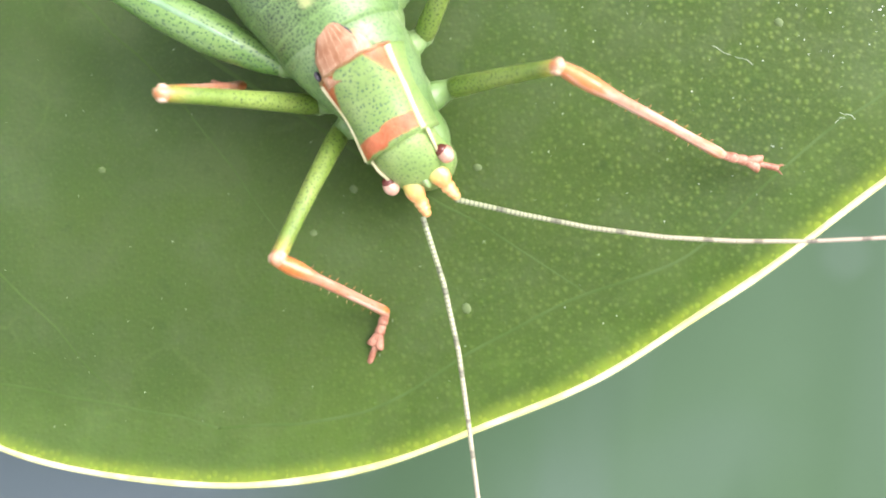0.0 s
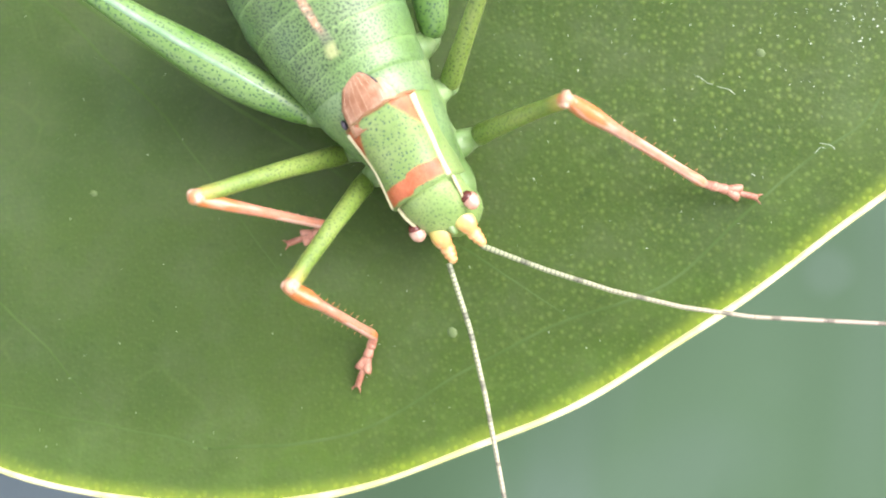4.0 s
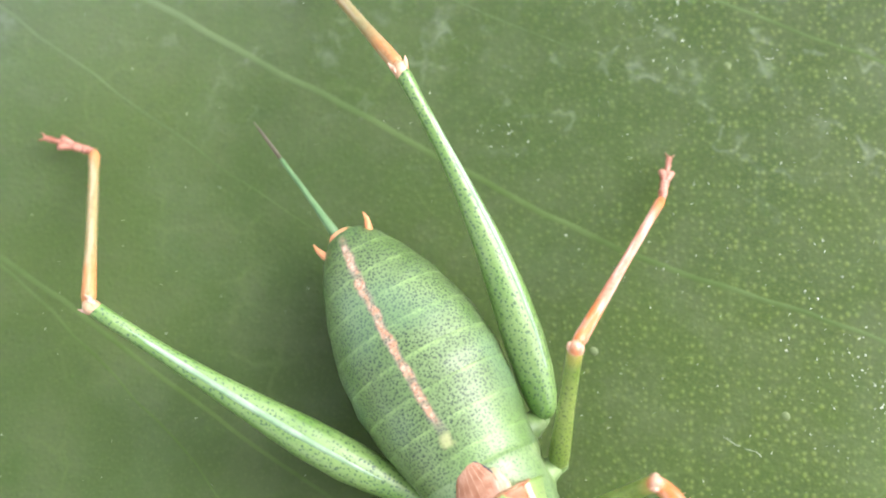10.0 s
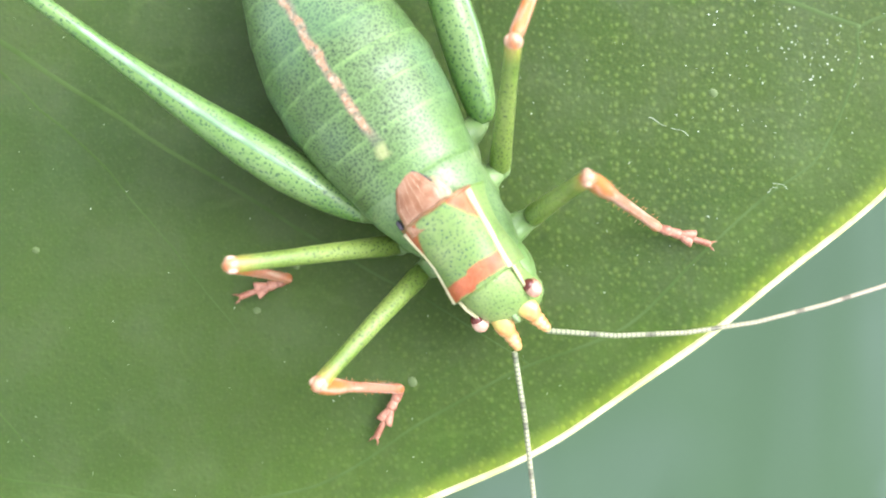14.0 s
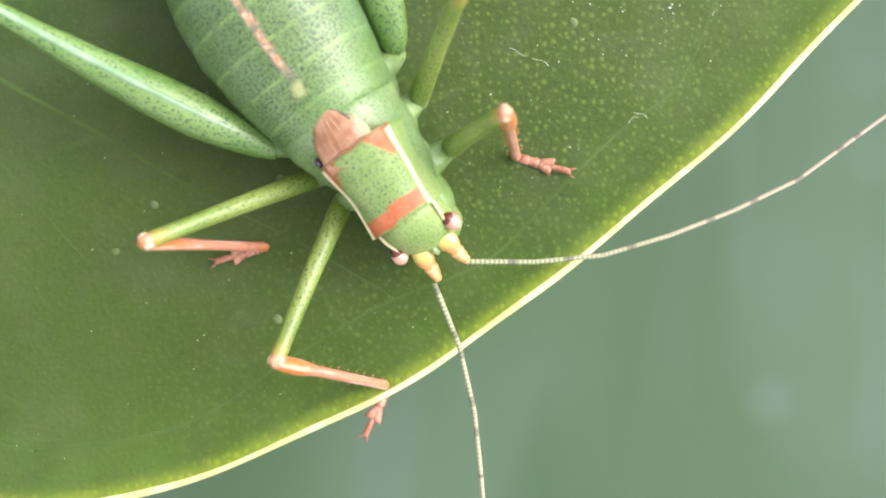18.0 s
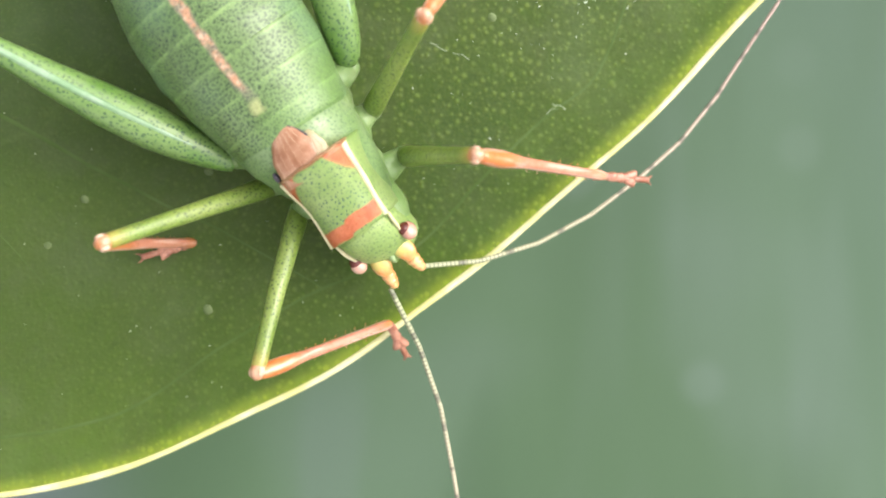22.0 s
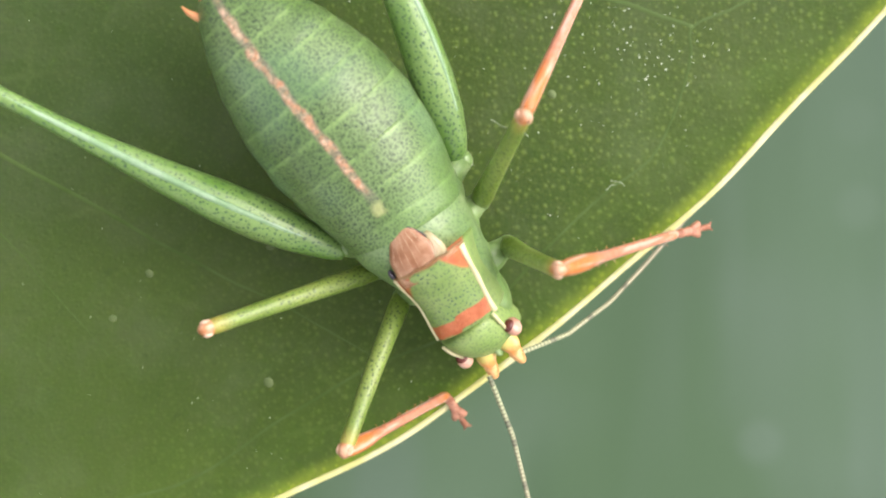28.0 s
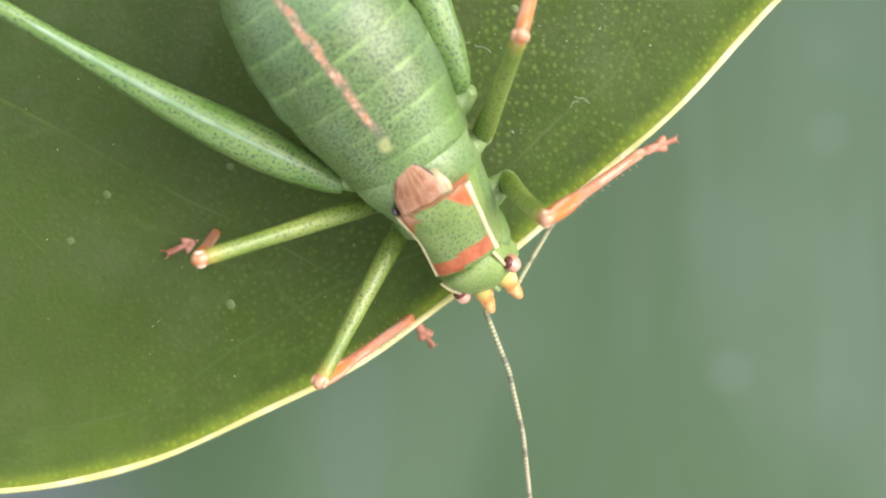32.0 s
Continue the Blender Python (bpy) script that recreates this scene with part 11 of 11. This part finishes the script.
    walk(feelers["left"][10], [
        (0, mm(13.309, 18.184, 4.982, 0, -8.21, 63.15)), (1, mm(13.465, 18.141, 4.487, 0, -7.06, 62.94)),
        (2, mm(13.641, 18.077, 4.052, 0, -5.8, 62.24)), (3, mm(14.481, 17.536, 3.682, 0, -4.41, 59.39)),
        (4, mm(15.068, 17.111, 3.708, 0, -4.52, 57.35)), (5, mm(15.64, 16.664, 3.732, 0, -4.62, 55.31)),
        (6, mm(16.195, 16.198, 3.753, 0, -4.72, 53.26)), (7, mm(16.178, 16.207, 3.559, 0, -4.74, 54.18)),
        (8, mm(16.172, 16.281, 3.222, 0, -3.73, 53.47)), (9, mm(15.054, 17.321, 2.452, 0, -1.33, 55.68)),
        (10, mm(14.097, 17.985, 2.289, 0, -.94, 59.3)), (11, mm(13.092, 18.596, 2.123, 0, -.54, 62.95)),
        (12, mm(12.049, 19.148, 1.955, 0, -.14, 66.63)), (13, mm(10.98, 19.633, 1.788, 0, .27, 70.28)),
        (14, mm(9.896, 20.05, 1.623, 0, .66, 73.9)), (15, mm(8.341, 20.423, 1.846, 0, .04, 81.12)),
        (16.5, mm(5.952, 20.64, 2.179, 0, -.89, 91.99)), (17, mm(5.139, 20.438, 2.15, 0, -.71, 96.74)),
        (18, mm(5.841, 20.79, 1.844, 0, .27, 91.23)), (19, mm(4.836, 20.819, 1.659, 0, .81, 95.16)),
        (20, mm(2.666, 20.168, -3.285, 0, 11.58, 104.1)), (21, mm(1.567, 19.985, -3.254, 0, 12.02, 107.41)),
        (22, mm(1.35, 19.938, -3.148, 0, 10.68, 108.95)), (23, mm(1.24, 19.906, -3.294, 0, 13.16, 110.29)),
        (24, mm(.367, 19.744, -3.625, 0, 13.34, 110.9)), (25, mm(-.016, 19.585, -4.287, 0, 15.77, 111.65)),
        (26, mm(1.155, 19.354, -6.43, 0, 22.7, 103.88)), (27.5, mm(3.015, 18.248, -9.308, 0, 32.33, 90.55)),
        (28, mm(2.946, 17.626, -10.126, 0, 36.4, 91.77)), (29, mm(.899, 16.286, -11.363, 0, 43.19, 101.11)),
        (30, mm(-2.553, 19.262, -2.444, 0, 11.62, 120.04)), (31, mm(-1.009, 18.486, -7.884, 0, 31.3, 106.14)),
        (32, mm(.742, 14.681, -13.555, 0, 47.35, 96.9))])
    walk(feelers["left"][11], [
        (0, mm(14.248, 20.038, 5.282, 0, -8.21, 63.15)), (1, mm(14.413, 19.997, 4.745, 0, -7.06, 62.94)),
        (2, mm(14.614, 19.925, 4.264, 0, -5.8, 62.24)), (3, mm(15.548, 19.339, 3.843, 0, -4.41, 59.39)),
        (4, mm(16.198, 18.874, 3.873, 0, -4.52, 57.35)), (5, mm(16.832, 18.385, 3.901, 0, -4.62, 55.31)),
        (6, mm(17.447, 17.875, 3.926, 0, -4.72, 53.26)), (7, mm(17.403, 17.904, 3.733, 0, -4.74, 54.18)),
        (8, mm(17.42, 17.965, 3.359, 0, -3.73, 53.47)), (9, mm(16.238, 19.055, 2.501, 0, -1.33, 55.68)),
        (10, mm(15.169, 19.79, 2.323, 0, -.94, 59.3)), (11, mm(14.047, 20.466, 2.142, 0, -.54, 62.95)),
        (12, mm(12.882, 21.075, 1.96, 0, -.14, 66.63)), (13, mm(11.688, 21.61, 1.779, 0, .27, 70.28)),
        (14, mm(10.478, 22.067, 1.599, 0, .66, 73.9)), (15, mm(8.665, 22.498, 1.844, 0, .04, 81.12)),
        (16.5, mm(5.879, 22.738, 2.212, 0, -.89, 91.99)), (17, mm(4.892, 22.523, 2.176, 0, -.71, 96.74)),
        (18, mm(5.796, 22.889, 1.834, 0, .27, 91.23)), (19, mm(4.647, 22.91, 1.629, 0, .81, 95.16)),
        (20, mm(2.165, 22.163, -3.706, 0, 11.58, 104.1)), (21, mm(.952, 21.945, -3.692, 0, 12.02, 107.41)),
        (22, mm(.68, 21.89, -3.537, 0, 10.68, 108.95)), (23, mm(.531, 21.824, -3.772, 0, 13.16, 110.29)),
        (24, mm(-.362, 21.653, -4.11, 0, 13.34, 110.9)), (25, mm(-.762, 21.463, -4.858, 0, 15.77, 111.65)),
        (26, mm(.69, 21.235, -7.24, 0, 22.7, 103.88)), (27.5, mm(2.998, 20.023, -10.431, 0, 32.33, 90.55)),
        (28, mm(2.893, 19.315, -11.372, 0, 36.4, 91.77)), (29, mm(.604, 17.788, -12.801, 0, 43.19, 101.11)),
        (30, mm(-3.582, 21.043, -2.867, 0, 11.62, 120.04)), (31, mm(-1.508, 20.21, -8.974, 0, 31.3, 106.14)),
        (32, mm(.571, 16.094, -15.1, 0, 47.35, 96.9))])


motions()
